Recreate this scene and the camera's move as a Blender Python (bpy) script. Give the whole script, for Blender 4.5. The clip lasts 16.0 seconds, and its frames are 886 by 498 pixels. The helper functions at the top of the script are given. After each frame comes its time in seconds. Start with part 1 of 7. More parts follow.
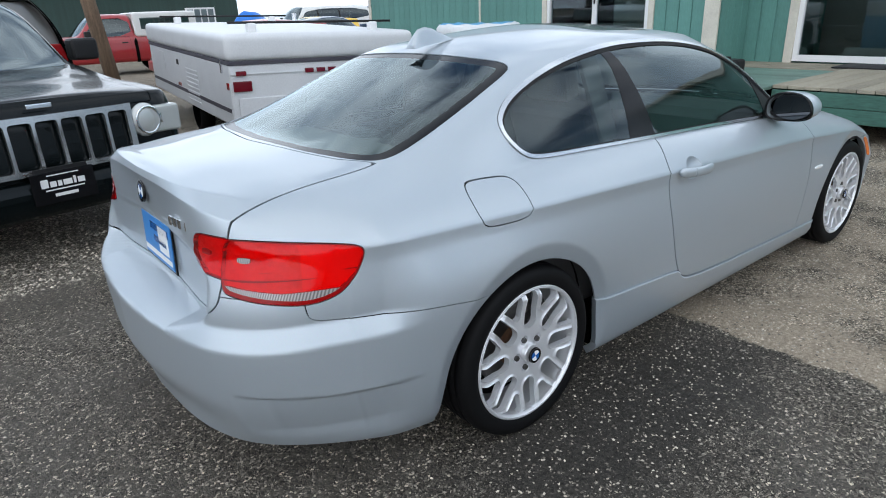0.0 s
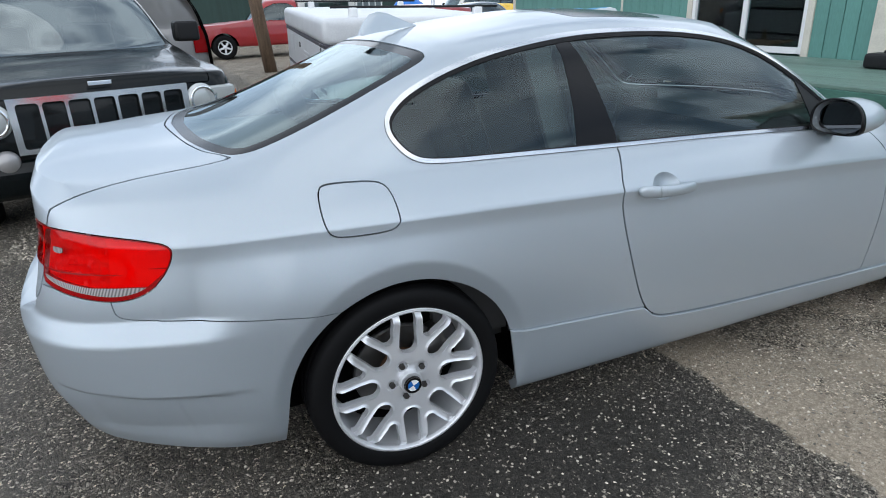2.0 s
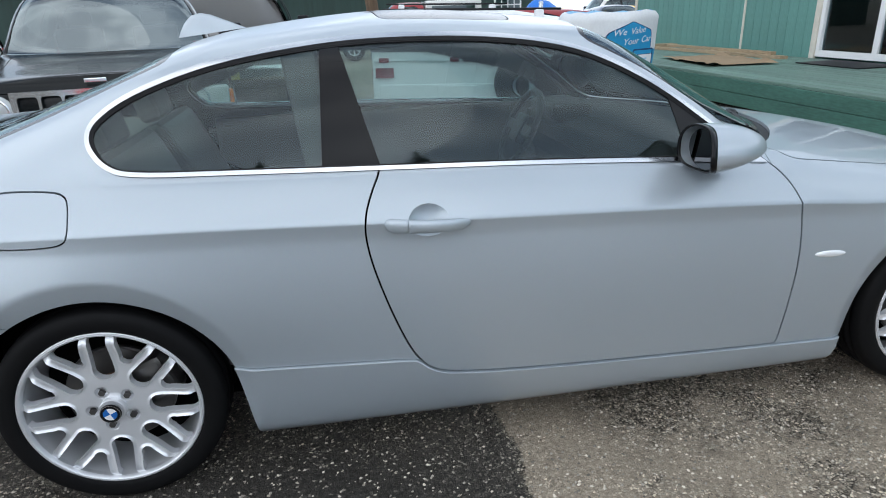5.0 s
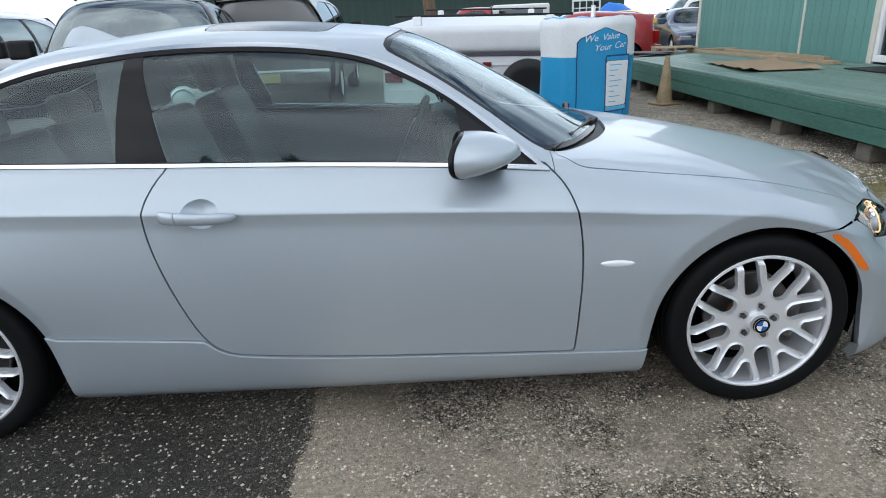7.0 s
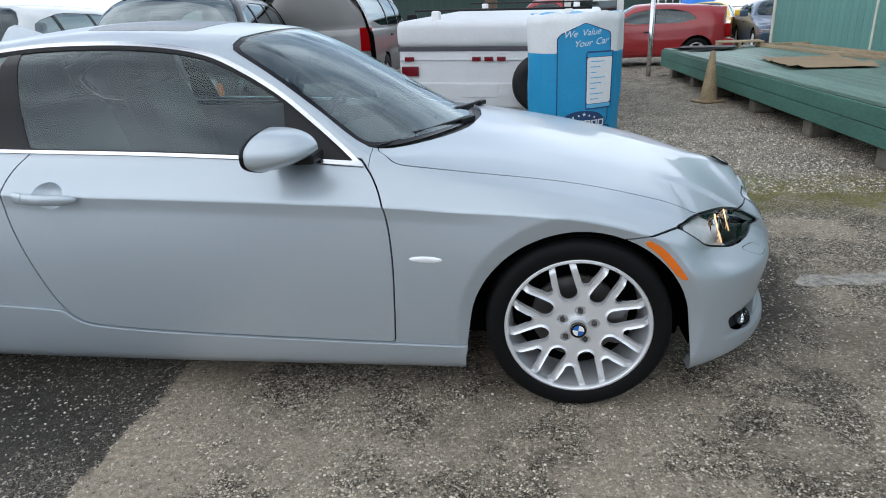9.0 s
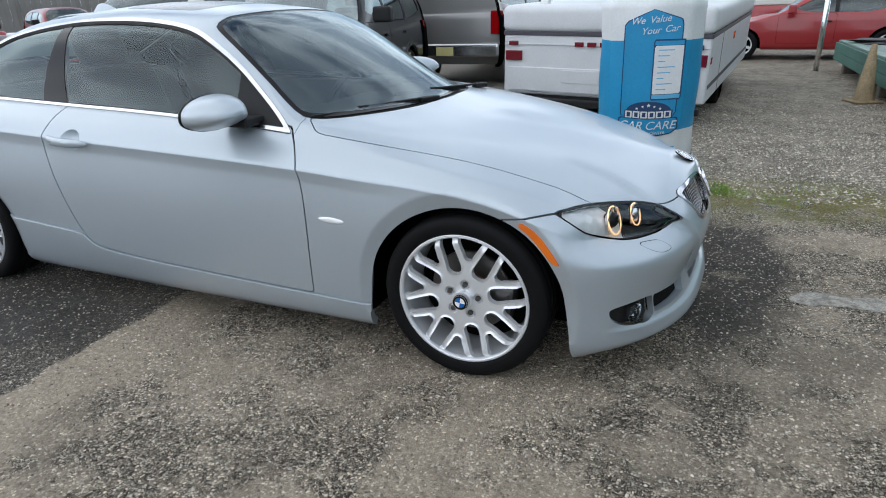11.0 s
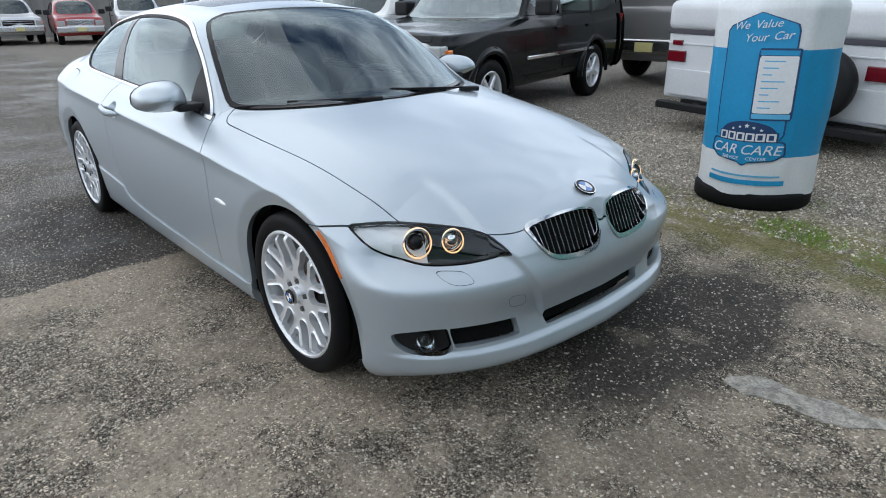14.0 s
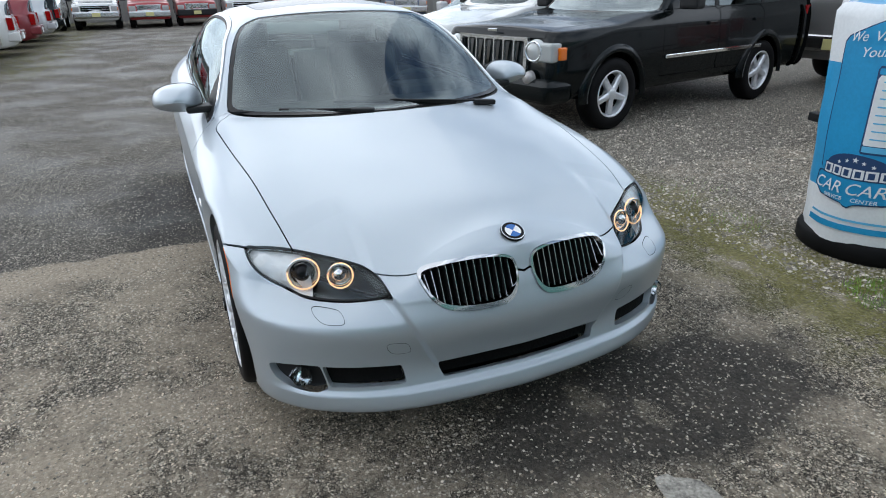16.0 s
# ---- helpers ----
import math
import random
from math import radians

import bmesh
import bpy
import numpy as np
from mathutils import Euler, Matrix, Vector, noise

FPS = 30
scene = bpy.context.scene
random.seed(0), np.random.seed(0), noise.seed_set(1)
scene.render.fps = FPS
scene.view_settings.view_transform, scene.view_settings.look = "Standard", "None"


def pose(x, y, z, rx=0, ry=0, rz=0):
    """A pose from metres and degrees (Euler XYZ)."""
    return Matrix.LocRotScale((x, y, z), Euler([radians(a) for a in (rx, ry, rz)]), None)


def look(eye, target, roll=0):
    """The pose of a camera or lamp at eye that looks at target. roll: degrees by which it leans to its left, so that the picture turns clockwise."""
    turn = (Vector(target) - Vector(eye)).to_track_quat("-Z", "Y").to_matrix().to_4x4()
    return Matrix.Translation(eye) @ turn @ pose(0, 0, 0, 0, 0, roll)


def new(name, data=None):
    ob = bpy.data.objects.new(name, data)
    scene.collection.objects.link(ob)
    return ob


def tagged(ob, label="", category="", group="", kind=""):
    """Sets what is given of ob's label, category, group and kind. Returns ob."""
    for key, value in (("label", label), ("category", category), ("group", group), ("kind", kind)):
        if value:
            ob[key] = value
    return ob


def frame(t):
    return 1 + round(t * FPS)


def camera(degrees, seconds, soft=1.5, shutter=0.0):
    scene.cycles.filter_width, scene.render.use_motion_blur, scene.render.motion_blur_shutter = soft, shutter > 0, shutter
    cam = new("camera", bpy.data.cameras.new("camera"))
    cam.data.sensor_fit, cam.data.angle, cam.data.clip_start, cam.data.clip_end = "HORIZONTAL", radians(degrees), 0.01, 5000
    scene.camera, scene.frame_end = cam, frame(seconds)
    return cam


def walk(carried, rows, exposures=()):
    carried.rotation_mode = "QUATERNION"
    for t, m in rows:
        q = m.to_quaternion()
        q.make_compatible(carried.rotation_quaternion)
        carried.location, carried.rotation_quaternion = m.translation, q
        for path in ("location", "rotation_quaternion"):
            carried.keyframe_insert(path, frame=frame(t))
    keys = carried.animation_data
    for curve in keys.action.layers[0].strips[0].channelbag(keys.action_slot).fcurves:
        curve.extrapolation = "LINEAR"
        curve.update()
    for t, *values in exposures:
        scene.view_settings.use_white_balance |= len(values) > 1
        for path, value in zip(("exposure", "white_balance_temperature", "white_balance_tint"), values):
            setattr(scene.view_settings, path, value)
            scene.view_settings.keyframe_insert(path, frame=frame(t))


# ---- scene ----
import functools

cam = camera(70.9, 16.0, 1.0)
PATH = [
    (0, (-2.792, -2.152, 1.438), (-1.621, -0.697, 0.723), -2.2),
    (0.5, (-2.577, -2.256, 1.414), (-1.502, -0.728, 0.699), -2.2),
    (1, (-2.36, -2.354, 1.408), (-1.393, -0.758, 0.689), -2.2),
    (1.5, (-2.146, -2.394, 1.394), (-1.293, -0.738, 0.666), -2.2),
    (2, (-1.93, -2.413, 1.4), (-1.188, -0.707, 0.665), -2.1),
    (2.5, (-1.725, -2.457, 1.395), (-1.087, -0.709, 0.66), -1.9),
    (3, (-1.503, -2.514, 1.399), (-0.952, -0.738, 0.665), -1.7),
    (3.5, (-1.301, -2.513, 1.375), (-0.829, -0.709, 0.651), -1.8),
    (4, (-1.059, -2.471, 1.386), (-0.651, -0.652, 0.662), -1.8),
    (4.2, (-0.996, -2.471, 1.38), (-0.601, -0.647, 0.66), -1.8),
    (6.3, (-0.049, -2.651, 1.324), (0.059, -0.779, 0.627), -2.8),
    (6.5, (0.036, -2.663, 1.329), (0.12, -0.789, 0.636), -2.8),
    (7, (0.279, -2.741, 1.336), (0.307, -0.864, 0.647), -2.6),
    (7.5, (0.49, -2.758, 1.322), (0.465, -0.881, 0.632), -2.5),
    (8, (0.728, -2.719, 1.321), (0.644, -0.846, 0.627), -2.6),
    (8.5, (0.954, -2.717, 1.336), (0.797, -0.85, 0.637), -2.7),
    (9, (1.189, -2.784, 1.328), (0.939, -0.927, 0.628), -2.7),
    (9.2, (1.274, -2.811, 1.325), (0.982, -0.962, 0.621), -2.6),
    (11.3, (2.272, -2.673, 1.291), (1.45, -1.003, 0.561), -1.9),
    (11.5, (2.36, -2.618, 1.288), (1.492, -0.972, 0.553), -1.9),
    (12, (2.573, -2.482, 1.302), (1.595, -0.903, 0.558), -1.7),
    (12.5, (2.799, -2.382, 1.306), (1.715, -0.876, 0.561), -1.4),
    (13, (3.017, -2.278, 1.312), (1.829, -0.852, 0.568), -1.2),
    (13.5, (3.176, -2.064, 1.308), (1.889, -0.724, 0.567), -1.1),
    (14, (3.318, -1.843, 1.329), (1.935, -0.602, 0.587), -1.0),
    (14.5, (3.48, -1.617, 1.345), (2.007, -0.488, 0.599), -1.0),
    (15, (3.609, -1.413, 1.376), (2.055, -0.407, 0.619), -1.1),
    (15.5, (3.652, -1.197, 1.393), (2.029, -0.32, 0.62), -1.0),
    (16, (3.661, -0.96, 1.426), (1.976, -0.217, 0.645), -1.1),
]
walk(cam, [(t, look(eye, target, roll)) for t, eye, target, roll in PATH])

# ---- sky, sun and exposure ----
world = bpy.data.worlds.new("sky")
scene.world = world
world.use_nodes = True
nt = world.node_tree
nt.nodes.clear()
sky = nt.nodes.new("ShaderNodeTexSky")
sky.sky_type, sky.sun_disc = "NISHITA", False
sky.sun_elevation, sky.sun_rotation = radians(37), radians(-129)
sky.air_density, sky.dust_density, sky.ozone_density = 1.0, .3, 1.5
tc = nt.nodes.new("ShaderNodeTexCoord")
mp = nt.nodes.new("ShaderNodeMapping")
mp.inputs["Scale"].default_value = (1.0, 1.0, 1.5)
mp.inputs["Location"].default_value = (0.6, 4.2, 1.3)
nz = nt.nodes.new("ShaderNodeTexNoise")
nz.inputs["Scale"].default_value, nz.inputs["Detail"].default_value, nz.inputs["Roughness"].default_value = 2.4, 7, .55
cover = nt.nodes.new("ShaderNodeMapRange")
cover.inputs["From Min"].default_value, cover.inputs["From Max"].default_value = .34, .46
n2 = nt.nodes.new("ShaderNodeTexNoise")
n2.inputs["Scale"].default_value, n2.inputs["Detail"].default_value = 3.6, 7
tone = nt.nodes.new("ShaderNodeMapRange")
tone.inputs["From Min"].default_value, tone.inputs["From Max"].default_value = .41, .60
shade = nt.nodes.new("ShaderNodeMix")
shade.data_type = "RGBA"
shade.inputs[6].default_value, shade.inputs[7].default_value = (6.0, 7.3, 9.2, 1), (13.4, 14.8, 16.6, 1)
mixs = nt.nodes.new("ShaderNodeMix")
mixs.data_type = "RGBA"
# the cloud deck is brightest low down and thicker overhead
sepz, high, dim = nt.nodes.new("ShaderNodeSeparateXYZ"), nt.nodes.new("ShaderNodeMapRange"), nt.nodes.new("ShaderNodeVectorMath")
high.inputs["From Min"].default_value, high.inputs["From Max"].default_value = .25, .95
high.inputs["To Min"].default_value, high.inputs["To Max"].default_value = 1.08, .66
dim.operation = "SCALE"
bg = nt.nodes.new("ShaderNodeBackground")
bg.inputs["Strength"].default_value = 0.10
out = nt.nodes.new("ShaderNodeOutputWorld")
for a, b in ((tc.outputs["Generated"], mp.inputs["Vector"]), (mp.outputs[0], nz.inputs["Vector"]), (mp.outputs[0], n2.inputs["Vector"]), (nz.outputs["Fac"], cover.inputs["Value"]),
             (n2.outputs["Fac"], tone.inputs["Value"]), (tone.outputs["Result"], shade.inputs[0]), (cover.outputs["Result"], mixs.inputs[0]), (sky.outputs[0], mixs.inputs[6]),
             (shade.outputs[2], dim.inputs[0]), (tc.outputs["Generated"], sepz.inputs[0]), (sepz.outputs[2], high.inputs["Value"]), (high.outputs["Result"], dim.inputs["Scale"]),
             (dim.outputs[0], mixs.inputs[7]), (mixs.outputs[2], bg.inputs[0]), (bg.outputs[0], out.inputs[0])):
    nt.links.new(a, b)
sun = new("sun", bpy.data.lights.new("sun", "SUN"))
sun.data.energy, sun.data.angle, sun.data.color = .98, radians(110), (1.0, 0.96, 0.90)
sun.matrix_world = look((0, 0, 10), (5.0, 4.0, 5.2))
scene.view_settings.exposure = 0.31


# ---- helpers and materials ----
def mat(name, color=(.5, .5, .5), rough=.5, metal=0.0, coat=0.0, spec=.5):
    m = bpy.data.materials.new(name)
    m.use_nodes = True
    b = m.node_tree.nodes["Principled BSDF"]
    b.inputs["Base Color"].default_value = (*color, 1)
    b.inputs["Roughness"].default_value = rough
    b.inputs["Metallic"].default_value = metal
    b.inputs["Coat Weight"].default_value = coat
    b.inputs["Coat Roughness"].default_value = .03
    b.inputs["Specular IOR Level"].default_value = spec
    return m


def mesh_ob(name, verts, faces, m=None, parent=None, label="", smooth=False, normals=None):
    me = bpy.data.meshes.new(name)
    me.from_pydata([tuple(map(float, v)) for v in verts], [], [tuple(int(i) for i in f) for f in faces])
    if smooth:
        me.polygons.foreach_set("use_smooth", [True] * len(me.polygons))
    if m:
        me.materials.append(m)
    if normals is not None:
        me.normals_split_custom_set_from_vertices([tuple(map(float, n)) for n in normals])
    ob = new(name, me)
    if parent:
        ob.parent = parent
    if label:
        tagged(ob, label)
    return ob


def part(name, bm, m, parent, label="", smooth=False, pose_m=None):
    me = bpy.data.meshes.new(name)
    if smooth:
        for f in bm.faces:
            f.smooth = True
    bm.to_mesh(me)
    bm.free()
    if m:
        me.materials.append(m)
    ob = new(name, me)
    ob.parent = parent
    if pose_m is not None:
        ob.matrix_basis = pose_m
    if label:
        tagged(ob, label)
    return ob


def box(bm, x0, x1, y0, y1, z0, z1, bevel=0.0, segs=2):
    r = bmesh.ops.create_cube(bm, size=1.0)
    for v in r["verts"]:
        v.co = ((x0 + x1) / 2 + v.co.x * (x1 - x0), (y0 + y1) / 2 + v.co.y * (y1 - y0), (z0 + z1) / 2 + v.co.z * (z1 - z0))
    if bevel:
        es = list({e for v in r["verts"] for e in v.link_edges})
        bmesh.ops.bevel(bm, geom=es, offset=bevel, segments=segs, affect="EDGES", profile=.6)
    return bm


def boxed(x0, x1, y0, y1, z0, z1, bevel=0.0, segs=2):
    return box(bmesh.new(), x0, x1, y0, y1, z0, z1, bevel, segs)


def thing(name, m, label, category, group="", kind=""):
    ob = new(name)
    ob.matrix_basis = m
    return tagged(ob, label, category, group, kind)


TYRE = mat("tyre rubber", (.006, .006, .0065), .6, 0, 0, .12)
ALLOY = mat("silver alloy", (.78, .79, .81), .3, .5)
WHITE = mat("white", (.8, .8, .8), .5)


# ---- the coupe: body surface from longitudinal design rails ----
def pchip(xs, ys, q):
    """Monotone cubic through (xs, ys) at q."""
    xs, ys, q = np.asarray(xs, float), np.asarray(ys, float), np.asarray(q, float)
    h, d = np.diff(xs), np.diff(ys) / np.diff(xs)
    m = np.zeros(len(xs))
    for i in range(1, len(xs) - 1):
        if d[i - 1] * d[i] > 0:
            w1, w2 = 2 * h[i] + h[i - 1], h[i] + 2 * h[i - 1]
            m[i] = (w1 + w2) / (w1 / d[i - 1] + w2 / d[i])
    m[0], m[-1] = d[0], d[-1]
    i = np.clip(np.searchsorted(xs, q) - 1, 0, len(xs) - 2)
    t = np.clip((q - xs[i]) / h[i], 0, 1)
    return ((2 * t**3 - 3 * t**2 + 1) * ys[i] + (t**3 - 2 * t**2 + t) * h[i] * m[i]
            + (3 * t**2 - 2 * t**3) * ys[i + 1] + (t**3 - t**2) * h[i] * m[i + 1])


def cspline(xs, ys, q):
    """Natural cubic spline through (xs, ys) at q."""
    xs, ys, q = np.asarray(xs, float), np.asarray(ys, float), np.asarray(q, float)
    n, h = len(xs), np.diff(xs)
    a, b = np.zeros((n, n)), np.zeros(n)
    a[0, 0] = a[-1, -1] = 1
    for i in range(1, n - 1):
        a[i, i - 1], a[i, i], a[i, i + 1] = h[i - 1], 2 * (h[i - 1] + h[i]), h[i]
        b[i] = 6 * ((ys[i + 1] - ys[i]) / h[i] - (ys[i] - ys[i - 1]) / h[i - 1])
    k = np.linalg.solve(a, b)
    i = np.clip(np.searchsorted(xs, q) - 1, 0, n - 2)
    t, u = q - xs[i], xs[i + 1] - q
    return ((k[i] * u**3 + k[i + 1] * t**3) / (6 * h[i]) + (ys[i] / h[i] - k[i] * h[i] / 6) * u
            + (ys[i + 1] / h[i] - k[i + 1] * h[i] / 6) * t)


# stations run from the nose's middle (0) along one side to the tail's middle (17); each rail: x, half width, height
SIDE_X = [2.10, 2.07, 1.98, 1.88, 1.72, 1.38, 1.0, 0.745, 0.135, -0.5, -1.0, -1.38, -1.78, -2.0, -2.22, -2.36, -2.39, -2.40]
STATION = list(range(18))
RAILS = {
    "under": ([2.08, 2.06, 1.98, 1.86, 1.73] + SIDE_X[5:13] + [-2.0, -2.23, -2.34, -2.37, -2.38],
              [0, .28, .52, .69, .80, .80, .80, .80, .80, .80, .80, .80, .79, .75, .60, .40, .2, 0],
              [.132, .132, .128, .120, .120, .128, .126, .126, .126, .131, .137, .150, .185, .215, .23, .235, .235, .235]),
    "lip": ([2.166, 2.146, 2.083, 1.942, 1.745, 1.38, 1.0, .745, .135, -.5, -1.0, -1.38, -1.78, -2.0, -2.245, -2.35, -2.385, -2.395],
            [0, .28, .53, .735, .832, .836, .836, .838, .840, .842, .846, .848, .83, .785, .64, .41, .2, 0],
            [.202, .202, .197, .182, .174, .168, .162, .162, .167, .172, .183, .20, .245, .275, .29, .295, .30, .30]),
    "low": ([2.124, 2.107, 2.06, 1.94, 1.742, 1.38, 1.0, .745, .135, -.5, -1.0, -1.38, -1.78, -2.03, -2.285, -2.395, -2.43, -2.44],
            [0, .28, .54, .75, .848, .868, .868, .866, .872, .882, .875, .88, .865, .815, .665, .42, .2, 0],
            [.315, .315, .325, .335, .34, .33, .32, .31, .335, .365, .40, .41, .42, .425, .43, .43, .43, .43]),
    "mid": ([2.156, 2.139, 2.085, 1.94, 1.735, 1.38, 1.0, .745, .135, -.5, -1.0, -1.38, -1.78, -2.035, -2.295, -2.405, -2.435, -2.445],
            [0, .28, .55, .765, .862, .888, .884, .880, .886, .890, .893, .900, .876, .818, .672, .43, .2, 0],
            [.46, .46, .47, .48, .50, .52, .55, .55, .56, .58, .60, .62, .62, .625, .625, .625, .625, .625]),
    "crease": ([2.127, 2.105, 2.04, 1.865, 1.72, 1.38, 1.0, .745, .135, -.5, -1.0, -1.38, -1.78, -2.0, -2.225, -2.300, -2.292, -2.289],
               [0, .28, .50, .705, .835, .873, .872, .872, .874, .875, .872, .858, .821, .775, .632, .42, .2, 0],
               [.545, .545, .545, .555, .60, .70, .735, .755, .785, .81, .832, .842, .848, .85, .85, .85, .85, .85]),
    "belt": ([2.094, 2.076, 2.045, 1.85, 1.71, 1.38, 1.0, .72, .135, -.5, -1.0, -1.38, -1.78, -2.0, -2.215, -2.295, -2.306, -2.310],
             [0, .28, .445, .665, .715, .745, .755, .768, .772, .768, .757, .745, .715, .69, .605, .42, .2, 0],
             [.655, .625, .575, .65, .695, .785, .845, .872, .90, .925, .94, .95, .955, .95, .935, .968, .982, .985]),
    "cant": ([2.09, 2.05, 1.98, 1.80, 1.65, 1.35, 1.0, .70, .135, -.5, -1.0, -1.14, -1.77, -2.0, -2.17, -2.280, -2.299, -2.305],
             [0, .2, .34, .50, .53, .56, .62, .735, .552, .575, .565, .548, .580, .575, .535, .36, .18, 0],
             [.665, .66, .65, .72, .76, .835, .88, .895, 1.268, 1.30, 1.275, 1.252, 1.016, 1.0, .985, 1.003, 1.006, 1.006]),
    "spine": ([2.068, 2.03, 1.95, 1.80, 1.65, 1.35, 1.08, .96, .12, -.45, -1.0, -1.09, -1.84, -2.03, -2.18, -2.255, -2.280, -2.288],
              [0] * 18,
              [.674, .688, .715, .765, .80, .862, .905, .92, 1.325, 1.365, 1.315, 1.295, 1.04, 1.03, 1.025, 1.020, 1.013, 1.010]),
}


def coupe_surface(rails=None, per=14, rows=(42, 12, 16, 18), fine=True):
    """Half of the body as a grid: place[station, row] with y >= 0, the stations' parameter and the rows' parameter."""
    s = np.linspace(0, 17, 17 * per + 1)
    if fine:
        s = np.unique(np.concatenate([s, np.linspace(0, 3, 3 * per * 2 + 1)]).round(6))
    rail = {}
    for name, (x, w, z) in (rails or RAILS).items():
        fit = pchip if name in ("cant", "spine", "belt") else cspline
        zfit = pchip if name in ("cant", "spine", "belt", "under") else cspline
        rail[name] = np.stack([fit(STATION, x, s), pchip(STATION, w, s) if name in ("cant", "spine", "belt") else cspline(STATION, w, s), zfit(STATION, z, s)], 1)
    grid, vs = [], []
    low = [rail[k] for k in ("under", "lip", "low", "mid", "crease")]
    for i in range(len(s)):
        p = np.array([r[i] for r in low])
        c = np.concatenate([[0], np.cumsum(np.linalg.norm(np.diff(p, axis=0), axis=1))])
        q = np.linspace(0, c[-1], rows[0] + 1)
        a = np.stack([pchip(c, p[:, k], q) for k in range(3)], 1)
        # shoulder: from the crease, up and over to the belt
        e0, e1 = rail["crease"][i], rail["belt"][i]
        u = np.linspace(0, 1, rows[1] + 1)[1:, None]
        inward = e1 - e0
        t0 = np.array([inward[0] * .6, inward[1] * .75, inward[2] * 1.1])
        t1 = np.array([inward[0] * 1.5, inward[1] * 1.5, inward[2] * .75])
        b = (2 * u**3 - 3 * u**2 + 1) * e0 + (u**3 - 2 * u**2 + u) * t0 + (3 * u**2 - 2 * u**3) * e1 + (u**3 - u**2) * t1
        # glass or shoulder to the cant rail, slightly bowed
        f0, f1 = rail["belt"][i], rail["cant"][i]
        u = np.linspace(0, 1, rows[2] + 1)[1:, None]
        rise = max(0.0, f1[2] - f0[2] - 0.1)
        bow = np.array([0, .10 * rise, .02 * rise])
        g = f0 + (f1 - f0) * u + bow * (4 * u * (1 - u))
        # crown over the middle
        h1 = rail["spine"][i]
        u = np.linspace(0, 1, rows[3] + 1)[1:, None]
        k = 1 - (1 - u) ** 2.1
        d = np.concatenate([f1[0] + (h1[0] - f1[0]) * k, f1[1] * (1 - u), f1[2] + (h1[2] - f1[2]) * k], 1)
        grid.append(np.concatenate([a, b, g, d]))
    r = np.array(rows)
    vs = np.concatenate([np.linspace(0, 4, rows[0] + 1), 4 + np.linspace(0, 1, rows[1] + 1)[1:], 5 + np.linspace(0, 1, rows[2] + 1)[1:], 6 + np.linspace(0, 1, rows[3] + 1)[1:]])
    grid = np.array(grid)
    # fair the wing tops, the rear shoulders and the cant rail
    sm, vm = np.meshgrid(s, vs, indexing="ij")
    wing = np.clip((sm - 3.0) / .6, 0, 1) * np.clip((7.0 - sm) / .6, 0, 1) * np.clip((vm - 4.25) / .3, 0, 1) * np.clip((6.9 - vm) / .3, 0, 1)
    rear = np.clip((sm - 10.8) / .8, 0, 1) * np.clip((14.2 - sm) / .5, 0, 1) * np.clip((vm - 4.25) / .3, 0, 1) * np.clip((6.6 - vm) / .3, 0, 1)
    rail_top = np.clip((sm - 7.4) / .5, 0, 1) * np.clip((12.5 - sm) / .5, 0, 1) * np.clip(1 - abs(vm - 6) / .22, 0, 1) * .8
    low_m = np.clip((vm - .2) / .3, 0, 1) * np.clip((4 - vm) / .6, 0, 1) * .25 * np.clip((13.2 - sm) / .6, .12, 1)
    nose = np.clip((3.6 - sm) / .6, 0, 1) * np.clip((vm - 4.6) / .3, 0, 1) * .5
    m = np.maximum.reduce([wing, rear, rail_top, low_m, nose])[:, :, None]
    if not fine:
        m = m * 0 + rail_top[:, :, None] * .6 + np.clip(1 - abs(vm - 5) / .5, 0, 1)[:, :, None] * .25 * (np.clip((8 - sm) / .5, 0, 1)[:, :, None])
    for _ in range(40 if fine else 8):
        wide = np.concatenate([grid[1:2] * (1, -1, 1), grid, grid[-2:-1] * (1, -1, 1)])
        wide = np.concatenate([wide[:, :1], wide, wide[:, -2:-1] * (1, -1, 1)], 1)
        avg = (wide[2:, 1:-1] + wide[:-2, 1:-1] + wide[1:-1, 2:] + wide[1:-1, :-2]) / 4
        grid = grid + m * .6 * (avg - grid)
    if fine:
        # one clean sweep over the bonnet and the wing tops
        sweep = (np.clip((sm - 1.6) / .8, 0, 1) * np.clip((6.6 - sm) / .8, 0, 1) * np.clip((vm - 4.7) / .5, 0, 1))[:, :, None]
        for _ in range(200):
            wide = np.concatenate([grid[1:2] * (1, -1, 1), grid, grid[-2:-1] * (1, -1, 1)])
            wide = np.concatenate([wide[:, :1], wide, wide[:, -2:-1] * (1, -1, 1)], 1)
            avg = (wide[2:, 1:-1] + wide[:-2, 1:-1] + wide[1:-1, 2:] + wide[1:-1, :-2]) / 4
            grid = grid + sweep * .6 * (avg - grid)
        # twice the rows below the crease
        n = rows[0]
        a, b = grid[:, :n + 1], grid[:, n + 1:]
        e = np.concatenate([2 * a[:, :1] - a[:, 1:2], a, 2 * a[:, -1:] - a[:, -2:-1]], 1)
        half = (9 * (e[:, 1:-2] + e[:, 2:-1]) - e[:, :-3] - e[:, 3:]) / 16
        both = np.zeros((len(s), 2 * n + 1, 3))
        both[:, ::2], both[:, 1::2] = a, half
        grid = np.concatenate([both, b], 1)
        vs = np.concatenate([np.linspace(0, 4, 2 * n + 1), vs[n + 1:]])
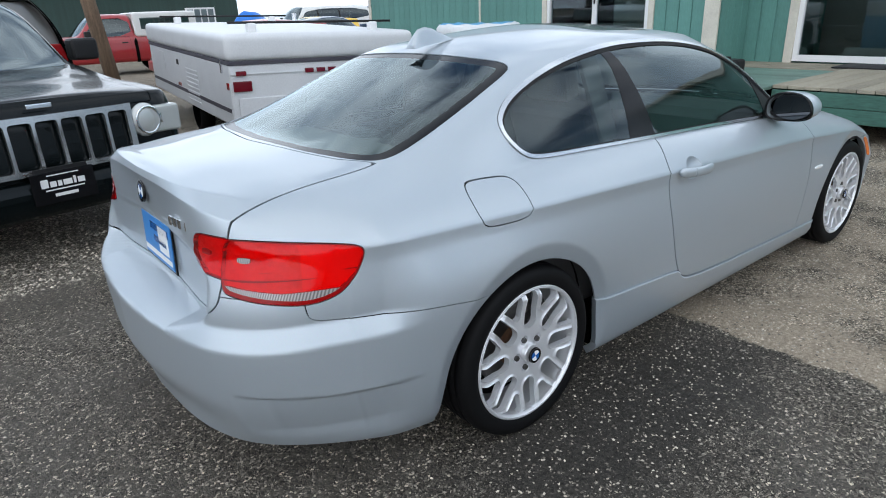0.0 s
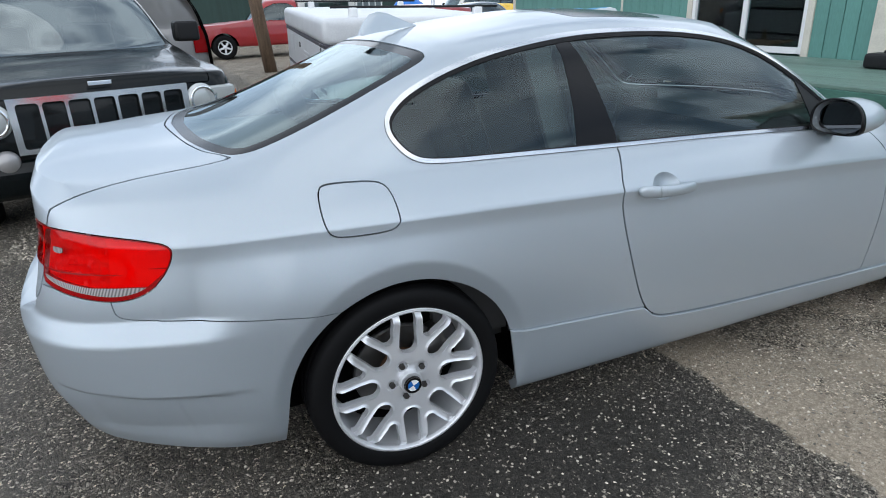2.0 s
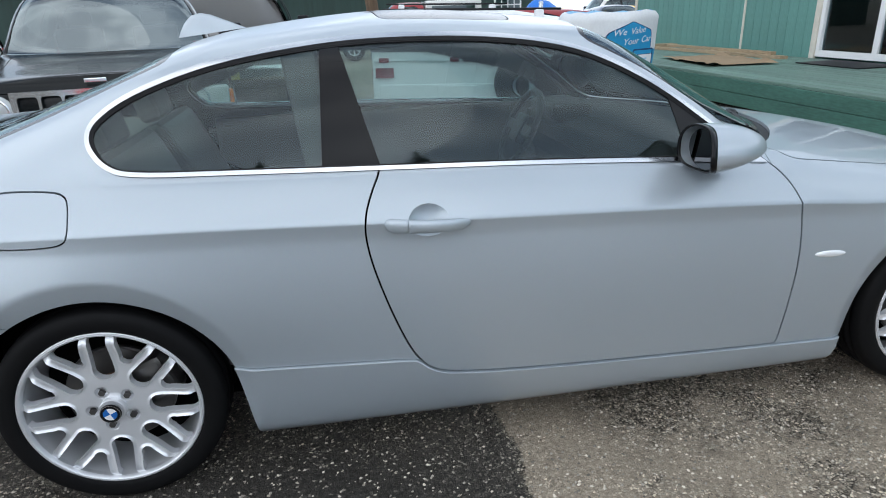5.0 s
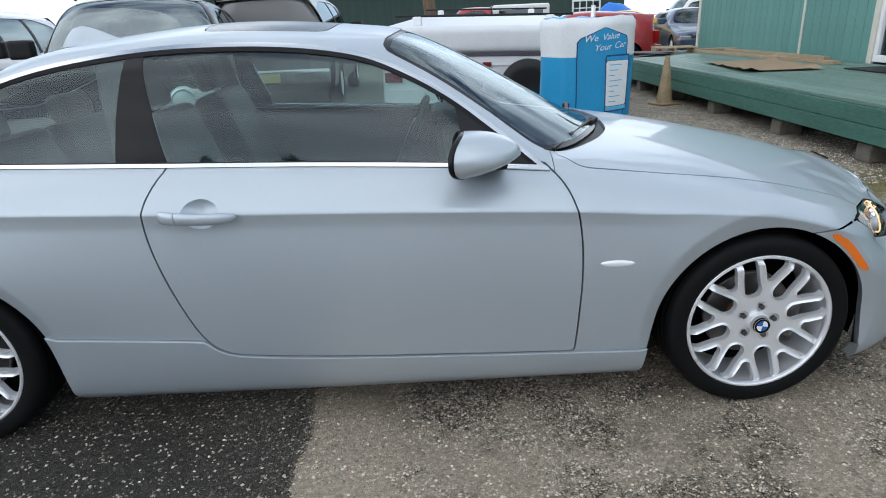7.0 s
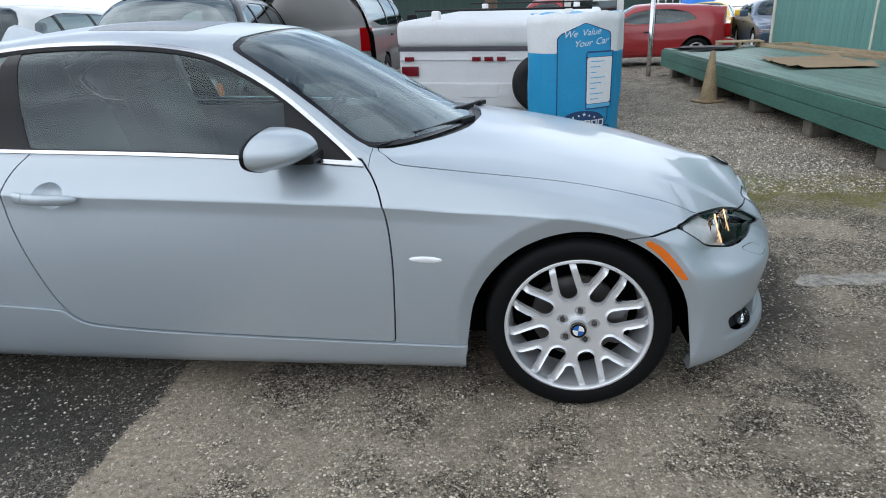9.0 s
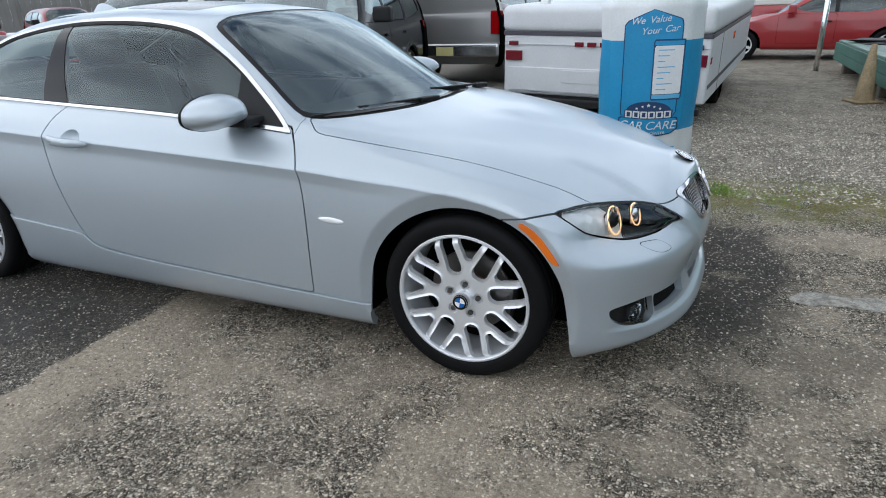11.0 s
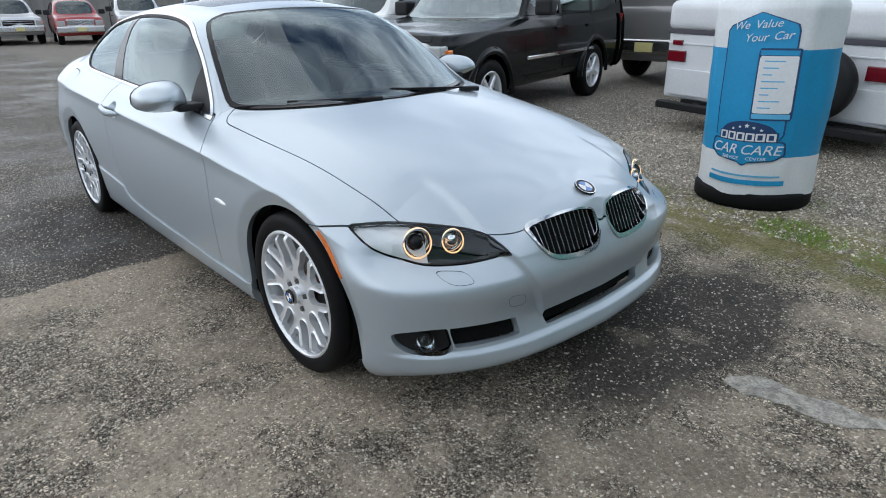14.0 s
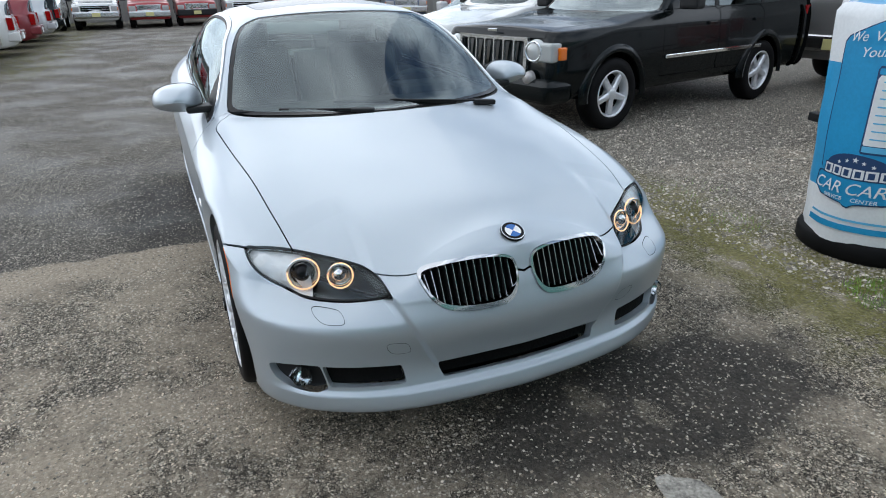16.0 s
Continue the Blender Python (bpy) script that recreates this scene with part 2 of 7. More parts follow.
        # and twice the stations
        e = np.concatenate([2 * grid[:1] - grid[1:2], grid, 2 * grid[-1:] - grid[-2:-1]])
        half = (9 * (e[1:-2] + e[2:-1]) - e[:-3] - e[3:]) / 16
        both = np.zeros((2 * len(s) - 1,) + grid.shape[1:])
        both[::2], both[1::2] = grid, half
        grid, s2 = both, np.zeros(2 * len(s) - 1)
        s2[::2], s2[1::2] = s, (s[1:] + s[:-1]) / 2
        s = s2
        sm, vm = np.meshgrid(s, vs, indexing="ij")
        # sharp convex feature line along the flank
        ridge = np.clip(1 - np.abs(vm - 4) / np.where(vm < 4, .30, .85), 0, 1) ** 1.3
        grid[:, :, 1] += .0075 * ridge * np.clip((sm - 5.4) / .9, 0, 1) * np.clip((13.4 - sm) / .8, 0, 1)
        # proud middle of the nose, bounded by a crease that runs down from the lamps
        y, z = grid[:, :, 1], grid[:, :, 2]
        line = np.interp(z, [.27, .32, .555, .60], [.30, .31, .425, .45])
        k = np.clip((line - y) / .02 + .5, 0, 1)
        k = k * k * (3 - 2 * k) * np.clip((z - .30) / .03, 0, 1) * np.clip((.60 - z) / .05, 0, 1) * (sm < 4)
        grid[:, :, 0] += .018 * k
        # break line across the outer nose, and a ledge over the chin
        brk = np.clip(z - .490, 0, .05) * np.clip((y - line) / .03, 0, 1) * np.clip((4.0 - sm) / .6, 0, 1)
        grid[:, :, 0] -= .45 * brk
        chin = np.clip((.250 - z) / .012 + .5, 0, 1)
        chin = chin * chin * (3 - 2 * chin) * np.clip((3.5 - sm) / .8, 0, 1) * np.clip((z - .15) / .04, 0, 1)
        ang = np.clip((sm - 1.2) / 2.6, 0, 1) * 1.3
        grid[:, :, 0] += .014 * chin * np.cos(ang)
        grid[:, :, 1] += .012 * chin * np.sin(ang)
        # rear bumper: a shelf above and an undercut below
        top = np.interp(sm, [12.4, 13.2, 13.8, 15.2, 17], [.600, .600, .595, .600, .590])
        low = np.interp(sm, [12.4, 13.2, 14.3, 17], [.425, .430, .455, .465])
        up = np.clip((z - top) / .055, 0, 1) * np.clip((.86 - z) / .2, 0, 1) * np.clip((sm - 11.9) / .7, 0, 1)
        dn = np.clip((low - z) / .010 + .5, 0, 1)
        dn = dn * dn * (3 - 2 * dn) * np.clip((sm - 12.1) / .6, 0, 1) * np.clip((z - .23) / .08, 0, 1) * np.clip((14.25 - sm) / .35, 0, 1)
        out = np.stack([np.where(sm > 13, -np.sin(np.clip((sm - 12.6) / 2.2, 0, 1) * 1.5708), 0), np.cos(np.clip((sm - 12.6) / 2.2, 0, 1) * 1.5708), 0 * sm], 2)
        grid = grid + out * (.006 - .030 * up - .020 * dn)[:, :, None] * np.clip((sm - 11.9) / .7, 0, 1)[:, :, None]
        # upright face of the boot lid behind the bumper's shelf
        w = np.clip((z - np.interp(y, [0, .38, .56], [.604, .607, .660])) / .026, 0, 1) * np.clip((.86 - z) / .05, 0, 1) * np.clip((.56 - y) / .06, 0, 1) * (sm > 14)
        face = np.maximum(grid[:, :, 0], -2.283 - .032 * np.clip((y - .14) / .42, 0, 1))
        w = w * w * (3 - 2 * w)
        grid[:, :, 0] = grid[:, :, 0] * (1 - w) + face * w
    if fine:
        # turned-in flange round the wheel openings
        for cx in (1.38, -1.38):
            far = np.hypot(grid[:, :, 0] - cx, grid[:, :, 2] - .305) - .356
            dip = np.clip(1 - far / .056, 0, 1.2) * (grid[:, :, 1] > .6) * (grid[:, :, 2] > .2)
            grid[:, :, 1] -= .021 * dip
    grid[:, -1, 1] = 0
    grid[0, :, 1] = grid[-1, :, 1] = 0
    return grid, s, vs


# ---- panel cutting ----
def chaikin(points, n=2, closed=True):
    p = np.array(points, float)
    for _ in range(n):
        q = np.roll(p, -1, 0) if closed else p[1:]
        b = p if closed else p[:-1]
        r = np.stack([.75 * b + .25 * q, .25 * b + .75 * q], 1).reshape(-1, 2)
        p = r if closed else np.concatenate([p[:1], r, p[-1:]])
    return p


def poly_dist(points, q):
    """Signed distance from the 2D places q to a closed outline; negative inside."""
    a, b = points, np.roll(points, -1, 0)
    best, inside = np.full(len(q), 1e9), np.zeros(len(q), bool)
    for p0, p1 in zip(a, b):
        e, w = p1 - p0, q - p0
        k = np.clip((w @ e) / max(e @ e, 1e-12), 0, 1)
        best = np.minimum(best, np.linalg.norm(w - k[:, None] * e, axis=1))
        c = (p0[1] > q[:, 1]) != (p1[1] > q[:, 1])
        with np.errstate(divide="ignore", invalid="ignore"):
            hit = q[:, 0] < (p1[0] - p0[0]) * (q[:, 1] - p0[1]) / (p1[1] - p0[1]) + p0[0]
        inside ^= c & hit
    return np.where(inside, -best, best)


def clip(mesh, f):
    """The part of mesh = (data, triangles) where f < 0; data rows are place, normal and parameters."""
    d, t = mesh
    f = np.where(np.abs(f) < 1e-7, 1e-7, f)
    inn = f[t] < 0
    n = inn.sum(1)
    keep, extra, made = [t[n == 3]], [], {}
    base = len(d)

    def cut(i, j):
        key = (i, j) if i < j else (j, i)
        if key not in made:
            k = f[key[0]] / (f[key[0]] - f[key[1]])
            made[key] = base + len(extra)
            extra.append(d[key[0]] * (1 - k) + d[key[1]] * k)
        return made[key]

    tri = []
    for a, m in zip(t[(n == 1) | (n == 2)], inn[(n == 1) | (n == 2)]):
        if m.sum() == 1:
            i = int(np.argmax(m))
            p, q, r = a[i], a[(i + 1) % 3], a[(i + 2) % 3]
            tri.append((p, cut(p, q), cut(p, r)))
        else:
            i = int(np.argmin(m))
            p, q, r = a[i], a[(i + 1) % 3], a[(i + 2) % 3]
            x, y = cut(p, q), cut(p, r)
            tri += [(x, q, r), (x, r, y)]
    if tri:
        keep.append(np.array(tri))
    t2 = np.concatenate(keep)
    d2 = np.concatenate([d, np.array(extra)]) if extra else d
    used = np.unique(t2)
    back = np.zeros(len(d2), int)
    back[used] = np.arange(len(used))
    return d2[used], back[t2]


GAP = .0028


def split(mesh, fn, gap=GAP):
    """Inside and outside of an outline, with a shut line between them."""
    v = fn(mesh[0])
    return clip(mesh, v + gap), clip(mesh, gap - v)


def panel(name, mesh, m, parent, label="", lip=.012, lift=0.0, inward=None):
    """A sheet with its own turned-in edge, along its normals or the way that inward gives."""
    d, t = mesh
    p, n = d[:, :3] + d[:, 3:6] * lift, d[:, 3:6] / np.maximum(np.linalg.norm(d[:, 3:6], axis=1), 1e-9)[:, None]
    verts, norms, faces = [p], [n], [t]
    if lip:
        e = np.concatenate([t[:, [0, 1]], t[:, [1, 2]], t[:, [2, 0]]])
        code = np.minimum(e[:, 0], e[:, 1]).astype(np.int64) * len(p) + np.maximum(e[:, 0], e[:, 1])
        _, first, count = np.unique(code, return_index=True, return_counts=True)
        e = e[first[count == 1]]
        if len(e):
            k = len(p)
            a, b = p[e[:, 0]], p[e[:, 1]]
            out = np.cross(b - a, n[e[:, 0]] if inward is None else -np.array(inward))
            out /= np.maximum(np.linalg.norm(out, axis=1), 1e-9)[:, None]
            verts.append(np.stack([a, b, b - (n[e[:, 1]] if inward is None else -np.array(inward)) * lip, a - (n[e[:, 0]] if inward is None else -np.array(inward)) * lip], 1).reshape(-1, 3))
            norms.append(np.repeat(out, 4, 0))
            q = k + 4 * np.arange(len(e))
            faces += [np.stack([q + 1, q, q + 3], 1), np.stack([q + 1, q + 3, q + 2], 1)]
    return mesh_ob(name, np.concatenate(verts), np.concatenate(faces), m, parent, label, True, np.concatenate(norms))


def sided(mesh, y):
    return clip(mesh, -mesh[0][:, 1] * y)


def side_poly(points, n=2, y=.35):
    o = chaikin(points, n)
    return lambda d: np.maximum(poly_dist(o, d[:, [0, 2]]), y - np.abs(d[:, 1]))


def front_poly(points, n=2, x=1.6):
    o = chaikin(points, n)
    return lambda d: np.maximum(poly_dist(o, np.stack([np.abs(d[:, 1]), d[:, 2]], 1)), x - d[:, 0])


def top_poly(points, n=2, z=.5):
    o = chaikin(points, n)
    return lambda d: np.maximum(poly_dist(o, np.stack([d[:, 0], np.abs(d[:, 1])], 1)), z - d[:, 2])


def rear_poly(points, n=2):
    o = chaikin(points, n) * (.26, 1)
    return lambda d: np.maximum(poly_dist(o, d[:, [6, 2]] * (.26, 1)), d[:, 0] + 1.8)


def whole_body(rails=None, **kw):
    g, s, v = coupe_surface(rails, **kw)
    du = np.gradient(g, s, axis=0)
    dv = np.gradient(g, axis=1)
    nrm = np.cross(dv, du)
    ln = np.linalg.norm(nrm, axis=2, keepdims=True)
    nrm = nrm / np.maximum(ln, 1e-9)
    nrm[0] = nrm[1] * (1, 0, 1)
    nrm[-1] = nrm[-2] * (1, 0, 1)
    nrm[:, -1, 1] = 0
    if nrm[len(s) // 2, 20, 1] < 0:
        nrm = -nrm
    sm, vm = np.meshgrid(s, v, indexing="ij")
    d = np.concatenate([g, nrm, sm[..., None], vm[..., None]], 2)
    i = np.arange(g.shape[0] * g.shape[1]).reshape(g.shape[:2])
    a, b, c, e = i[:-1, :-1], i[1:, :-1], i[1:, 1:], i[:-1, 1:]
    t = np.concatenate([np.stack([a, c, b], 2).reshape(-1, 3), np.stack([a, e, c], 2).reshape(-1, 3)])
    d = d.reshape(-1, 8)
    m = d * (1, -1, 1, 1, -1, 1, 1, 1)
    # weld the halves at the middle
    n = len(d)
    mid = np.where(np.abs(d[:, 1]) < 1e-9)[0]
    back = np.arange(n) + n
    back[mid] = mid
    t2 = back[t][:, ::-1]
    d, t = np.concatenate([d, m]), np.concatenate([t, t2])
    p = d[:, :3]
    area = np.linalg.norm(np.cross(p[t[:, 1]] - p[t[:, 0]], p[t[:, 2]] - p[t[:, 0]]), axis=1)
    t = t[area > 1e-9]
    # wind all triangles outwards
    fn = np.cross(p[t[:, 1]] - p[t[:, 0]], p[t[:, 2]] - p[t[:, 0]])
    flip = (fn * d[t].mean(1)[:, 3:6]).sum(1) < 0
    t[flip] = t[flip][:, ::-1]
    return d, t


def arch(cx, cz=.305, r=.356):
    pts = [(cx + r * math.cos(radians(a)) * (1.035 if a < 60 or a > 120 else 1.015), cz + r * math.sin(radians(a))) for a in range(10, 171, 8)]
    return [(cx + .395, .02), (cx + .392, .15)] + pts + [(cx - .392, .15), (cx - .395, .02)]


WINDOW_OUT = [(-1.235, .955), (-1.30, .978), (-1.343, 1.03), (-1.350, 1.070), (-1.330, 1.108), (-1.248, 1.163), (-1.088, 1.221), (-.924, 1.258), (-.683, 1.288), (-.486, 1.296), (-.203, 1.288), (.045, 1.255), (.19, 1.202), (.355, 1.112), (.50, 1.0), (.60, .92), (.668, .866), (.668, .866), (.66, .866), (.40, .888), (-.107, .916), (-.566, .932), (-.965, .946)]
DOOR = [(-.555, .96), (-.560, .930), (-.591, .888), (-.621, .82), (-.615, .722), (-.573, .571), (-.52, .424), (-.482, .361), (-.445, .327), (-.383, .306), (-.063, .278), (.40, .258), (.725, .247), (.744, .251), (.746, .275), (.753, .385), (.761, .552), (.752, .704), (.727, .793), (.698, .843), (.672, .868), (.64, .90), (-.3, .98)]
ROCKER = [(-1.25, .424), (-1.03, .404), (-.75, .389), (-.50, .374), (-.482, .361), (-.445, .327), (-.383, .306), (-.063, .278), (.40, .258), (.70, .2465), (1.15, .2335), (1.15, 0), (-1.25, 0)]
FUEL = [(-1.581, .936), (-1.555, .946), (-1.425, .940), (-1.392, .928), (-1.382, .903), (-1.379, .854), (-1.385, .829), (-1.418, .815), (-1.548, .817), (-1.578, .827), (-1.588, .853), (-1.590, .893)]
FRONT_BUMPER = [(1.35, .61), (1.54, .632), (1.62, .647), (1.70, .655), (1.86, .64), (2.0, .72), (2.3, .72), (2.3, 0), (1.35, 0)]
REAR_BUMPER = [(-1.4, .585), (-1.567, .604), (-1.848, .644), (-2.08, .660), (-2.13, .668), (-2.139, .690), (-2.139, .74), (-2.6, .74), (-2.6, 0), (-1.4, 0)]
HEAD = [(.796, .657), (.741, .661), (.68, .658), (.636, .655), (.56, .643), (.484, .627), (.448, .610), (.436, .585), (.428, .555), (.430, .552), (.498, .543), (.565, .537), (.658, .537), (.694, .549), (.75, .572), (.785, .603), (.798, .638)]
KIDNEY = [(.030, .55), (.022, .60), (.033, .636), (.09, .648), (.16, .649), (.25, .643), (.318, .629), (.343, .612), (.338, .585), (.312, .54), (.27, .512), (.20, .500), (.12, .498), (.06, .506)]
INTAKE = [(-.3, .332), (.298, .332), (.306, .328), (.286, .272), (.278, .268), (-.3, .268)]
DUCT = [(.650, .342), (.644, .345), (.424, .334), (.416, .328), (.405, .276), (.412, .270), (.628, .270), (.634, .276)]
FOG = [(.792, .334), (.72, .347), (.662, .347), (.655, .343), (.638, .27), (.642, .262), (.67, .250), (.745, .255), (.778, .277), (.792, .31)]
TAIL = [(14.35, .893), (14.0, .892), (13.635, .884), (13.118, .868), (12.88, .855), (12.846, .83), (12.92, .785), (13.06, .744), (13.212, .722), (13.444, .711), (13.764, .722), (14.091, .739), (14.35, .755)]
TAIL_IN = [(14.0, .894), (14.74, .897), (14.90, .882), (14.97, .838), (14.90, .802), (14.70, .792), (14.0, .778)]
WINDSCREEN = [(1.0, -.3), (.97, .2), (.90, .38), (.80, .56), (.70, .672), (.655, .695), (.60, .683), (.40, .627), (.25, .575), (.15, .528), (.135, .49), (.165, .35), (.19, .15), (.195, -.3)]
COWL = [(1.030, -.3), (1.000, .22), (.945, .385), (.860, .53), (.735, .665), (.660, .697), (.655, .696), (.40, .2), (.4, -.3)]
BACKLIGHT = [(-1.145, -.3), (-1.15, .2), (-1.138, .45), (-1.135, .50), (-1.16, .535), (-1.30, .556), (-1.50, .575), (-1.66, .588), (-1.735, .588), (-1.785, .565), (-1.84, .47), (-1.895, .25), (-1.925, -.3)]
BONNET = [(2.2, -.3), (2.108, .06), (2.09, .16), (2.065, .27), (2.05, .335), (2.02, .40), (1.99, .452), (1.94, .518), (1.87, .612), (1.845, .648), (1.80, .660), (1.62, .687), (1.39, .706), (1.15, .735), (.90, .757), (.80, .766), (.755, .755), (.715, .71), (.69, .69), (.6, -.3)]
SUNROOF = [(-.04, -.3), (-.05, .25), (-.065, .37), (-.10, .40), (-.45, .41), (-.50, .385), (-.51, .25), (-.515, -.3)]


def lid(d):
    y, z = np.abs(d[:, 1]), d[:, 2]
    wide = .583 + .004 * np.sin((d[:, 0] + 2.2) * 6)
    a, b = y - wide, np.interp(y, [0, .36, .50, .583], [.652, .654, .670, .700]) - z
    r = .035
    corner = np.hypot(np.maximum(a + r, 0), np.maximum(b + r, 0)) - r
    flat = np.maximum(a, b)
    f = np.where((a > -r) & (b > -r), corner, flat)
    edge = pchip([-.1, 0, .25, .47, .565, .62], [-1.935, -1.932, -1.902, -1.848, -1.79, -1.76], y)
    return np.maximum(f, d[:, 0] - edge)


# ---- materials of the coupe ----
def paint(name, color, flake=.25, metal=.7, rough=.30):
    m = mat(name, color, rough, metal, .6)
    nt = m.node_tree
    b = nt.nodes["Principled BSDF"]
    tc = nt.nodes.new("ShaderNodeTexCoord")
    vo = nt.nodes.new("ShaderNodeTexVoronoi")
    vo.inputs["Scale"].default_value = 900
    nz = nt.nodes.new("ShaderNodeTexNoise")
    nz.inputs["Scale"].default_value, nz.inputs["Detail"].default_value = 2.2, 5
    nt.links.new(tc.outputs["Object"], vo.inputs["Vector"])
    nt.links.new(tc.outputs["Object"], nz.inputs["Vector"])
    mix = nt.nodes.new("ShaderNodeMix")
    mix.data_type = "RGBA"
    mix.inputs[0].default_value = .09 * max(color)
    mix.inputs[6].default_value = (*color, 1)
    nt.links.new(vo.outputs["Color"], mix.inputs[7])
    nt.links.new(mix.outputs[2], b.inputs["Base Color"])
    mr = nt.nodes.new("ShaderNodeMapRange")
    mr.inputs["To Min"].default_value, mr.inputs["To Max"].default_value = rough - .05, rough + .07
    nt.links.new(nz.outputs["Fac"], mr.inputs["Value"])
    nt.links.new(mr.outputs["Result"], b.inputs["Roughness"])
    # faint film of dust and dried rain
    n2 = nt.nodes.new("ShaderNodeTexNoise")
    n2.inputs["Scale"].default_value, n2.inputs["Detail"].default_value = 14, 8
    nt.links.new(tc.outputs["Object"], n2.inputs["Vector"])
    m2 = nt.nodes.new("ShaderNodeMapRange")
    m2.inputs["From Min"].default_value, m2.inputs["To Min"].default_value, m2.inputs["To Max"].default_value = .35, .015, .10
    nt.links.new(n2.outputs["Fac"], m2.inputs["Value"])
    nt.links.new(m2.outputs["Result"], b.inputs["Coat Roughness"])
    return m


def glass(name, tint, rough=0.0, ior=1.62):
    """Thin pane: sees through with a tint and mirrors by Fresnel."""
    m = bpy.data.materials.new(name)
    m.use_nodes = True
    nt = m.node_tree
    nt.nodes.clear()
    o = nt.nodes.new("ShaderNodeOutputMaterial")
    t = nt.nodes.new("ShaderNodeBsdfTransparent")
    t.inputs[0].default_value = (*tint, 1)
    g = nt.nodes.new("ShaderNodeBsdfGlossy")
    g.inputs["Roughness"].default_value = rough
    g.inputs["Color"].default_value = (.86, .97, 1.0, 1)
    f = nt.nodes.new("ShaderNodeFresnel")
    f.inputs["IOR"].default_value = ior
    x = nt.nodes.new("ShaderNodeMixShader")
    nt.links.new(f.outputs[0], x.inputs[0])
    nt.links.new(t.outputs[0], x.inputs[1])
    nt.links.new(g.outputs[0], x.inputs[2])
    nt.links.new(x.outputs[0], o.inputs[0])
    return m


def glow(name, color, power):
    m = mat(name, color, .4)
    b = m.node_tree.nodes["Principled BSDF"]
    b.inputs["Emission Color"].default_value = (*color, 1)
    b.inputs["Emission Strength"].default_value = power
    return m


SILVER = paint("silver metallic paint", (.450, .505, .550), metal=.50, rough=.40)
GLASS = glass("tinted car glass", (.68, .83, .80), 0, 1.66)
WSCREEN = glass("raked laminated windscreen glass", (.66, .80, .77), 0, 2.0)
CLEAR = glass("clear lens", (.95, .95, .95), 0, 1.5)
CHROME = mat("chrome", (.82, .83, .85), .08, 1.0)
BRIGHT = mat("bright chrome frame", (.64, .65, .67), .10, 1.0)
SATIN = mat("satin chrome", (.72, .73, .75), .2, 1.0)
GLOSSB = mat("gloss black trim", (.007, .007, .008), .18, 0, 0, .22)
MATTB = mat("matt black plastic", (.014, .014, .015), .5, 0, 0, .25)
DARK = mat("dark cavity", (.005, .005, .005), 1.0, 0, 0, 0)
RED = glass("red lamp lens", (1.0, .018, .022), 0, 1.36)
RED_IN = mat("red lamp reflector", (.80, .05, .05), .35, .15)
RED_GUIDE = mat("red light guide", (.95, .03, .03), .5)
REDD = mat("deep red lamp ribs", (.27, .001, .002), .15, 0, 0, .3)
CLEARP = mat("ribbed clear plastic", (.40, .385, .38), .25, .3, .3)
STRIP = mat("ribbed grey lens strip", (.27, .255, .25), .25, .2, .2)
AMBER = mat("amber lens", (.80, .17, .01), .15, 0, .8)
HALO = glow("lit halo ring", (1.0, .60, .32), .75)
CLOTH = mat("charcoal leatherette", (.05, .052, .054), .55)
TRIMG = mat("grey interior trim", (.10, .10, .102), .65)
SHELF = mat("grey felt", (.20, .205, .20), .9)
LINING = mat("pale grey lining", (.30, .31, .30), .85)
ROUNDEL_BLUE = mat("roundel blue", (.01, .12, .42), .2, 0, 1)
PLATE_BLUE = mat("sky blue plate", (.04, .22, .55), .4)
SILVER_IN = mat("inner lamp silver", (.90, .91, .92), .25, .15)
DISC = mat("brake disc steel", (.16, .155, .15), .4, .9)
MIRROR = mat("blue tinted mirror", (.09, .10, .11), .02, 1.0)
MESHB = mat("black honeycomb mesh", (.005, .005, .005), .7, 0, 0, .1)
RUST = mat("rusty hub", (.16, .08, .045), .8, .2)


_t = STRIP.node_tree
_c, _w, _m = _t.nodes.new("ShaderNodeTexCoord"), _t.nodes.new("ShaderNodeTexWave"), _t.nodes.new("ShaderNodeMix")
_w.bands_direction = "Y"
_w.inputs["Scale"].default_value = 75
_m.data_type = "RGBA"
_m.inputs[6].default_value, _m.inputs[7].default_value = (.16, .15, .15, 1), (.46, .44, .43, 1)
_t.links.new(_c.outputs["Object"], _w.inputs["Vector"])
_t.links.new(_w.outputs["Fac"], _m.inputs[0])
_t.links.new(_m.outputs[2], _t.nodes["Principled BSDF"].inputs["Base Color"])
for _m, _s, _k in ((SILVER_IN, 34, .5), (MESHB, 90, .25), (RED_IN, 46, .8)):
    _t = _m.node_tree
    _c, _v, _b = _t.nodes.new("ShaderNodeTexCoord"), _t.nodes.new("ShaderNodeTexVoronoi"), _t.nodes.new("ShaderNodeBump")
    _v.inputs["Scale"].default_value = _s
    _b.inputs["Strength"].default_value, _b.inputs["Distance"].default_value = _k, .006
    _t.links.new(_c.outputs["Object"], _v.inputs["Vector"])
    _t.links.new(_v.outputs["Distance"], _b.inputs["Height"])
    _t.links.new(_b.outputs[0], _t.nodes["Principled BSDF"].inputs["Normal"])


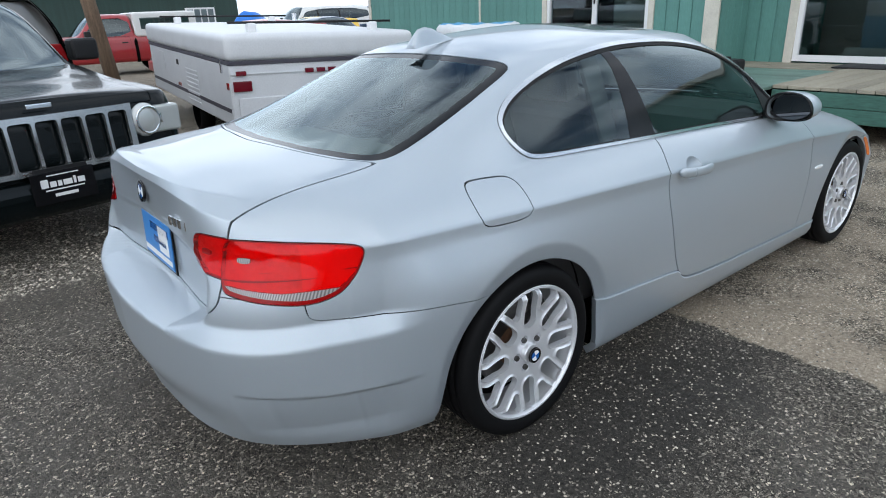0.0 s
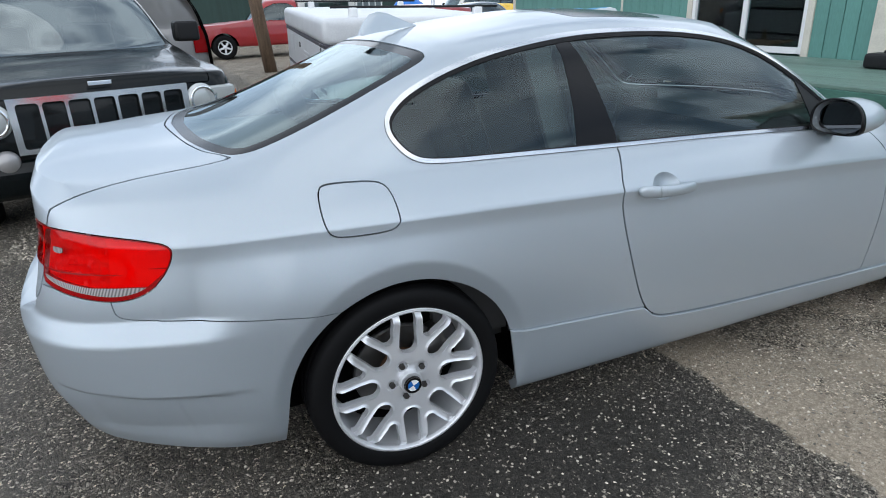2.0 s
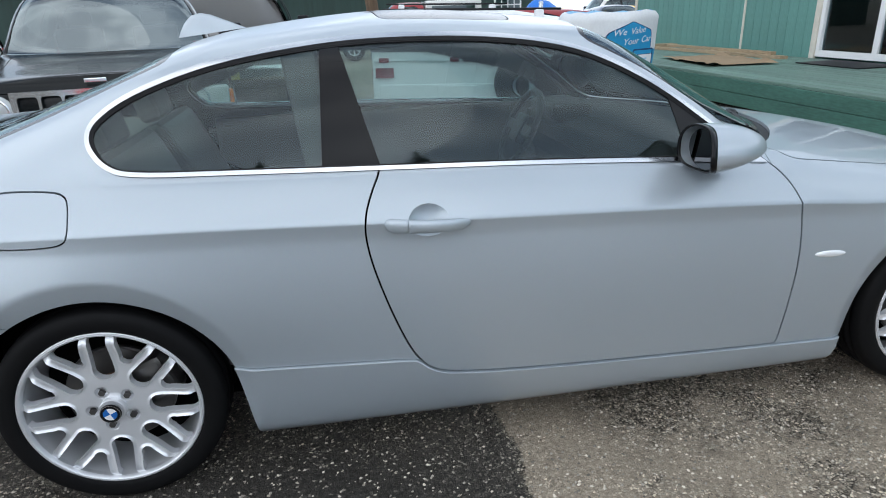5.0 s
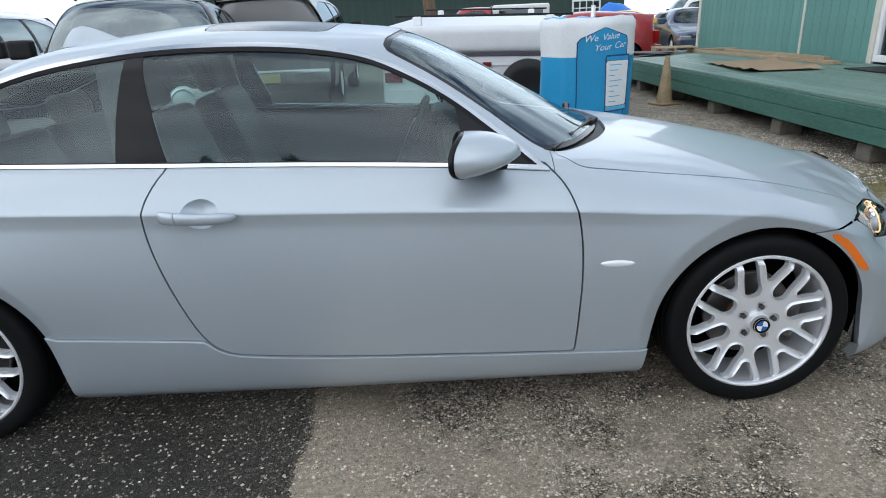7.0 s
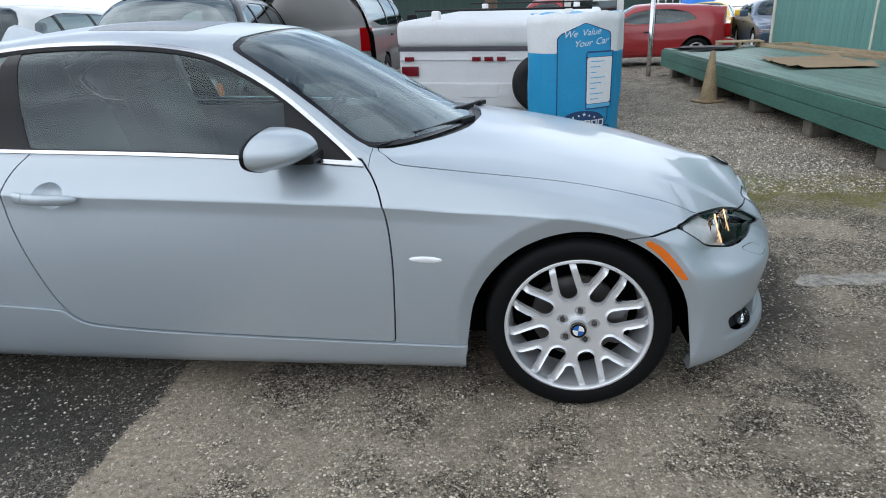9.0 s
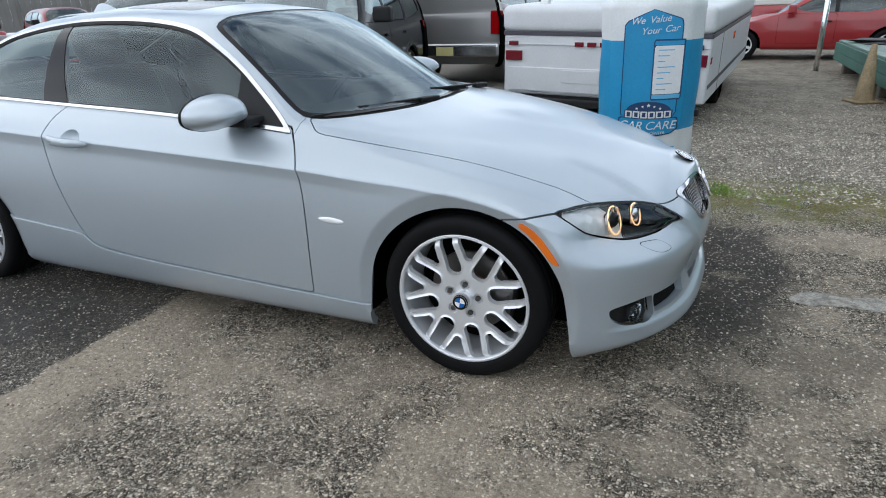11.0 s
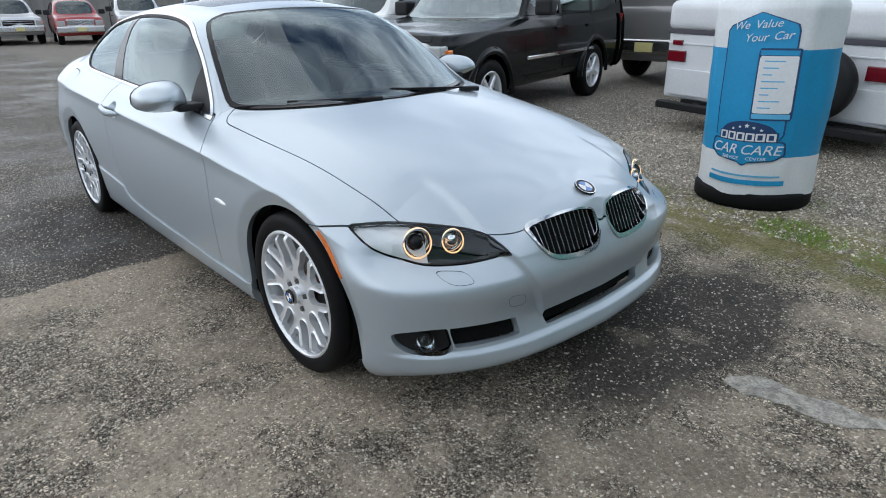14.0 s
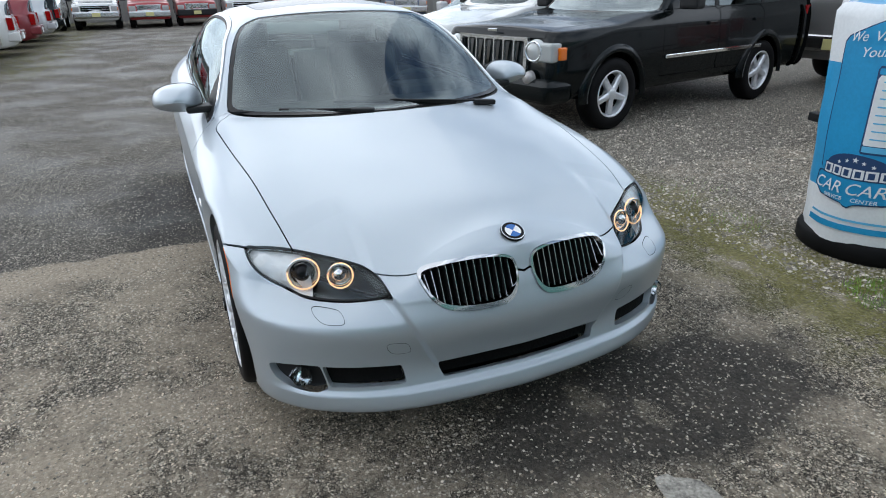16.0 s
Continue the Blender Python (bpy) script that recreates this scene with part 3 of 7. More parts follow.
def roundel(parent, m, r=.036):
    """Round quartered badge on its own base."""
    base = bmesh.new()
    bmesh.ops.create_cone(base, cap_ends=True, segments=40, radius1=r, radius2=r * .93, depth=.006)
    b = part("badge", base, GLOSSB, parent, "round black rimmed enamel badge", pose_m=m)
    ring = bmesh.new()
    for i in range(40):
        a0, a1 = 2 * math.pi * i / 40, 2 * math.pi * (i + 1) / 40
        vs = [ring.verts.new((k * math.cos(a), k * math.sin(a), .0036)) for k, a in ((r * .90, a0), (r * .96, a0), (r * .96, a1), (r * .90, a1))]
        ring.faces.new(vs)
    part("rim", ring, CHROME, b)
    for q in range(4):
        f = bmesh.new()
        c = f.verts.new((0, 0, .0042))
        arc = [f.verts.new((r * .66 * math.cos(a), r * .66 * math.sin(a), .0037)) for a in [math.pi / 2 * q + math.pi / 2 * k / 8 for k in range(9)]]
        for u, v in zip(arc, arc[1:]):
            f.faces.new((c, u, v))
        part("quarter", f, ROUNDEL_BLUE if q % 2 else WHITE, b)
    return b


def ring_profile(profile, segs=64, closed=False):
    """Revolve (radius, y) pairs about the y axis."""
    bm = bmesh.new()
    rows = []
    for i in range(segs):
        a = 2 * math.pi * i / segs
        rows.append([bm.verts.new((r * math.cos(a), y, r * math.sin(a))) for r, y in profile])
    n = len(profile)
    for i in range(segs):
        p, q = rows[i], rows[(i + 1) % segs]
        for j in range(n if closed else n - 1):
            try:
                bm.faces.new((p[j], q[j], q[(j + 1) % n], p[(j + 1) % n]))
            except ValueError:
                pass
    return bm


def spoke_shape(x, z, R):
    """Distance to the nearest opening of the wheel's face (negative inside it), and the face's depth."""
    r, a = np.hypot(x, z), np.arctan2(z, x) % (2 * math.pi)
    k = r / R
    fork = (a % (math.pi / 4)) - math.pi / 8
    u, w = k * np.cos(fork), np.abs(k * np.sin(fork))
    uc = np.clip(u, .53, 1.2)
    slot = np.maximum(np.hypot(u - uc, w) - (.120 - .05 * (uc - .53)), k - .968)
    fork2 = ((a + math.pi / 8) % (math.pi / 4)) - math.pi / 8
    u2, w2 = k * np.cos(fork2), np.abs(k * np.sin(fork2))
    uc2 = np.clip(u2, .71, 1.2)
    small = np.maximum(np.hypot(u2 - uc2, w2) - (.072 + .50 * (uc2 - .71)), k - .968)
    hole = np.minimum(slot, small)
    dish = .020 * np.clip(1 - k, 0, 1) ** .8 + .006 * np.exp(-((k - .62) / .2) ** 2)
    dish = dish + .012 * np.clip((k - .86) / .10, 0, 1) ** 2 * np.clip((.985 - k) / .02, 0, 1)
    # the spokes' edges stand proud of their hollow middles
    edge = np.clip(1 - np.abs(hole) / .034, 0, 1)
    dish = dish - .0045 * edge ** 1.2 * np.clip((.95 - k) / .05, 0, 1) * np.clip((k - .36) / .06, 0, 1)
    for i in range(5):
        q = 2 * math.pi * i / 5 + math.pi / 2
        dish = dish + .014 * np.clip((.0180 - np.hypot(x - .057 * math.cos(q), z - .057 * math.sin(q))) / .003, 0, 1)
    return hole, dish


def spoke_face(R=.242):
    """The wheel's face: eight forked spokes cut out of a dished disc; the outside is at -y."""
    rr, aa = np.linspace(.02, R, 110), np.linspace(0, 2 * math.pi, 8 * 96, endpoint=False)
    r, a = np.meshgrid(rr, aa, indexing="ij")
    n, m = r.shape
    d = np.zeros((n * m, 8))
    d[:, 0], d[:, 2] = (r * np.cos(a)).ravel(), (r * np.sin(a)).ravel()
    i = np.arange(n * m).reshape(n, m)
    j = np.roll(i, -1, 1)
    t = np.concatenate([np.stack([i[:-1], i[1:], j[1:]], 2).reshape(-1, 3), np.stack([i[:-1], j[1:], j[:-1]], 2).reshape(-1, 3)])
    d, t = clip((d, t), -spoke_shape(d[:, 0], d[:, 2], R)[0])
    d[:, 1] = spoke_shape(d[:, 0], d[:, 2], R)[1]
    p = d[:, :3]
    fn = np.cross(p[t[:, 1]] - p[t[:, 0]], p[t[:, 2]] - p[t[:, 0]])
    vn = np.zeros((len(d), 3))
    for c in range(3):
        np.add.at(vn, t[:, c], fn)
    vn /= np.maximum(np.linalg.norm(vn, axis=1), 1e-12)[:, None]
    if vn[:, 1].mean() > 0:
        vn, t = -vn, t[:, ::-1]
    d[:, 3:6] = vn
    return d, t


def build_wheel(parent, m):
    """Tyre, alloy rim, disc; outside towards -y of the pose m."""
    w = new("wheel")
    w.parent, w.matrix_basis = parent, m
    tyre = [(.243, -.098), (.250, -.108), (.262, -.112), (.283, -.1145), (.302, -.109), (.311, -.098), (.3155, -.078), (.3162, -.068), (.310, -.066), (.310, -.058), (.3166, -.056), (.317, -.030), (.310, -.028), (.310, -.019), (.317, -.017), (.317, .02), (.310, .022), (.310, .03), (.317, .032), (.314, .08), (.302, .106), (.27, .112), (.243, .1)]
    part("tyre", ring_profile(tyre, 96), TYRE, w, "black low profile tyre", True)
    barrel = [(.247, -.105), (.250, -.1085), (.246, -.111), (.240, -.108), (.236, -.098), (.229, -.05), (.222, .04), (.232, .095), (.245, .10)]
    part("rim", ring_profile(barrel, 80), ALLOY, w, "silver alloy rim barrel", True)
    face = panel("spokes", spoke_face(), ALLOY, w, "silver alloy wheel face with eight forked spokes", lip=.024, inward=(0, 1, 0))
    face.location = (0, -.112, 0)
    hub = ring_profile([(.0, -.112), (.034, -.112), (.036, -.108), (.036, -.09)], 32)
    part("hub_cap", hub, ALLOY, face).location = (0, .110, 0)
    for i in range(5):
        a = 2 * math.pi * i / 5 + math.pi / 2
        b = bmesh.new()
        bmesh.ops.create_cone(b, cap_ends=True, segments=6, radius1=.0105, radius2=.0095, depth=.010)
        part("wheel_bolt", b, DISC, w, pose_m=pose(.057 * math.cos(a), -.0955, .057 * math.sin(a), 90))
    roundel(w, pose(0, -.1265, 0, 90), .029)
    part("brake_disc", ring_profile([(.07, -.02), (.15, -.02), (.155, -.015), (.155, 0), (.07, 0)], 56, True), DISC, w, "worn steel brake disc")
    part("disc_hat", ring_profile([(.0, -.045), (.068, -.045), (.075, -.04), (.075, 0)], 32), RUST, w, "rusty brake disc hat")
    part("dust_shield", ring_profile([(.0, .035), (.215, .035), (.222, .05)], 48), DARK, w, "black brake dust shield")
    cal = bmesh.new()
    box(cal, .07, .17, -.055, .03, -.07, .07, .015)
    part("brake_caliper", cal, DISC, w, "grey brake caliper")
    return w


def build_coupe():
    car = thing("car", pose(0, 0, 0), "silver two-door coupe with alloy wheels parked on the wet asphalt", "car")
    body = whole_body()
    whole = body
    # wheel openings
    for cx in (1.38, -1.38):
        f = side_poly(arch(cx), 2, .45)
        body = clip(body, -f(body[0]))
    # openings in the shell
    win, body = split(body, side_poly(WINDOW_OUT, 2, .5), .0005)
    screen, body = split(body, top_poly(WINDSCREEN), .001)
    cowl, body = split(body, lambda d: np.maximum(top_poly(COWL)(d), -(d[:, 2] - .8)), .001)
    back, body = split(body, top_poly(BACKLIGHT), .001)
    head, body = split(body, front_poly(HEAD), .002)
    kid, body = split(body, front_poly(KIDNEY), .0005)
    inn, body = split(body, front_poly(INTAKE, 1), .0005)
    duct, body = split(body, front_poly(DUCT, 1), .0005)
    fog, body = split(body, front_poly(FOG), .0005)
    tail, body = split(body, rear_poly(TAIL), .0015)
    taili, body = split(body, lambda d: np.maximum(rear_poly(TAIL_IN)(d), np.abs(d[:, 1]) - .581), .0015)
    shell = body
    sun, body = split(body, top_poly(SUNROOF), .0025)
    bonnet, body = split(body, top_poly(BONNET, 2, .57), .0022)
    boot, body = split(body, lid)
    doors, body = split(body, side_poly(DOOR, 2, .6))
    DISH = (-.440, .804, .060, .045)
    dish = lambda q: ((q[:, 0] - DISH[0]) / DISH[2]) ** 2 + ((q[:, 2] - DISH[1]) / DISH[3]) ** 2
    bowl, doors = split(doors, lambda q: (dish(q) - 1) * .02, 0)
    fuel, body = split(body, side_poly(FUEL, 2, .6), .0020)
    rkf = side_poly(ROCKER, 1, .5)
    rock, body = split(body, rkf, .0012)
    fb, body = split(body, side_poly(FRONT_BUMPER, 2, -1))
    rb, body = split(body, side_poly(REAR_BUMPER, 2, -1), .0014)
    wing, body = split(body, lambda d: np.maximum(.68 - d[:, 0], d[:, 2] - .95), .0012)
    # dark lining behind the shut lines
    d, t = clip(shell, np.where(np.abs(shell[0][:, 1]) > .6, (1.25 - dish(shell[0])) * .02, -1))
    panel("inner_shell", (np.concatenate([d[:, :3] - d[:, 3:6] * .013, d[:, 3:]], 1), t), DARK, car, "black inner body shell", lip=0)
    panel("body_shell", body, SILVER, car, "silver roof, pillars and rear quarter panels")
    panel("bonnet", bonnet, SILVER, car, "silver bonnet")
    lid_ob = panel("boot_lid", boot, SILVER, car, "silver boot lid")
    panel("sunroof", sun, GLOSSB, car, "dark glass sunroof panel")
    fbo = panel("front_bumper", fb, SILVER, car, "silver front bumper", lip=.034)
    rbo = panel("rear_bumper", rb, SILVER, car, "silver rear bumper", lip=.03)
    wo = side_poly(WINDOW_OUT, 2, .5)
    ci = lambda q: wo(q) + .0175
    for y in (-1, 1):
        panel("front_wing", sided(wing, y), SILVER, car, "silver front wing", lip=.03)
        panel("side_sill", sided(rock, y), SILVER, car, "silver side sill", lip=.03, lift=.007)
        ed, et = sided(clip(rock, -(rkf(rock[0]) + .0055)), y)
        ed, et = clip((ed, et), .232 - ed[:, 2])
        up = ed.copy()
        up[:, 3:6] = (0, y * .55, .83)
        up[:, 1] += y * .0082
        panel("sill_edge", (up, et), SILVER, car, "rolled upper edge of the sill", lip=0)
        panel("fuel_flap", sided(fuel, y), SILVER, car) if y < 0 else panel("quarter_patch", sided(fuel, y), SILVER, car)
        door = panel("door", sided(doors, y), SILVER, car, "closed silver door")
        w = sided(win, y)
        inner, chrome = split(w, ci, .0)
        chrome, rubber = split(chrome, lambda q: -(wo(q) + .0130), 0)
        panel("window_trim", chrome, SATIN, car, "satin chrome window surround", lip=.014, lift=.006)
        panel("outer_seal", rubber, MATTB, car, "black window rubber", lip=.004, lift=-.0005)

        def pillar(dd):
            x, z = dd[:, 0], dd[:, 2]
            k = (1.266 - z) / .32
            return np.maximum((-.70 - .022 * k) - x, x - (-.643 + .086 * k))

        post, rest = split(inner, pillar, .0006)
        panel("centre_pillar", post, GLOSSB, car, "gloss black centre pillar strip", lip=.004, lift=-.003)
        quarter, rest = split(rest, lambda dd: dd[:, 0] + .66, 0)
        sail, doorg = split(rest, lambda dd: (.40 - .17 * (dd[:, 2] - .9)) - dd[:, 0], .0006)
        panel("quarter_window", quarter, GLASS, car, "tinted rear side window", lip=.003, lift=-.004)
        panel("door_window", doorg, GLASS, door, "raised tinted door window", lip=.003, lift=-.005)
        panel("mirror_sail", sail, MATTB, door, "black plastic mirror triangle", lip=.004, lift=-.003)
        # rubber seal under the upper chrome
        band = clip(inner, -(ci(inner[0]) + .003))
        band = clip(band, -(band[0][:, 2] - (1.02 - .12 * np.clip((band[0][:, 0] + .6) / 1.2, 0, 1)))) if len(band[0]) else band
        panel("window_seal", band, MATTB, car, "black rubber window seal", lip=.004, lift=-.0015)
        # exterior handle in its dished recess
        bd, bt = sided(bowl, y)
        q = np.clip(dish(bd), 0, 1)
        slope = np.stack([2 * (bd[:, 0] - DISH[0]) / DISH[2]**2, 0 * q, 2 * (bd[:, 2] - DISH[1]) / DISH[3]**2], 1) * .024
        nn = bd[:, 3:6] - slope * .8
        panel("handle_recess", (np.concatenate([bd[:, :3] - bd[:, 3:6] * (.024 * (1 - q))[:, None], nn, bd[:, 6:]], 1), bt), SILVER, door, "shallow dished handle recess", lip=0)
        for nm, t0, t1 in (("handle", .262, 1.0), ("lock_cap", 0.0, .255)):
            hb, rows = bmesh.new(), []
            for k in np.linspace(t0, t1, 30 if nm == "handle" else 14):
                end = min(1.0, math.sqrt(max(0.0, 1 - (1 - min(k, .10) / .10) ** 2)), math.sqrt(max(0.0, 1 - (max(k, .80) - .80) ** 2 / .04)))
                hh = (.0205 - .004 * k) * (.06 + .94 * end)
                out = .893 + .027 * math.sin(math.pi * min(1, max(0, (k - .02) / .96))) ** .7
                dd = .013 * (.25 + .75 * end)
                rows.append([hb.verts.new((-.566 + .243 * k, y * (out + dd * math.copysign(abs(math.cos(f)) ** .8, math.cos(f))), .808 - .012 * k + hh * math.copysign(abs(math.sin(f)) ** .8, math.sin(f)))) for f in [2 * math.pi * j / 16 for j in range(16)]])
            for p_, q_ in zip(rows, rows[1:]):
                for j in range(16):
                    hb.faces.new((p_[j], p_[(j + 1) % 16], q_[(j + 1) % 16], q_[j]))
            hb.faces.new(rows[0])
            hb.faces.new(rows[-1])
            bmesh.ops.recalc_face_normals(hb, faces=hb.faces)
            part(nm, hb, SILVER, door, "silver pull handle" if nm == "handle" else "silver lock cover", True)
        # repeater lamp and side marker
        lp = bmesh.new()
        bmesh.ops.create_uvsphere(lp, u_segments=24, v_segments=10, radius=1)
        bmesh.ops.scale(lp, verts=lp.verts, vec=(.057, .006, .0115))
        part("repeater_lamp", lp, SILVER_IN, car, "clear side repeater lamp", True, pose(.873, y * .880, .572, 0, 2, 0))
        mk = side_poly([(1.585, .628), (1.60, .628), (1.65, .597), (1.70, .535), (1.727, .497), (1.722, .492), (1.702, .495), (1.66, .545), (1.62, .588), (1.585, .612)], 1, .5)
        panel("side_marker", sided(clip(fb, mk(fb[0])), y), AMBER, car, "amber side marker lens", lip=.006, lift=.003)
        # wheel arch liner
        for cx in (1.38, -1.38):
            ln = ring_profile([(.410, -.56), (.410, -.75)] if y < 0 else [(.410, .75), (.410, .56)], 48)
            bmesh.ops.delete(ln, geom=[v for v in ln.verts if v.co.z < -.14], context="VERTS")
            part("arch_liner", ln, DARK, car, "black wheel arch liner", True, pose(cx, 0, .305))
            wall = bmesh.new()
            rim = [(math.cos(radians(a)) * .41, math.sin(radians(a)) * .41) for a in range(-10, 191, 10)]
            wall.faces.new([wall.verts.new((cx + a, y * .56, .305 + b)) for a, b in rim])
            part("arch_wall", wall, DARK, car)
    # glass front and rear, with dark printed borders
    for name, mesh, outline, wide in (("windscreen", screen, top_poly(WINDSCREEN), .022), ("rear_window", back, top_poly(BACKLIGHT), .040)):
        clear, edge = split(mesh, lambda dd: outline(dd) + wide, 0)
        g = panel(name, clear, WSCREEN if name == "windscreen" else GLASS, car, "tinted " + name.replace("_", " "), lip=.003, lift=-.003)
        panel("black_border", edge, GLOSSB, g, "black printed glass border", lip=.004, lift=-.003)
    panel("scuttle", cowl, MATTB, car, "black plastic scuttle panel below the windscreen", lip=.01, lift=-.012)
    # front lamps
    for y in (-1, 1):
        lamp = new("headlight")
        lamp.parent = car
        tagged(lamp, "clear twin headlight with two lit amber halo rings")
        l = sided(head, y)
        hf = front_poly(HEAD)
        lens_m, rim_m = split(l, lambda q: hf(q) + .005, 0)
        panel("lens", lens_m, CLEAR, lamp, "clear plastic lens", lip=.002, lift=-.001)
        panel("lens_rim", rim_m, GLOSSB, lamp, "black lens rim", lip=.012, lift=-.0015)
        dd, tt = l
        sunk = lambda q, k: (np.concatenate([q[0][:, :3] - q[0][:, 3:6] * k, q[0][:, 3:]], 1), q[1])
        outer, innr = sunk(clip(l, .640 - np.abs(dd[:, 1])), .018), sunk(clip(l, np.abs(dd[:, 1]) - .640), .050)
        panel("housing", innr, MATTB, lamp, "black lamp housing", lip=0)
        panel("reflector", outer, SILVER_IN, lamp, "ribbed silver reflector", lip=0)
        for (lx, ly, lz, r) in ((1.868, .648, .600, .049), (1.925, .545, .596, .039)):
            ax = pose(lx - .018, y * ly, lz, 0, 90, y * 13)
            b = bmesh.new()
            bmesh.ops.create_uvsphere(b, u_segments=24, v_segments=12, radius=r * (.58 if r > .045 else .66))
            part("projector", b, CHROME if r < .045 else GLOSSB, lamp, "glass projector lens", True, ax)
            t = bmesh.new()
            for i in range(48):
                a0, a1 = 2 * math.pi * i / 48, 2 * math.pi * (i + 1) / 48
                for j in range(8):
                    b0, b1 = 2 * math.pi * j / 8, 2 * math.pi * (j + 1) / 8
                    q = [t.verts.new(((r + .0026 * math.cos(b)) * math.cos(a), (r + .0026 * math.cos(b)) * math.sin(a), .0026 * math.sin(b))) for a, b in ((a0, b0), (a1, b0), (a1, b1), (a0, b1))]
                    t.faces.new(q)
            bmesh.ops.remove_doubles(t, verts=t.verts, dist=1e-5)
            part("halo_ring", t, HALO, lamp, "glowing amber halo ring", True, pose(lx - .004, y * ly, lz, 0, 72, y * 13))
            s = ring_profile([(r * .56, .012), (r * .70, .004), (r * .95, -.012), (r * 1.02, -.008)], 36)
            part("bezel", s, CHROME, lamp, "chrome lamp bezel", True, pose(lx - .016, y * ly, lz, 0, 0, 90 + y * 13))
        # kidney grille
        k = sided(kid, y)
        gr = new("grille")
        gr.parent = car
        tagged(gr, "chrome-framed black kidney grille")
        kf = front_poly(KIDNEY)
        hole, frame_m = split(k, lambda dd: kf(dd) + .0075 + .009 * np.clip((.565 - dd[:, 2]) / .05, 0, 1), 0)
        panel("grille_frame", frame_m, BRIGHT, gr, "chrome grille frame", lip=.03, lift=.006)
        dd, tt = hole
        panel("grille_back", (np.concatenate([dd[:, :3] - np.array([.05, 0, 0]), dd[:, 3:]], 1), tt), DARK, gr, lip=0)
        for i in range(13):
            yy = .045 + i * .0228
            top = np.interp(yy, [.022, .09, .25, .33], [.622, .637, .632, .606])
            bot = np.interp(yy, [.03, .07, .2, .27, .335], [.535, .515, .511, .522, .585])
            if top - bot < .03:
                continue
            xt, xb = np.interp(yy, [0, .16, .34], [2.084, 2.070, 2.050]), np.interp(yy, [0, .2, .33], [2.132, 2.124, 2.097])
            s = bmesh.new()
            c = [s.verts.new((x + dx, y * (yy + dy), z)) for x, z in ((xt, top), (xb, bot)) for dx, dy in ((.004, -.0022), (.004, .0022), (-.035, .003), (-.035, -.003))]
            for f in ((0, 1, 5, 4), (1, 2, 6, 5), (2, 3, 7, 6), (3, 0, 4, 7)):
                s.faces.new([c[j] for j in f])
            part("slat", s, MATTB, gr)
            s = bmesh.new()
            c = [s.verts.new((x + dx, y * (yy + dy), z)) for x, z in ((xt, top), (xb, bot)) for dx, dy in ((.0055, -.0010), (.0055, .0010), (.0035, .0012), (.0035, -.0012))]
            for f in ((0, 1, 5, 4), (1, 2, 6, 5), (3, 0, 4, 7)):
                s.faces.new([c[j] for j in f])
            part("slat_edge", s, SATIN, gr)
        # fog lamp in its pocket
        dd, tt = sided(fog, y)
        pocket = np.concatenate([dd[:, :3] - np.array([.03, y * .01, 0]), dd[:, 3:]], 1)
        panel("fog_pocket", (pocket, tt), MATTB, fbo, "black fog lamp pocket", lip=0)
        fl = ring_profile([(.0, -.012), (.018, -.010), (.030, .0), (.034, .012), (.036, .02)], 28)
        fo = part("fog_lamp", fl, CHROME, fbo, "round chrome fog lamp", True, pose(1.945, y * .70, .297, 0, 0, -90 + y * 28))
        cl = bmesh.new()
        bmesh.ops.create_uvsphere(cl, u_segments=20, v_segments=10, radius=.036)
        bmesh.ops.scale(cl, verts=cl.verts, vec=(.45, 1, 1))
        part("fog_lens", cl, CLEAR, fbo, "clear fog lens", True, pose(1.957, y * .705, .297, 0, 0, -y * 30))
        for nm, msh in (("duct_grille", duct),):
            dd, tt = sided(msh, y)
            panel(nm, (np.concatenate([dd[:, :3] - np.array([.028, 0, 0]), dd[:, 3:]], 1), tt), MESHB, fbo, "black honeycomb grille", lip=0)
        # washer cover, hook cover
        for pts in ([(.652, .528), (.60, .526), (.575, .522), (.572, .500), (.585, .494), (.635, .494), (.655, .512)], [(.468, .430), (.41, .424), (.398, .415), (.388, .385), (.40, .378), (.445, .381), (.462, .40)]):
            cf = front_poly(pts, 2)
            msh = sided(clip(fb, cf(fb[0])), y)
            if len(msh[1]):
                ringm = clip(msh, -(cf(msh[0]) + .0011))
                panel("cover_seam", ringm, DARK, fbo, lip=0, lift=.0006)
    dd, tt = inn
    panel("lower_grille", (np.concatenate([dd[:, :3] - np.array([.03, 0, 0]), dd[:, 3:]], 1), tt), MESHB, fbo, "black honeycomb lower grille", lip=0)
    roundel(car, pose(2.043, 0, .692, 0, 26, 0) @ pose(0, 0, 0, 0, 0, 45), .041)
    # rear lamps: outer on the body, inner on the lid
    for y in (-1, 1):
        for name, msh, par in (("tail_lamp", tail, car), ("lid_lamp", taili, lid_ob)):
            m = sided(msh, y)
            lo = new(name)
            lo.parent = par
            tagged(lo, "red tail lamp with clear lower strip" if par is car else "red lamp in the boot lid")
            line = lambda q: q[:, 2] - np.interp(q[:, 6], [12.8, 13.15, 13.66, 14.22, 15], [.745, .750, .749, .770, .772])
            rimf = rear_poly(TAIL if par is car else TAIL_IN)
            m, edge = split(m, lambda q: rimf(q) + .004 + .009 * np.clip((.785 - q[:, 2]) / .02, 0, 1), 0)
            if len(edge[1]):
                panel("lens_edge", edge, REDD, lo, lip=.012, lift=.001)
            if par is car:
                strip, m = split(m, line, .0)
                panel("reversing_strip", strip, STRIP, lo, "ribbed clear reversing strip", lip=.012, lift=.001)
            dark, m = split(m, lambda q: np.abs(((q[:, 2] - .79) / .0115) % 1 - .5) - .13 + 9 * (q[:, 2] > .806) + 9 * (q[:, 2] < .772), 0)
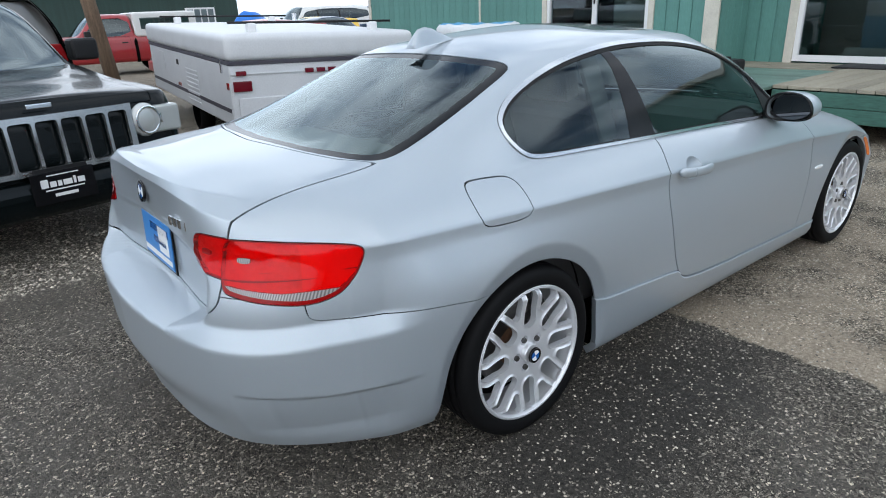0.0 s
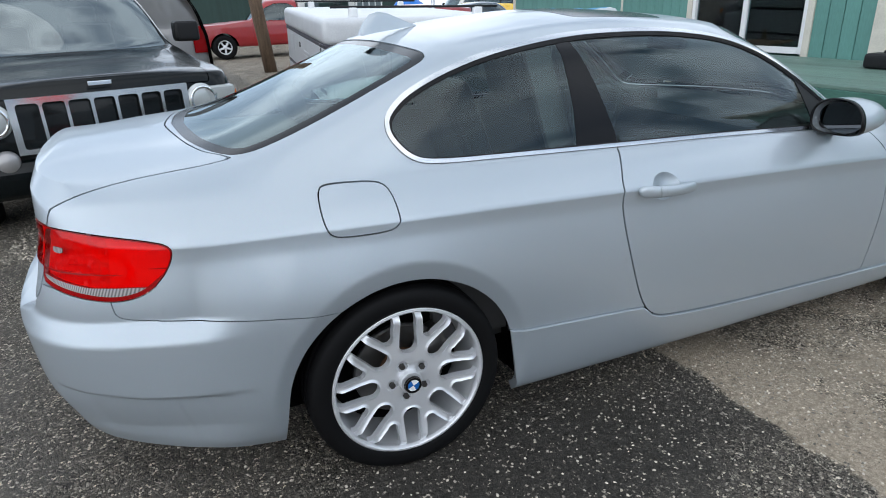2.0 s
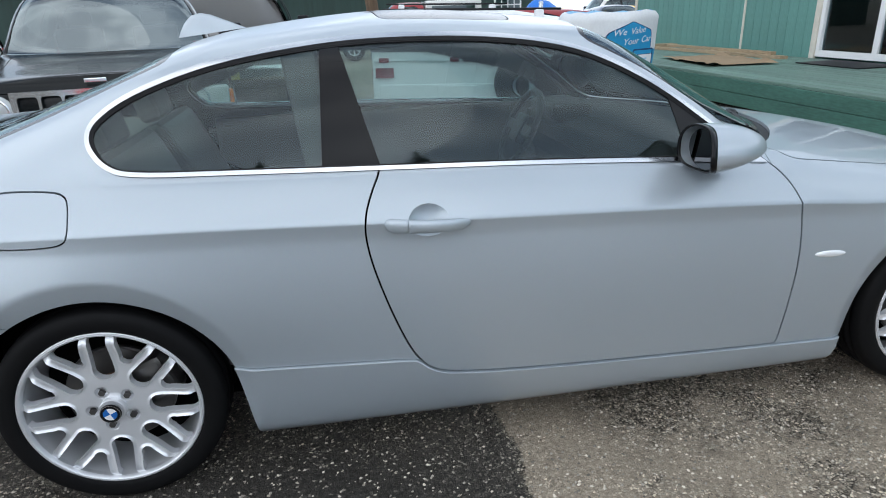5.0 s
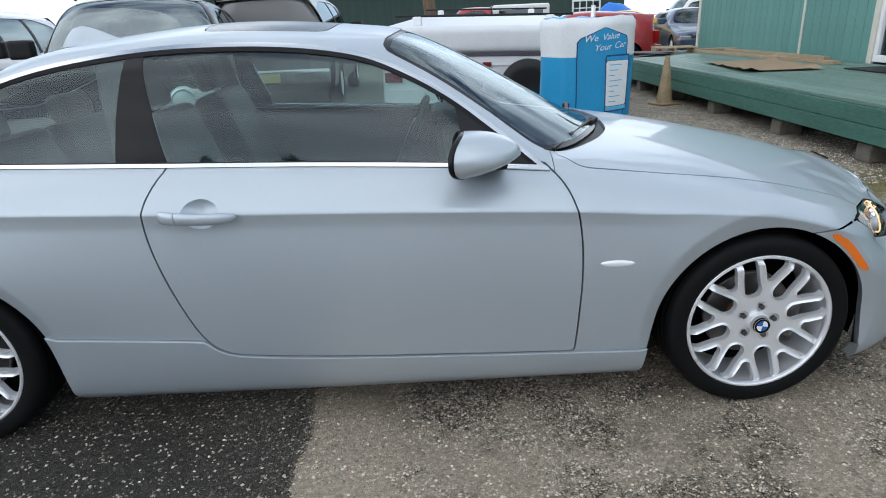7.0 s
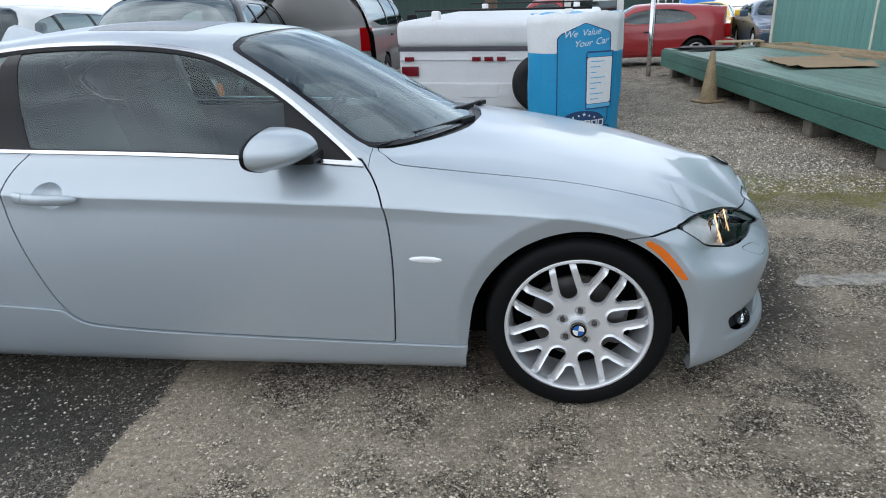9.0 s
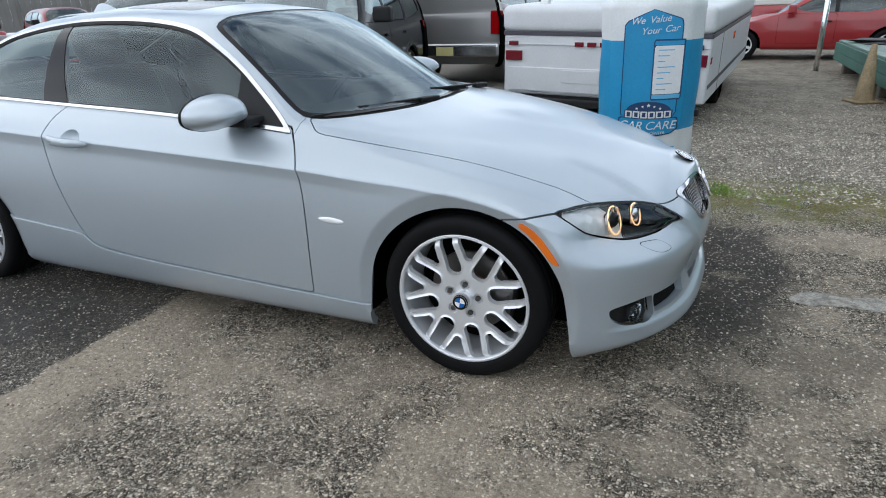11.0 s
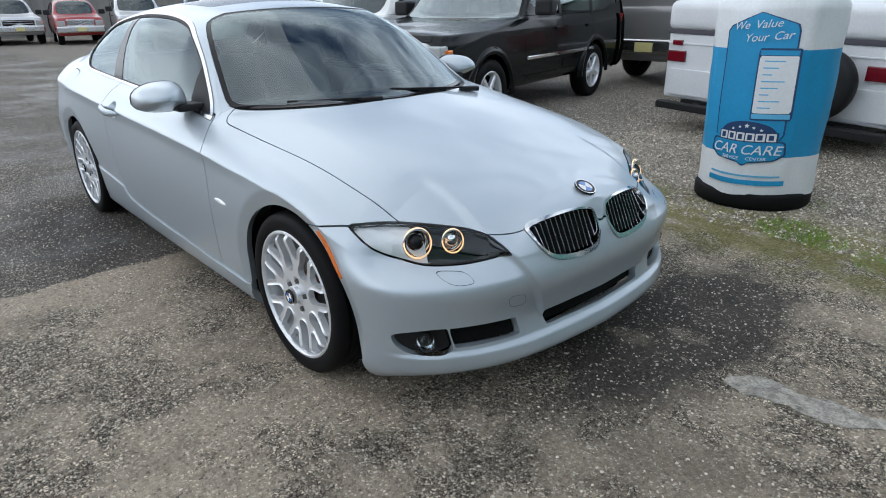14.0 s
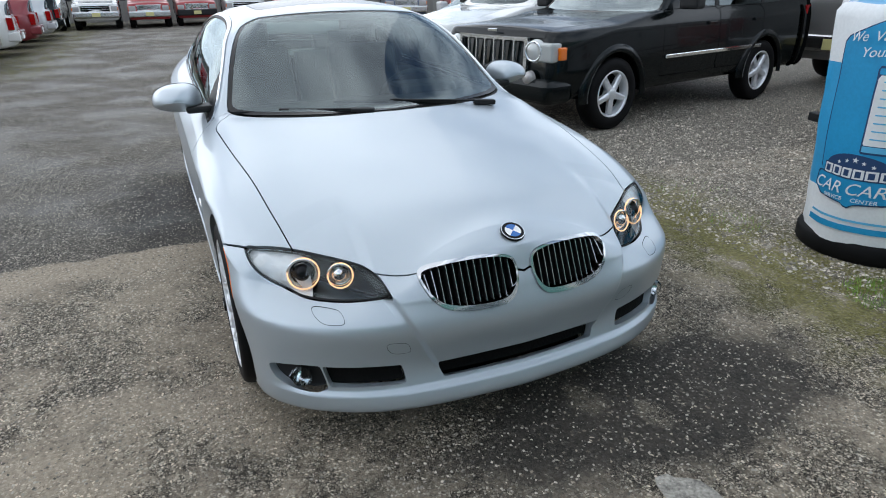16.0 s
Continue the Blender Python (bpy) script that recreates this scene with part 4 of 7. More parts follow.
            sink = lambda q, k: (np.concatenate([q[0][:, :3] - q[0][:, 3:6] * k, q[0][:, 3:]], 1), q[1])
            cells, guide = split(m, lambda q: 13.50 - q[:, 6] + .3 * (q[:, 2] - .80), 0)
            for nm, msh_, mm, k in (("lamp_cells", cells, RED_IN, .011), ("light_guide", guide, RED_GUIDE, .009)):
                if len(msh_[1]):
                    panel(nm, sink(msh_, k), mm, lo, "red inner reflector", lip=0)
            panel("lens_rib", dark, REDD, lo, "deep red lens ribs", lip=.0, lift=.0012)
            panel("lens", m, RED, lo, "glossy red lens", lip=.012, lift=.002)
            c0 = (14.06, .075, .838) if par is car else (14.62, .09, .848)
            win_m = clip(m, np.maximum(np.abs(m[0][:, 6] - c0[0]) / c0[1] - 1, np.abs(m[0][:, 2] - c0[2]) / .0075 - 1) * .01)
            if len(win_m[1]):
                panel("bulb_window", win_m, STRIP if par is car else REDD, lo, "small reflector behind the lens", lip=.004, lift=.0035)
    # number plate and badges on the boot lid
    pl = part("number_plate", boxed(-.004, .004, -.152, .152, -.076, .076, .003), PLATE_BLUE, lid_ob, "sky blue dealer plate", False, pose(-2.292, 0, .752, 0, 3, 0))
    part("plate_frame", boxed(-.003, .003, -.166, .166, -.086, .086, .004), GLOSSB, pl, "black plate frame").location = (.002, 0, 0)
    for (a, b, c, e, mm) in ((-.13, .06, .03, .055, ROUNDEL_BLUE), (-.10, .03, -.01, .012, ROUNDEL_BLUE), (-.14, .145, -.062, -.044, WHITE)):
        part("print_bar", boxed(-.0052, -.003, a, b, c, e), mm, pl)
    part("print_patch", boxed(-.0052, -.003, -.12, -.02, -.035, .055, .001), WHITE, pl)
    roundel(lid_ob, pose(-2.312, 0, .925, 0, -84, 0) @ pose(0, 0, 0, 0, 0, 45), .038)
    for i, wd in enumerate((.022, .022, .022, .007)):
        part("model_badge", boxed(-.004, .004, 0, wd * .95, -.014, .014, .0015), CHROME, lid_ob, "chrome model badge", False, pose(-2.314 + .0035 * i, -.300 - .030 * i, .892, 0, 2, 6))
    # aerial fin
    fin = bmesh.new()
    prof = [(-1.195, 1.296, .030), (-1.19, 1.318, .026), (-1.175, 1.345, .020), (-1.150, 1.371, .013), (-1.115, 1.380, .010), (-1.08, 1.373, .009), (-1.03, 1.352, .008), (-.985, 1.332, .006), (-.96, 1.322, .003)]
    rows = []
    for x, z, w in prof:
        zb = 1.300 + .026 * (x + 1.195) / .235 - .004
        rows.append([fin.verts.new((x, s * k * w, zb + (z - zb) * h)) for s, k, h in ((-1, 1.6, 0), (-1, 1.0, .3), (-1, .7, .8), (-.5, .5, .97), (.5, .5, .97), (1, .7, .8), (1, 1.0, .3), (1, 1.6, 0))])
    for p, q in zip(rows, rows[1:]):
        for j in range(7):
            fin.faces.new((p[j], p[j + 1], q[j + 1], q[j]))
    fin.faces.new(rows[0])
    bmesh.ops.recalc_face_normals(fin, faces=fin.faces)
    part("aerial_fin", fin, SILVER, car, "silver shark fin aerial", True)
    # door mirrors
    for y in (-1, 1):
        mb, rows = bmesh.new(), []
        for k in [1 - (1 - i / 22) ** 1.6 for i in range(23)]:      # from the glass forward to the blunt tip
            wy = .108 * max(0.0, 1 - k ** 2.3) ** .55 + .002
            zt, zb = .064 * max(0.0, 1 - k ** 2.4) ** .62, -.064 * max(0.0, 1 - k ** 1.5) ** .75
            zt, zb = zt + .002 + .008 * k, zb - .002 + .008 * k
            rows.append([mb.verts.new((.180 * k - .026 * (1 - k) * abs(math.cos(f)) ** 1.6 + .008 * (1 - k), wy * math.copysign(abs(math.cos(f)) ** .78, math.cos(f)) * (1 - .10 * math.sin(f)), (zt if math.sin(f) > 0 else -zb) * math.copysign(abs(math.sin(f)) ** (.85 if math.sin(f) > 0 else .62), math.sin(f)) * (1 - .16 * math.cos(f)))) for f in [2 * math.pi * j / 40 for j in range(40)]])
        for p_, q_ in zip(rows, rows[1:]):
            for j in range(40):
                mb.faces.new((p_[j], p_[(j + 1) % 40], q_[(j + 1) % 40], q_[j]))
        mb.faces.new(rows[-1])
        bmesh.ops.recalc_face_normals(mb, faces=mb.faces)
        mir = part("door_mirror", mb, SILVER, car, "silver door mirror housing", True, pose(.372, y * .888, .952, 0, 0, y * 6) @ Matrix.Diagonal((1, y, 1, 1)))
        gl = bmesh.new()
        bmesh.ops.create_cone(gl, cap_ends=True, segments=32, radius1=1, radius2=1, depth=.01)
        bmesh.ops.scale(gl, verts=gl.verts, vec=(.057, .098, 1))
        part("mirror_glass", gl, MIRROR, mir, "mirror glass", False, pose(.004, 0, 0, 0, 93, 2))
        rim, rows = bmesh.new(), []
        for xx, g in ((.004, 1.0), (.004, 1.02), (-.010, 1.015), (-.013, .97), (-.006, .93)):
            rows.append([rim.verts.new((xx - .026 * abs(math.cos(f)) ** 1.6 + .008, g * .110 * math.copysign(abs(math.cos(f)) ** .78, math.cos(f)) * (1 - .10 * math.sin(f)), g * .066 * math.copysign(abs(math.sin(f)) ** (.85 if math.sin(f) > 0 else .62), math.sin(f)) * (1 - .16 * math.cos(f)))) for f in [2 * math.pi * j / 40 for j in range(40)]])
        for p_, q_ in zip(rows, rows[1:]):
            for j in range(40):
                rim.faces.new((p_[j], p_[(j + 1) % 40], q_[(j + 1) % 40], q_[j]))
        bmesh.ops.recalc_face_normals(rim, faces=rim.faces)
        part("mirror_rim", rim, GLOSSB, mir, "black mirror rim", True)
        stalk = bmesh.new()
        box(stalk, .40, .52, min(y * .74, y * .86), max(y * .74, y * .86), .893, .925, .012)
        part("mirror_arm", stalk, MATTB, car, "black mirror arm")
    # wipers
    for p0, p1 in ((Vector((.965, -.13, .915)), Vector((.700, -.665, .915))), (Vector((.985, .47, .905)), Vector((.842, -.23, .945)))):
        arm = bmesh.new()
        ln = (p1 - p0).length
        box(arm, 0, ln * .62, -.008, .008, .004, .014, .003)
        box(arm, -.035, .07, -.018, .018, -.010, .014, .007)
        box(arm, ln * .58, ln * .66, -.010, .010, .000, .016, .003)
        box(arm, ln * .22, ln * 1.02, -.0055, .0055, -.008, .005, .002)
        part("wiper", arm, MATTB, car, "black wiper arm and blade", False, Matrix.Translation(p0) @ (p1 - p0).to_track_quat("X", "Z").to_matrix().to_4x4())
    # wheels
    build_wheel(car, pose(1.38, -.748, .314) @ pose(0, 0, 0, 0, 8, 0))
    for x, y, a in ((-1.38, -.755, -22), (1.38, .748, 200), (-1.38, .755, 190)):
        build_wheel(car, pose(x, y, .314, 0, 0, 0 if y < 0 else 180) @ pose(0, 0, 0, 0, a, 0))
    # underbody
    part("bumper_core", boxed(1.6, 2.04, -.30, .30, .20, .42, .02), DARK, car)
    for y in (-1, 1):
        part("bumper_core", boxed(1.6, 1.93, *sorted((y * .30, y * .62)), .20, .42, .02), DARK, car)
    part("floor_pan", boxed(-.93, .93, -.79, .79, .128, .30, .02), DARK, car)
    part("underbody", boxed(-2.1, 1.78, -.60, .60, .15, .30, .03), DARK, car, "black underbody")
    build_cabin(car)
    return car


def build_cabin(car):
    """What shows through the glass."""
    part("cabin_floor", boxed(-1.6, .8, -.70, .70, .30, .36), TRIMG, car, "dark cabin floor")
    for y in (-1, 1):
        part("door_card", boxed(-1.25, .62, min(y * .70, y * .74), max(y * .70, y * .74), .34, .90, .015), TRIMG, car, "grey inner door card")
    dash = bmesh.new()
    prof = [(.94, .88), (.70, .90), (.45, .895), (.34, .86), (.32, .78), (.38, .66), (.42, .45), (.95, .40)]
    a = [dash.verts.new((x, -np.interp(x, [.4, .72, .98], [.70, .62, .30]), z)) for x, z in prof]
    b = [dash.verts.new((x, np.interp(x, [.4, .72, .98], [.70, .62, .30]), z)) for x, z in prof]
    for i in range(len(prof)):
        j = (i + 1) % len(prof)
        dash.faces.new((a[i], a[j], b[j], b[i]))
    dash.faces.new(a)
    dash.faces.new(b[::-1])
    bmesh.ops.recalc_face_normals(dash, faces=dash.faces)
    part("dashboard", dash, CLOTH, car, "black dashboard")
    part("instrument_hood", boxed(.30, .50, .20, .54, .86, .945, .035, 3), CLOTH, car, "black instrument hood")
    sw = bmesh.new()
    for i in range(40):
        a0, a1 = 2 * math.pi * i / 40, 2 * math.pi * (i + 1) / 40
        for j in range(8):
            b0, b1 = 2 * math.pi * j / 8, 2 * math.pi * (j + 1) / 8
            sw.faces.new([sw.verts.new(((.182 + .016 * math.cos(b)) * math.cos(a), (.182 + .016 * math.cos(b)) * math.sin(a), .016 * math.sin(b))) for a, b in ((a0, b0), (a1, b0), (a1, b1), (a0, b1))])
    bmesh.ops.remove_doubles(sw, verts=sw.verts, dist=1e-5)
    wheel = part("steering_wheel", sw, CLOTH, car, "black steering wheel", True, pose(.20, .37, .82, 0, -64, 0))
    hb = bmesh.new()
    box(hb, -.07, .07, -.07, .07, -.03, .02, .02, 3)
    box(hb, -.025, .025, -.18, .18, -.012, .012, .006)
    part("wheel_hub", hb, CLOTH, wheel)
    for y in (-.37, .37):
        st = new("seat")
        st.parent = car
        st.matrix_basis = pose(-.28, y, .36)
        tagged(st, "charcoal front seat with headrest")
        part("seat_cushion", boxed(-.25, .27, -.25, .25, .02, .22, .06, 4), CLOTH, st)
        part("backrest", boxed(-.07, .07, -.24, .24, 0, .60, .06, 4), CLOTH, st, pose_m=pose(-.24, 0, .14, 0, -20, 0))
        part("headrest", boxed(-.045, .045, -.125, .125, -.09, .09, .04, 4), CLOTH, st, pose_m=pose(-.475, 0, .80, 0, -14, 0))
        for k in (-.05, .05):
            bm = bmesh.new()
            bmesh.ops.create_cone(bm, cap_ends=True, segments=10, radius1=.006, radius2=.006, depth=.14)
            part("headrest_post", bm, CHROME, st, pose_m=pose(-.45, k, .71, 0, -14, 0))
    rear = bmesh.new()
    box(rear, -1.20, -.72, -.62, .62, .36, .58, .05, 3)
    part("rear_bench", rear, CLOTH, car, "charcoal rear bench")
    for y in (-.33, .33):
        part("rear_backrest", boxed(-.06, .06, -.30, .30, 0, .52, .05, 3), CLOTH, car, "charcoal rear backrest", pose_m=pose(-1.18, y, .50, 0, -24, 0))
        part("rear_headrest", boxed(-.045, .045, -.13, .13, -.06, .06, .035, 3), CLOTH, car, "charcoal rear headrest", pose_m=pose(-1.42, y, 1.03, 0, -14, 0))
    part("parcel_shelf", boxed(-1.85, -1.36, -.55, .55, .93, .955, .01), SHELF, car, "grey parcel shelf")
    for y in (-1, 1):
        part("pillar_trim", boxed(-.05, .05, -.012, .012, 0, .36, .01), TRIMG, car, "grey inner pillar trim", pose_m=pose(-.72, y * .66, .93, y * 17, -8, 0))
    part("roof_lining", boxed(-1.02, .02, -.46, .46, 1.255, 1.27, .01), LINING, car, "grey roof lining")
    part("interior_mirror", boxed(-.02, .02, -.115, .115, -.032, .032, .015, 3), MATTB, car, "black interior mirror", pose_m=pose(.32, 0, 1.19, 0, 12, 0))


# ---- ground: one sheet, with loose stones, moss and a broken slab ----
def ground_mat():
    m = bpy.data.materials.new("gravelly asphalt")
    m.use_nodes = True
    nt = m.node_tree
    N, L = nt.nodes.new, nt.links.new
    b = nt.nodes["Principled BSDF"]
    tc = N("ShaderNodeTexCoord")
    co = tc.outputs["Object"]
    sep = N("ShaderNodeSeparateXYZ")
    L(co, sep.inputs[0])

    def noise(scale, detail=6, rough=.6):
        n = N("ShaderNodeTexNoise")
        n.inputs["Scale"].default_value, n.inputs["Detail"].default_value, n.inputs["Roughness"].default_value = scale, detail, rough
        L(co, n.inputs["Vector"])
        return n.outputs["Fac"]

    def math_(op, a, c=None, clamp=False):
        n = N("ShaderNodeMath")
        n.operation, n.use_clamp = op, clamp
        for i, v in enumerate((a, c)):
            if v is None:
                continue
            if isinstance(v, (int, float)):
                n.inputs[i].default_value = v
            else:
                L(v, n.inputs[i])
        return n.outputs[0]

    def ramp(v, lo, hi, a=0.0, c=1.0):
        n = N("ShaderNodeMapRange")
        n.interpolation_type = "SMOOTHSTEP"
        for k, x in (("From Min", lo), ("From Max", hi), ("To Min", a), ("To Max", c)):
            n.inputs[k].default_value = x
        L(v, n.inputs["Value"])
        return n.outputs["Result"]

    def mix(f, a, c):
        n = N("ShaderNodeMix")
        n.data_type = "RGBA"
        L(f, n.inputs[0]) if not isinstance(f, float) else None
        if isinstance(f, float):
            n.inputs[0].default_value = f
        for i, v in ((6, a), (7, c)):
            if isinstance(v, tuple):
                n.inputs[i].default_value = (*v, 1)
            else:
                L(v, n.inputs[i])
        return n.outputs[2]

    big, mid, fine = noise(.9, 5), noise(5, 6), noise(60, 4)
    wv = N("ShaderNodeTexNoise")
    wv.inputs["Scale"].default_value, wv.inputs["Detail"].default_value = 120, 2
    L(co, wv.inputs["Vector"])
    bend = N("ShaderNodeVectorMath")
    bend.operation = "MULTIPLY_ADD"
    bend.inputs[1].default_value = (.0095, .0095, 0)
    L(wv.outputs["Color"], bend.inputs[0])
    L(co, bend.inputs[2])

    def cells(scale, feature="F1"):
        n = N("ShaderNodeTexVoronoi")
        n.voronoi_dimensions, n.feature = "2D", feature
        n.inputs["Scale"].default_value = scale
        L(bend.outputs[0], n.inputs["Vector"])
        return n

    coarse, coarse_e = cells(98), cells(98, "DISTANCE_TO_EDGE")
    small, small_e = cells(175), cells(175, "DISTANCE_TO_EDGE")
    sc, sc2 = N("ShaderNodeSeparateColor"), N("ShaderNodeSeparateColor")
    L(coarse.outputs["Color"], sc.inputs[0])
    L(small.outputs["Color"], sc2.inputs[0])
    wob = math_("ADD", sep.outputs[0], math_("MULTIPLY", math_("SUBTRACT", mid, .5), .22))
    old = ramp(wob, -.22, -.18)                         # old bleached surface ahead of the seam
    along = math_("ADD", sep.outputs[1], math_("MULTIPLY", math_("SUBTRACT", big, .5), .5))
    along = math_("ADD", along, math_("MULTIPLY", math_("SUBTRACT", mid, .5), .5))
    gravel = ramp(along, 1.75, 2.25)
    # aggregate: every stone with its own tone, dark binder between
    t1 = math_("POWER", sc.outputs[0], 1.6)
    stone_old = mix(t1, (.22, .18, .138), (1.0, .88, .70))
    stone_new = mix(math_("POWER", sc.outputs[0], 4.2), (.150, .130, .105), (.95, .85, .69))
    stone_c = mix(old, stone_new, stone_old)
    t2 = math_("POWER", sc2.outputs[1], 2.6)
    grit = mix(old, mix(t2, (.085, .076, .064), (.75, .67, .56)), mix(t2, (.125, .104, .080), (.85, .72, .55)))
    big_stone = math_("MULTIPLY", ramp(coarse_e.outputs["Distance"], .11, .18), ramp(sc.outputs[2], .24, .30))
    base = mix(math_("MULTIPLY", ramp(small_e.outputs["Distance"], .08, .22), 1.0), (.006, .005, .004), grit)
    base = mix(big_stone, base, stone_c)
    # pale silt worn over the old surface, in patches; black binder over the newer one
    strip = math_("MULTIPLY", math_("MULTIPLY", ramp(wob, -.21, -.17), ramp(wob, .22, .02)), ramp(sep.outputs[1], 1.5, .8))
    cover = math_("ADD", math_("MULTIPLY", noise(2.3, 8, .70), 1.0), math_("MULTIPLY", strip, .22))
    cover = math_("SUBTRACT", cover, math_("MULTIPLY", math_("MULTIPLY", big_stone, sc.outputs[1]), .20))
    cover = math_("ADD", cover, math_("MULTIPLY", math_("SUBTRACT", noise(34, 6, .75), .5), .34))
    SILT_SPOTS = ((.33, -1.22, .26, .26), (1.66, -1.18, .34, .42), (1.05, -.92, .16, .11), (2.86, 1.08, .30, .14), (2.7, -.4, .25, .3), (2.75, .05, .2, .14))
    for x, y, rx, ry in SILT_SPOTS:
        e = math_("ADD", math_("POWER", math_("ABSOLUTE", math_("DIVIDE", math_("SUBTRACT", sep.outputs[0], x), rx)), 2.0), math_("POWER", math_("ABSOLUTE", math_("DIVIDE", math_("SUBTRACT", sep.outputs[1], y), ry)), 2.0))
        cover = math_("ADD", cover, math_("MULTIPLY", ramp(e, 1.8, .1), .10))
    silt = math_("MULTIPLY", ramp(cover, .47, .56), old)
    base = mix(math_("MULTIPLY", silt, .78), base, mix(ramp(fine, .3, .7), (.34, .275, .205), (.58, .48, .365)))
    tar = math_("MULTIPLY", ramp(noise(1.7, 7, .68), .43, .60), math_("SUBTRACT", 1.0, old))
    tar = math_("SUBTRACT", tar, math_("MULTIPLY", ramp(sc.outputs[0], .80, .9), .75), True)
    base = mix(math_("MULTIPLY", tar, .60), base, mix(ramp(fine, .3, .7), (.105, .094, .080), (.20, .18, .155)))

    def spot(x, y, rx, ry, soft=.25, wild=.9):
        """A ragged oval mask about (x, y)."""
        e = math_("ADD", math_("POWER", math_("ABSOLUTE", math_("DIVIDE", math_("SUBTRACT", sep.outputs[0], x), rx)), 2.0), math_("POWER", math_("ABSOLUTE", math_("DIVIDE", math_("SUBTRACT", sep.outputs[1], y), ry)), 2.0))
        e = math_("ADD", math_("SQRT", e), math_("MULTIPLY", math_("SUBTRACT", mid, .5), wild))
        return ramp(e, 1 + soft, 1 - soft)

    # dark asphalt and painted shade by the nose; painted shade beside the rear wheel
    patch_and_shade = math_("MAXIMUM", spot(2.22, .52, .36, .80), math_("MULTIPLY", spot(-1.0, -1.05, .85, .36, .5), math_("SUBTRACT", 1.0, old)))
    patch_and_shade = math_("MULTIPLY", patch_and_shade, math_("SUBTRACT", 1.0, math_("MULTIPLY", math_("MAXIMUM", spot(2.12, .28, .10, .07, .35, 1.6), spot(2.30, .45, .07, .05, .35, 1.6)), .45)))
    patch_and_shade = math_("MULTIPLY", patch_and_shade, ramp(sc.outputs[0], .985, .92, .35, 1.0))
    base = mix(math_("MULTIPLY", patch_and_shade, .9), base, mix(ramp(fine, .3, .7), (.030, .027, .024), (.070, .064, .056)))
    damp = math_("MULTIPLY", ramp(noise(1.25, 7, .68), .50, .62), old)
    base = mix(math_("MULTIPLY", damp, .35), base, (.050, .045, .036))
    base = mix(math_("MULTIPLY", gravel, ramp(big_stone, 0, 1, .25, .75)), base, mix(math_("POWER", sc.outputs[0], 2.0), (.15, .132, .105), (.92, .83, .69)))
    # moss along the edge of the asphalt
    edge = math_("MULTIPLY", ramp(along, 1.25, 1.8), ramp(along, 2.75, 2.1))
    moss = math_("MULTIPLY", edge, ramp(math_("ADD", mid, math_("MULTIPLY", fine, .45)), .60, .74))
    moss = math_("MULTIPLY", moss, ramp(sep.outputs[0], -.8, .4))
    base = mix(math_("MULTIPLY", moss, .72), base, mix(ramp(fine, .35, .65), (.12, .114, .018), (.28, .255, .042)))
    row = math_("MULTIPLY", ramp(sep.outputs[1], -2.3, -3.2), ramp(sep.outputs[0], -9.0, -11.0))
    base = mix(math_("MULTIPLY", row, ramp(mid, .4, .6)), base, (.15, .14, .05))
    base = mix(ramp(noise(.55, 6, .65), .52, .70, 0.0, .22), base, (.10, .086, .062))
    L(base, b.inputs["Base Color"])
    wet = math_("MULTIPLY", math_("SUBTRACT", 1.0, gravel), ramp(math_("ADD", big, math_("MULTIPLY", old, -.12)), .40, .62))
    rough = math_("SUBTRACT", .78, math_("MULTIPLY", wet, .40))
    L(rough, b.inputs["Roughness"])
    b.inputs["Specular IOR Level"].default_value = .25
    h = math_("MULTIPLY", ramp(coarse_e.outputs["Distance"], .0, .25), math_("SUBTRACT", 1.0, math_("MULTIPLY", silt, .85)))
    h = math_("ADD", h, math_("MULTIPLY", ramp(small_e.outputs["Distance"], 0, .3), .35))
    h = math_("ADD", h, math_("MULTIPLY", fine, .25))
    bump = N("ShaderNodeBump")
    bump.inputs["Strength"].default_value, bump.inputs["Distance"].default_value = .9, .008
    L(h, bump.inputs["Height"])
    L(bump.outputs[0], b.inputs["Normal"])
    return m


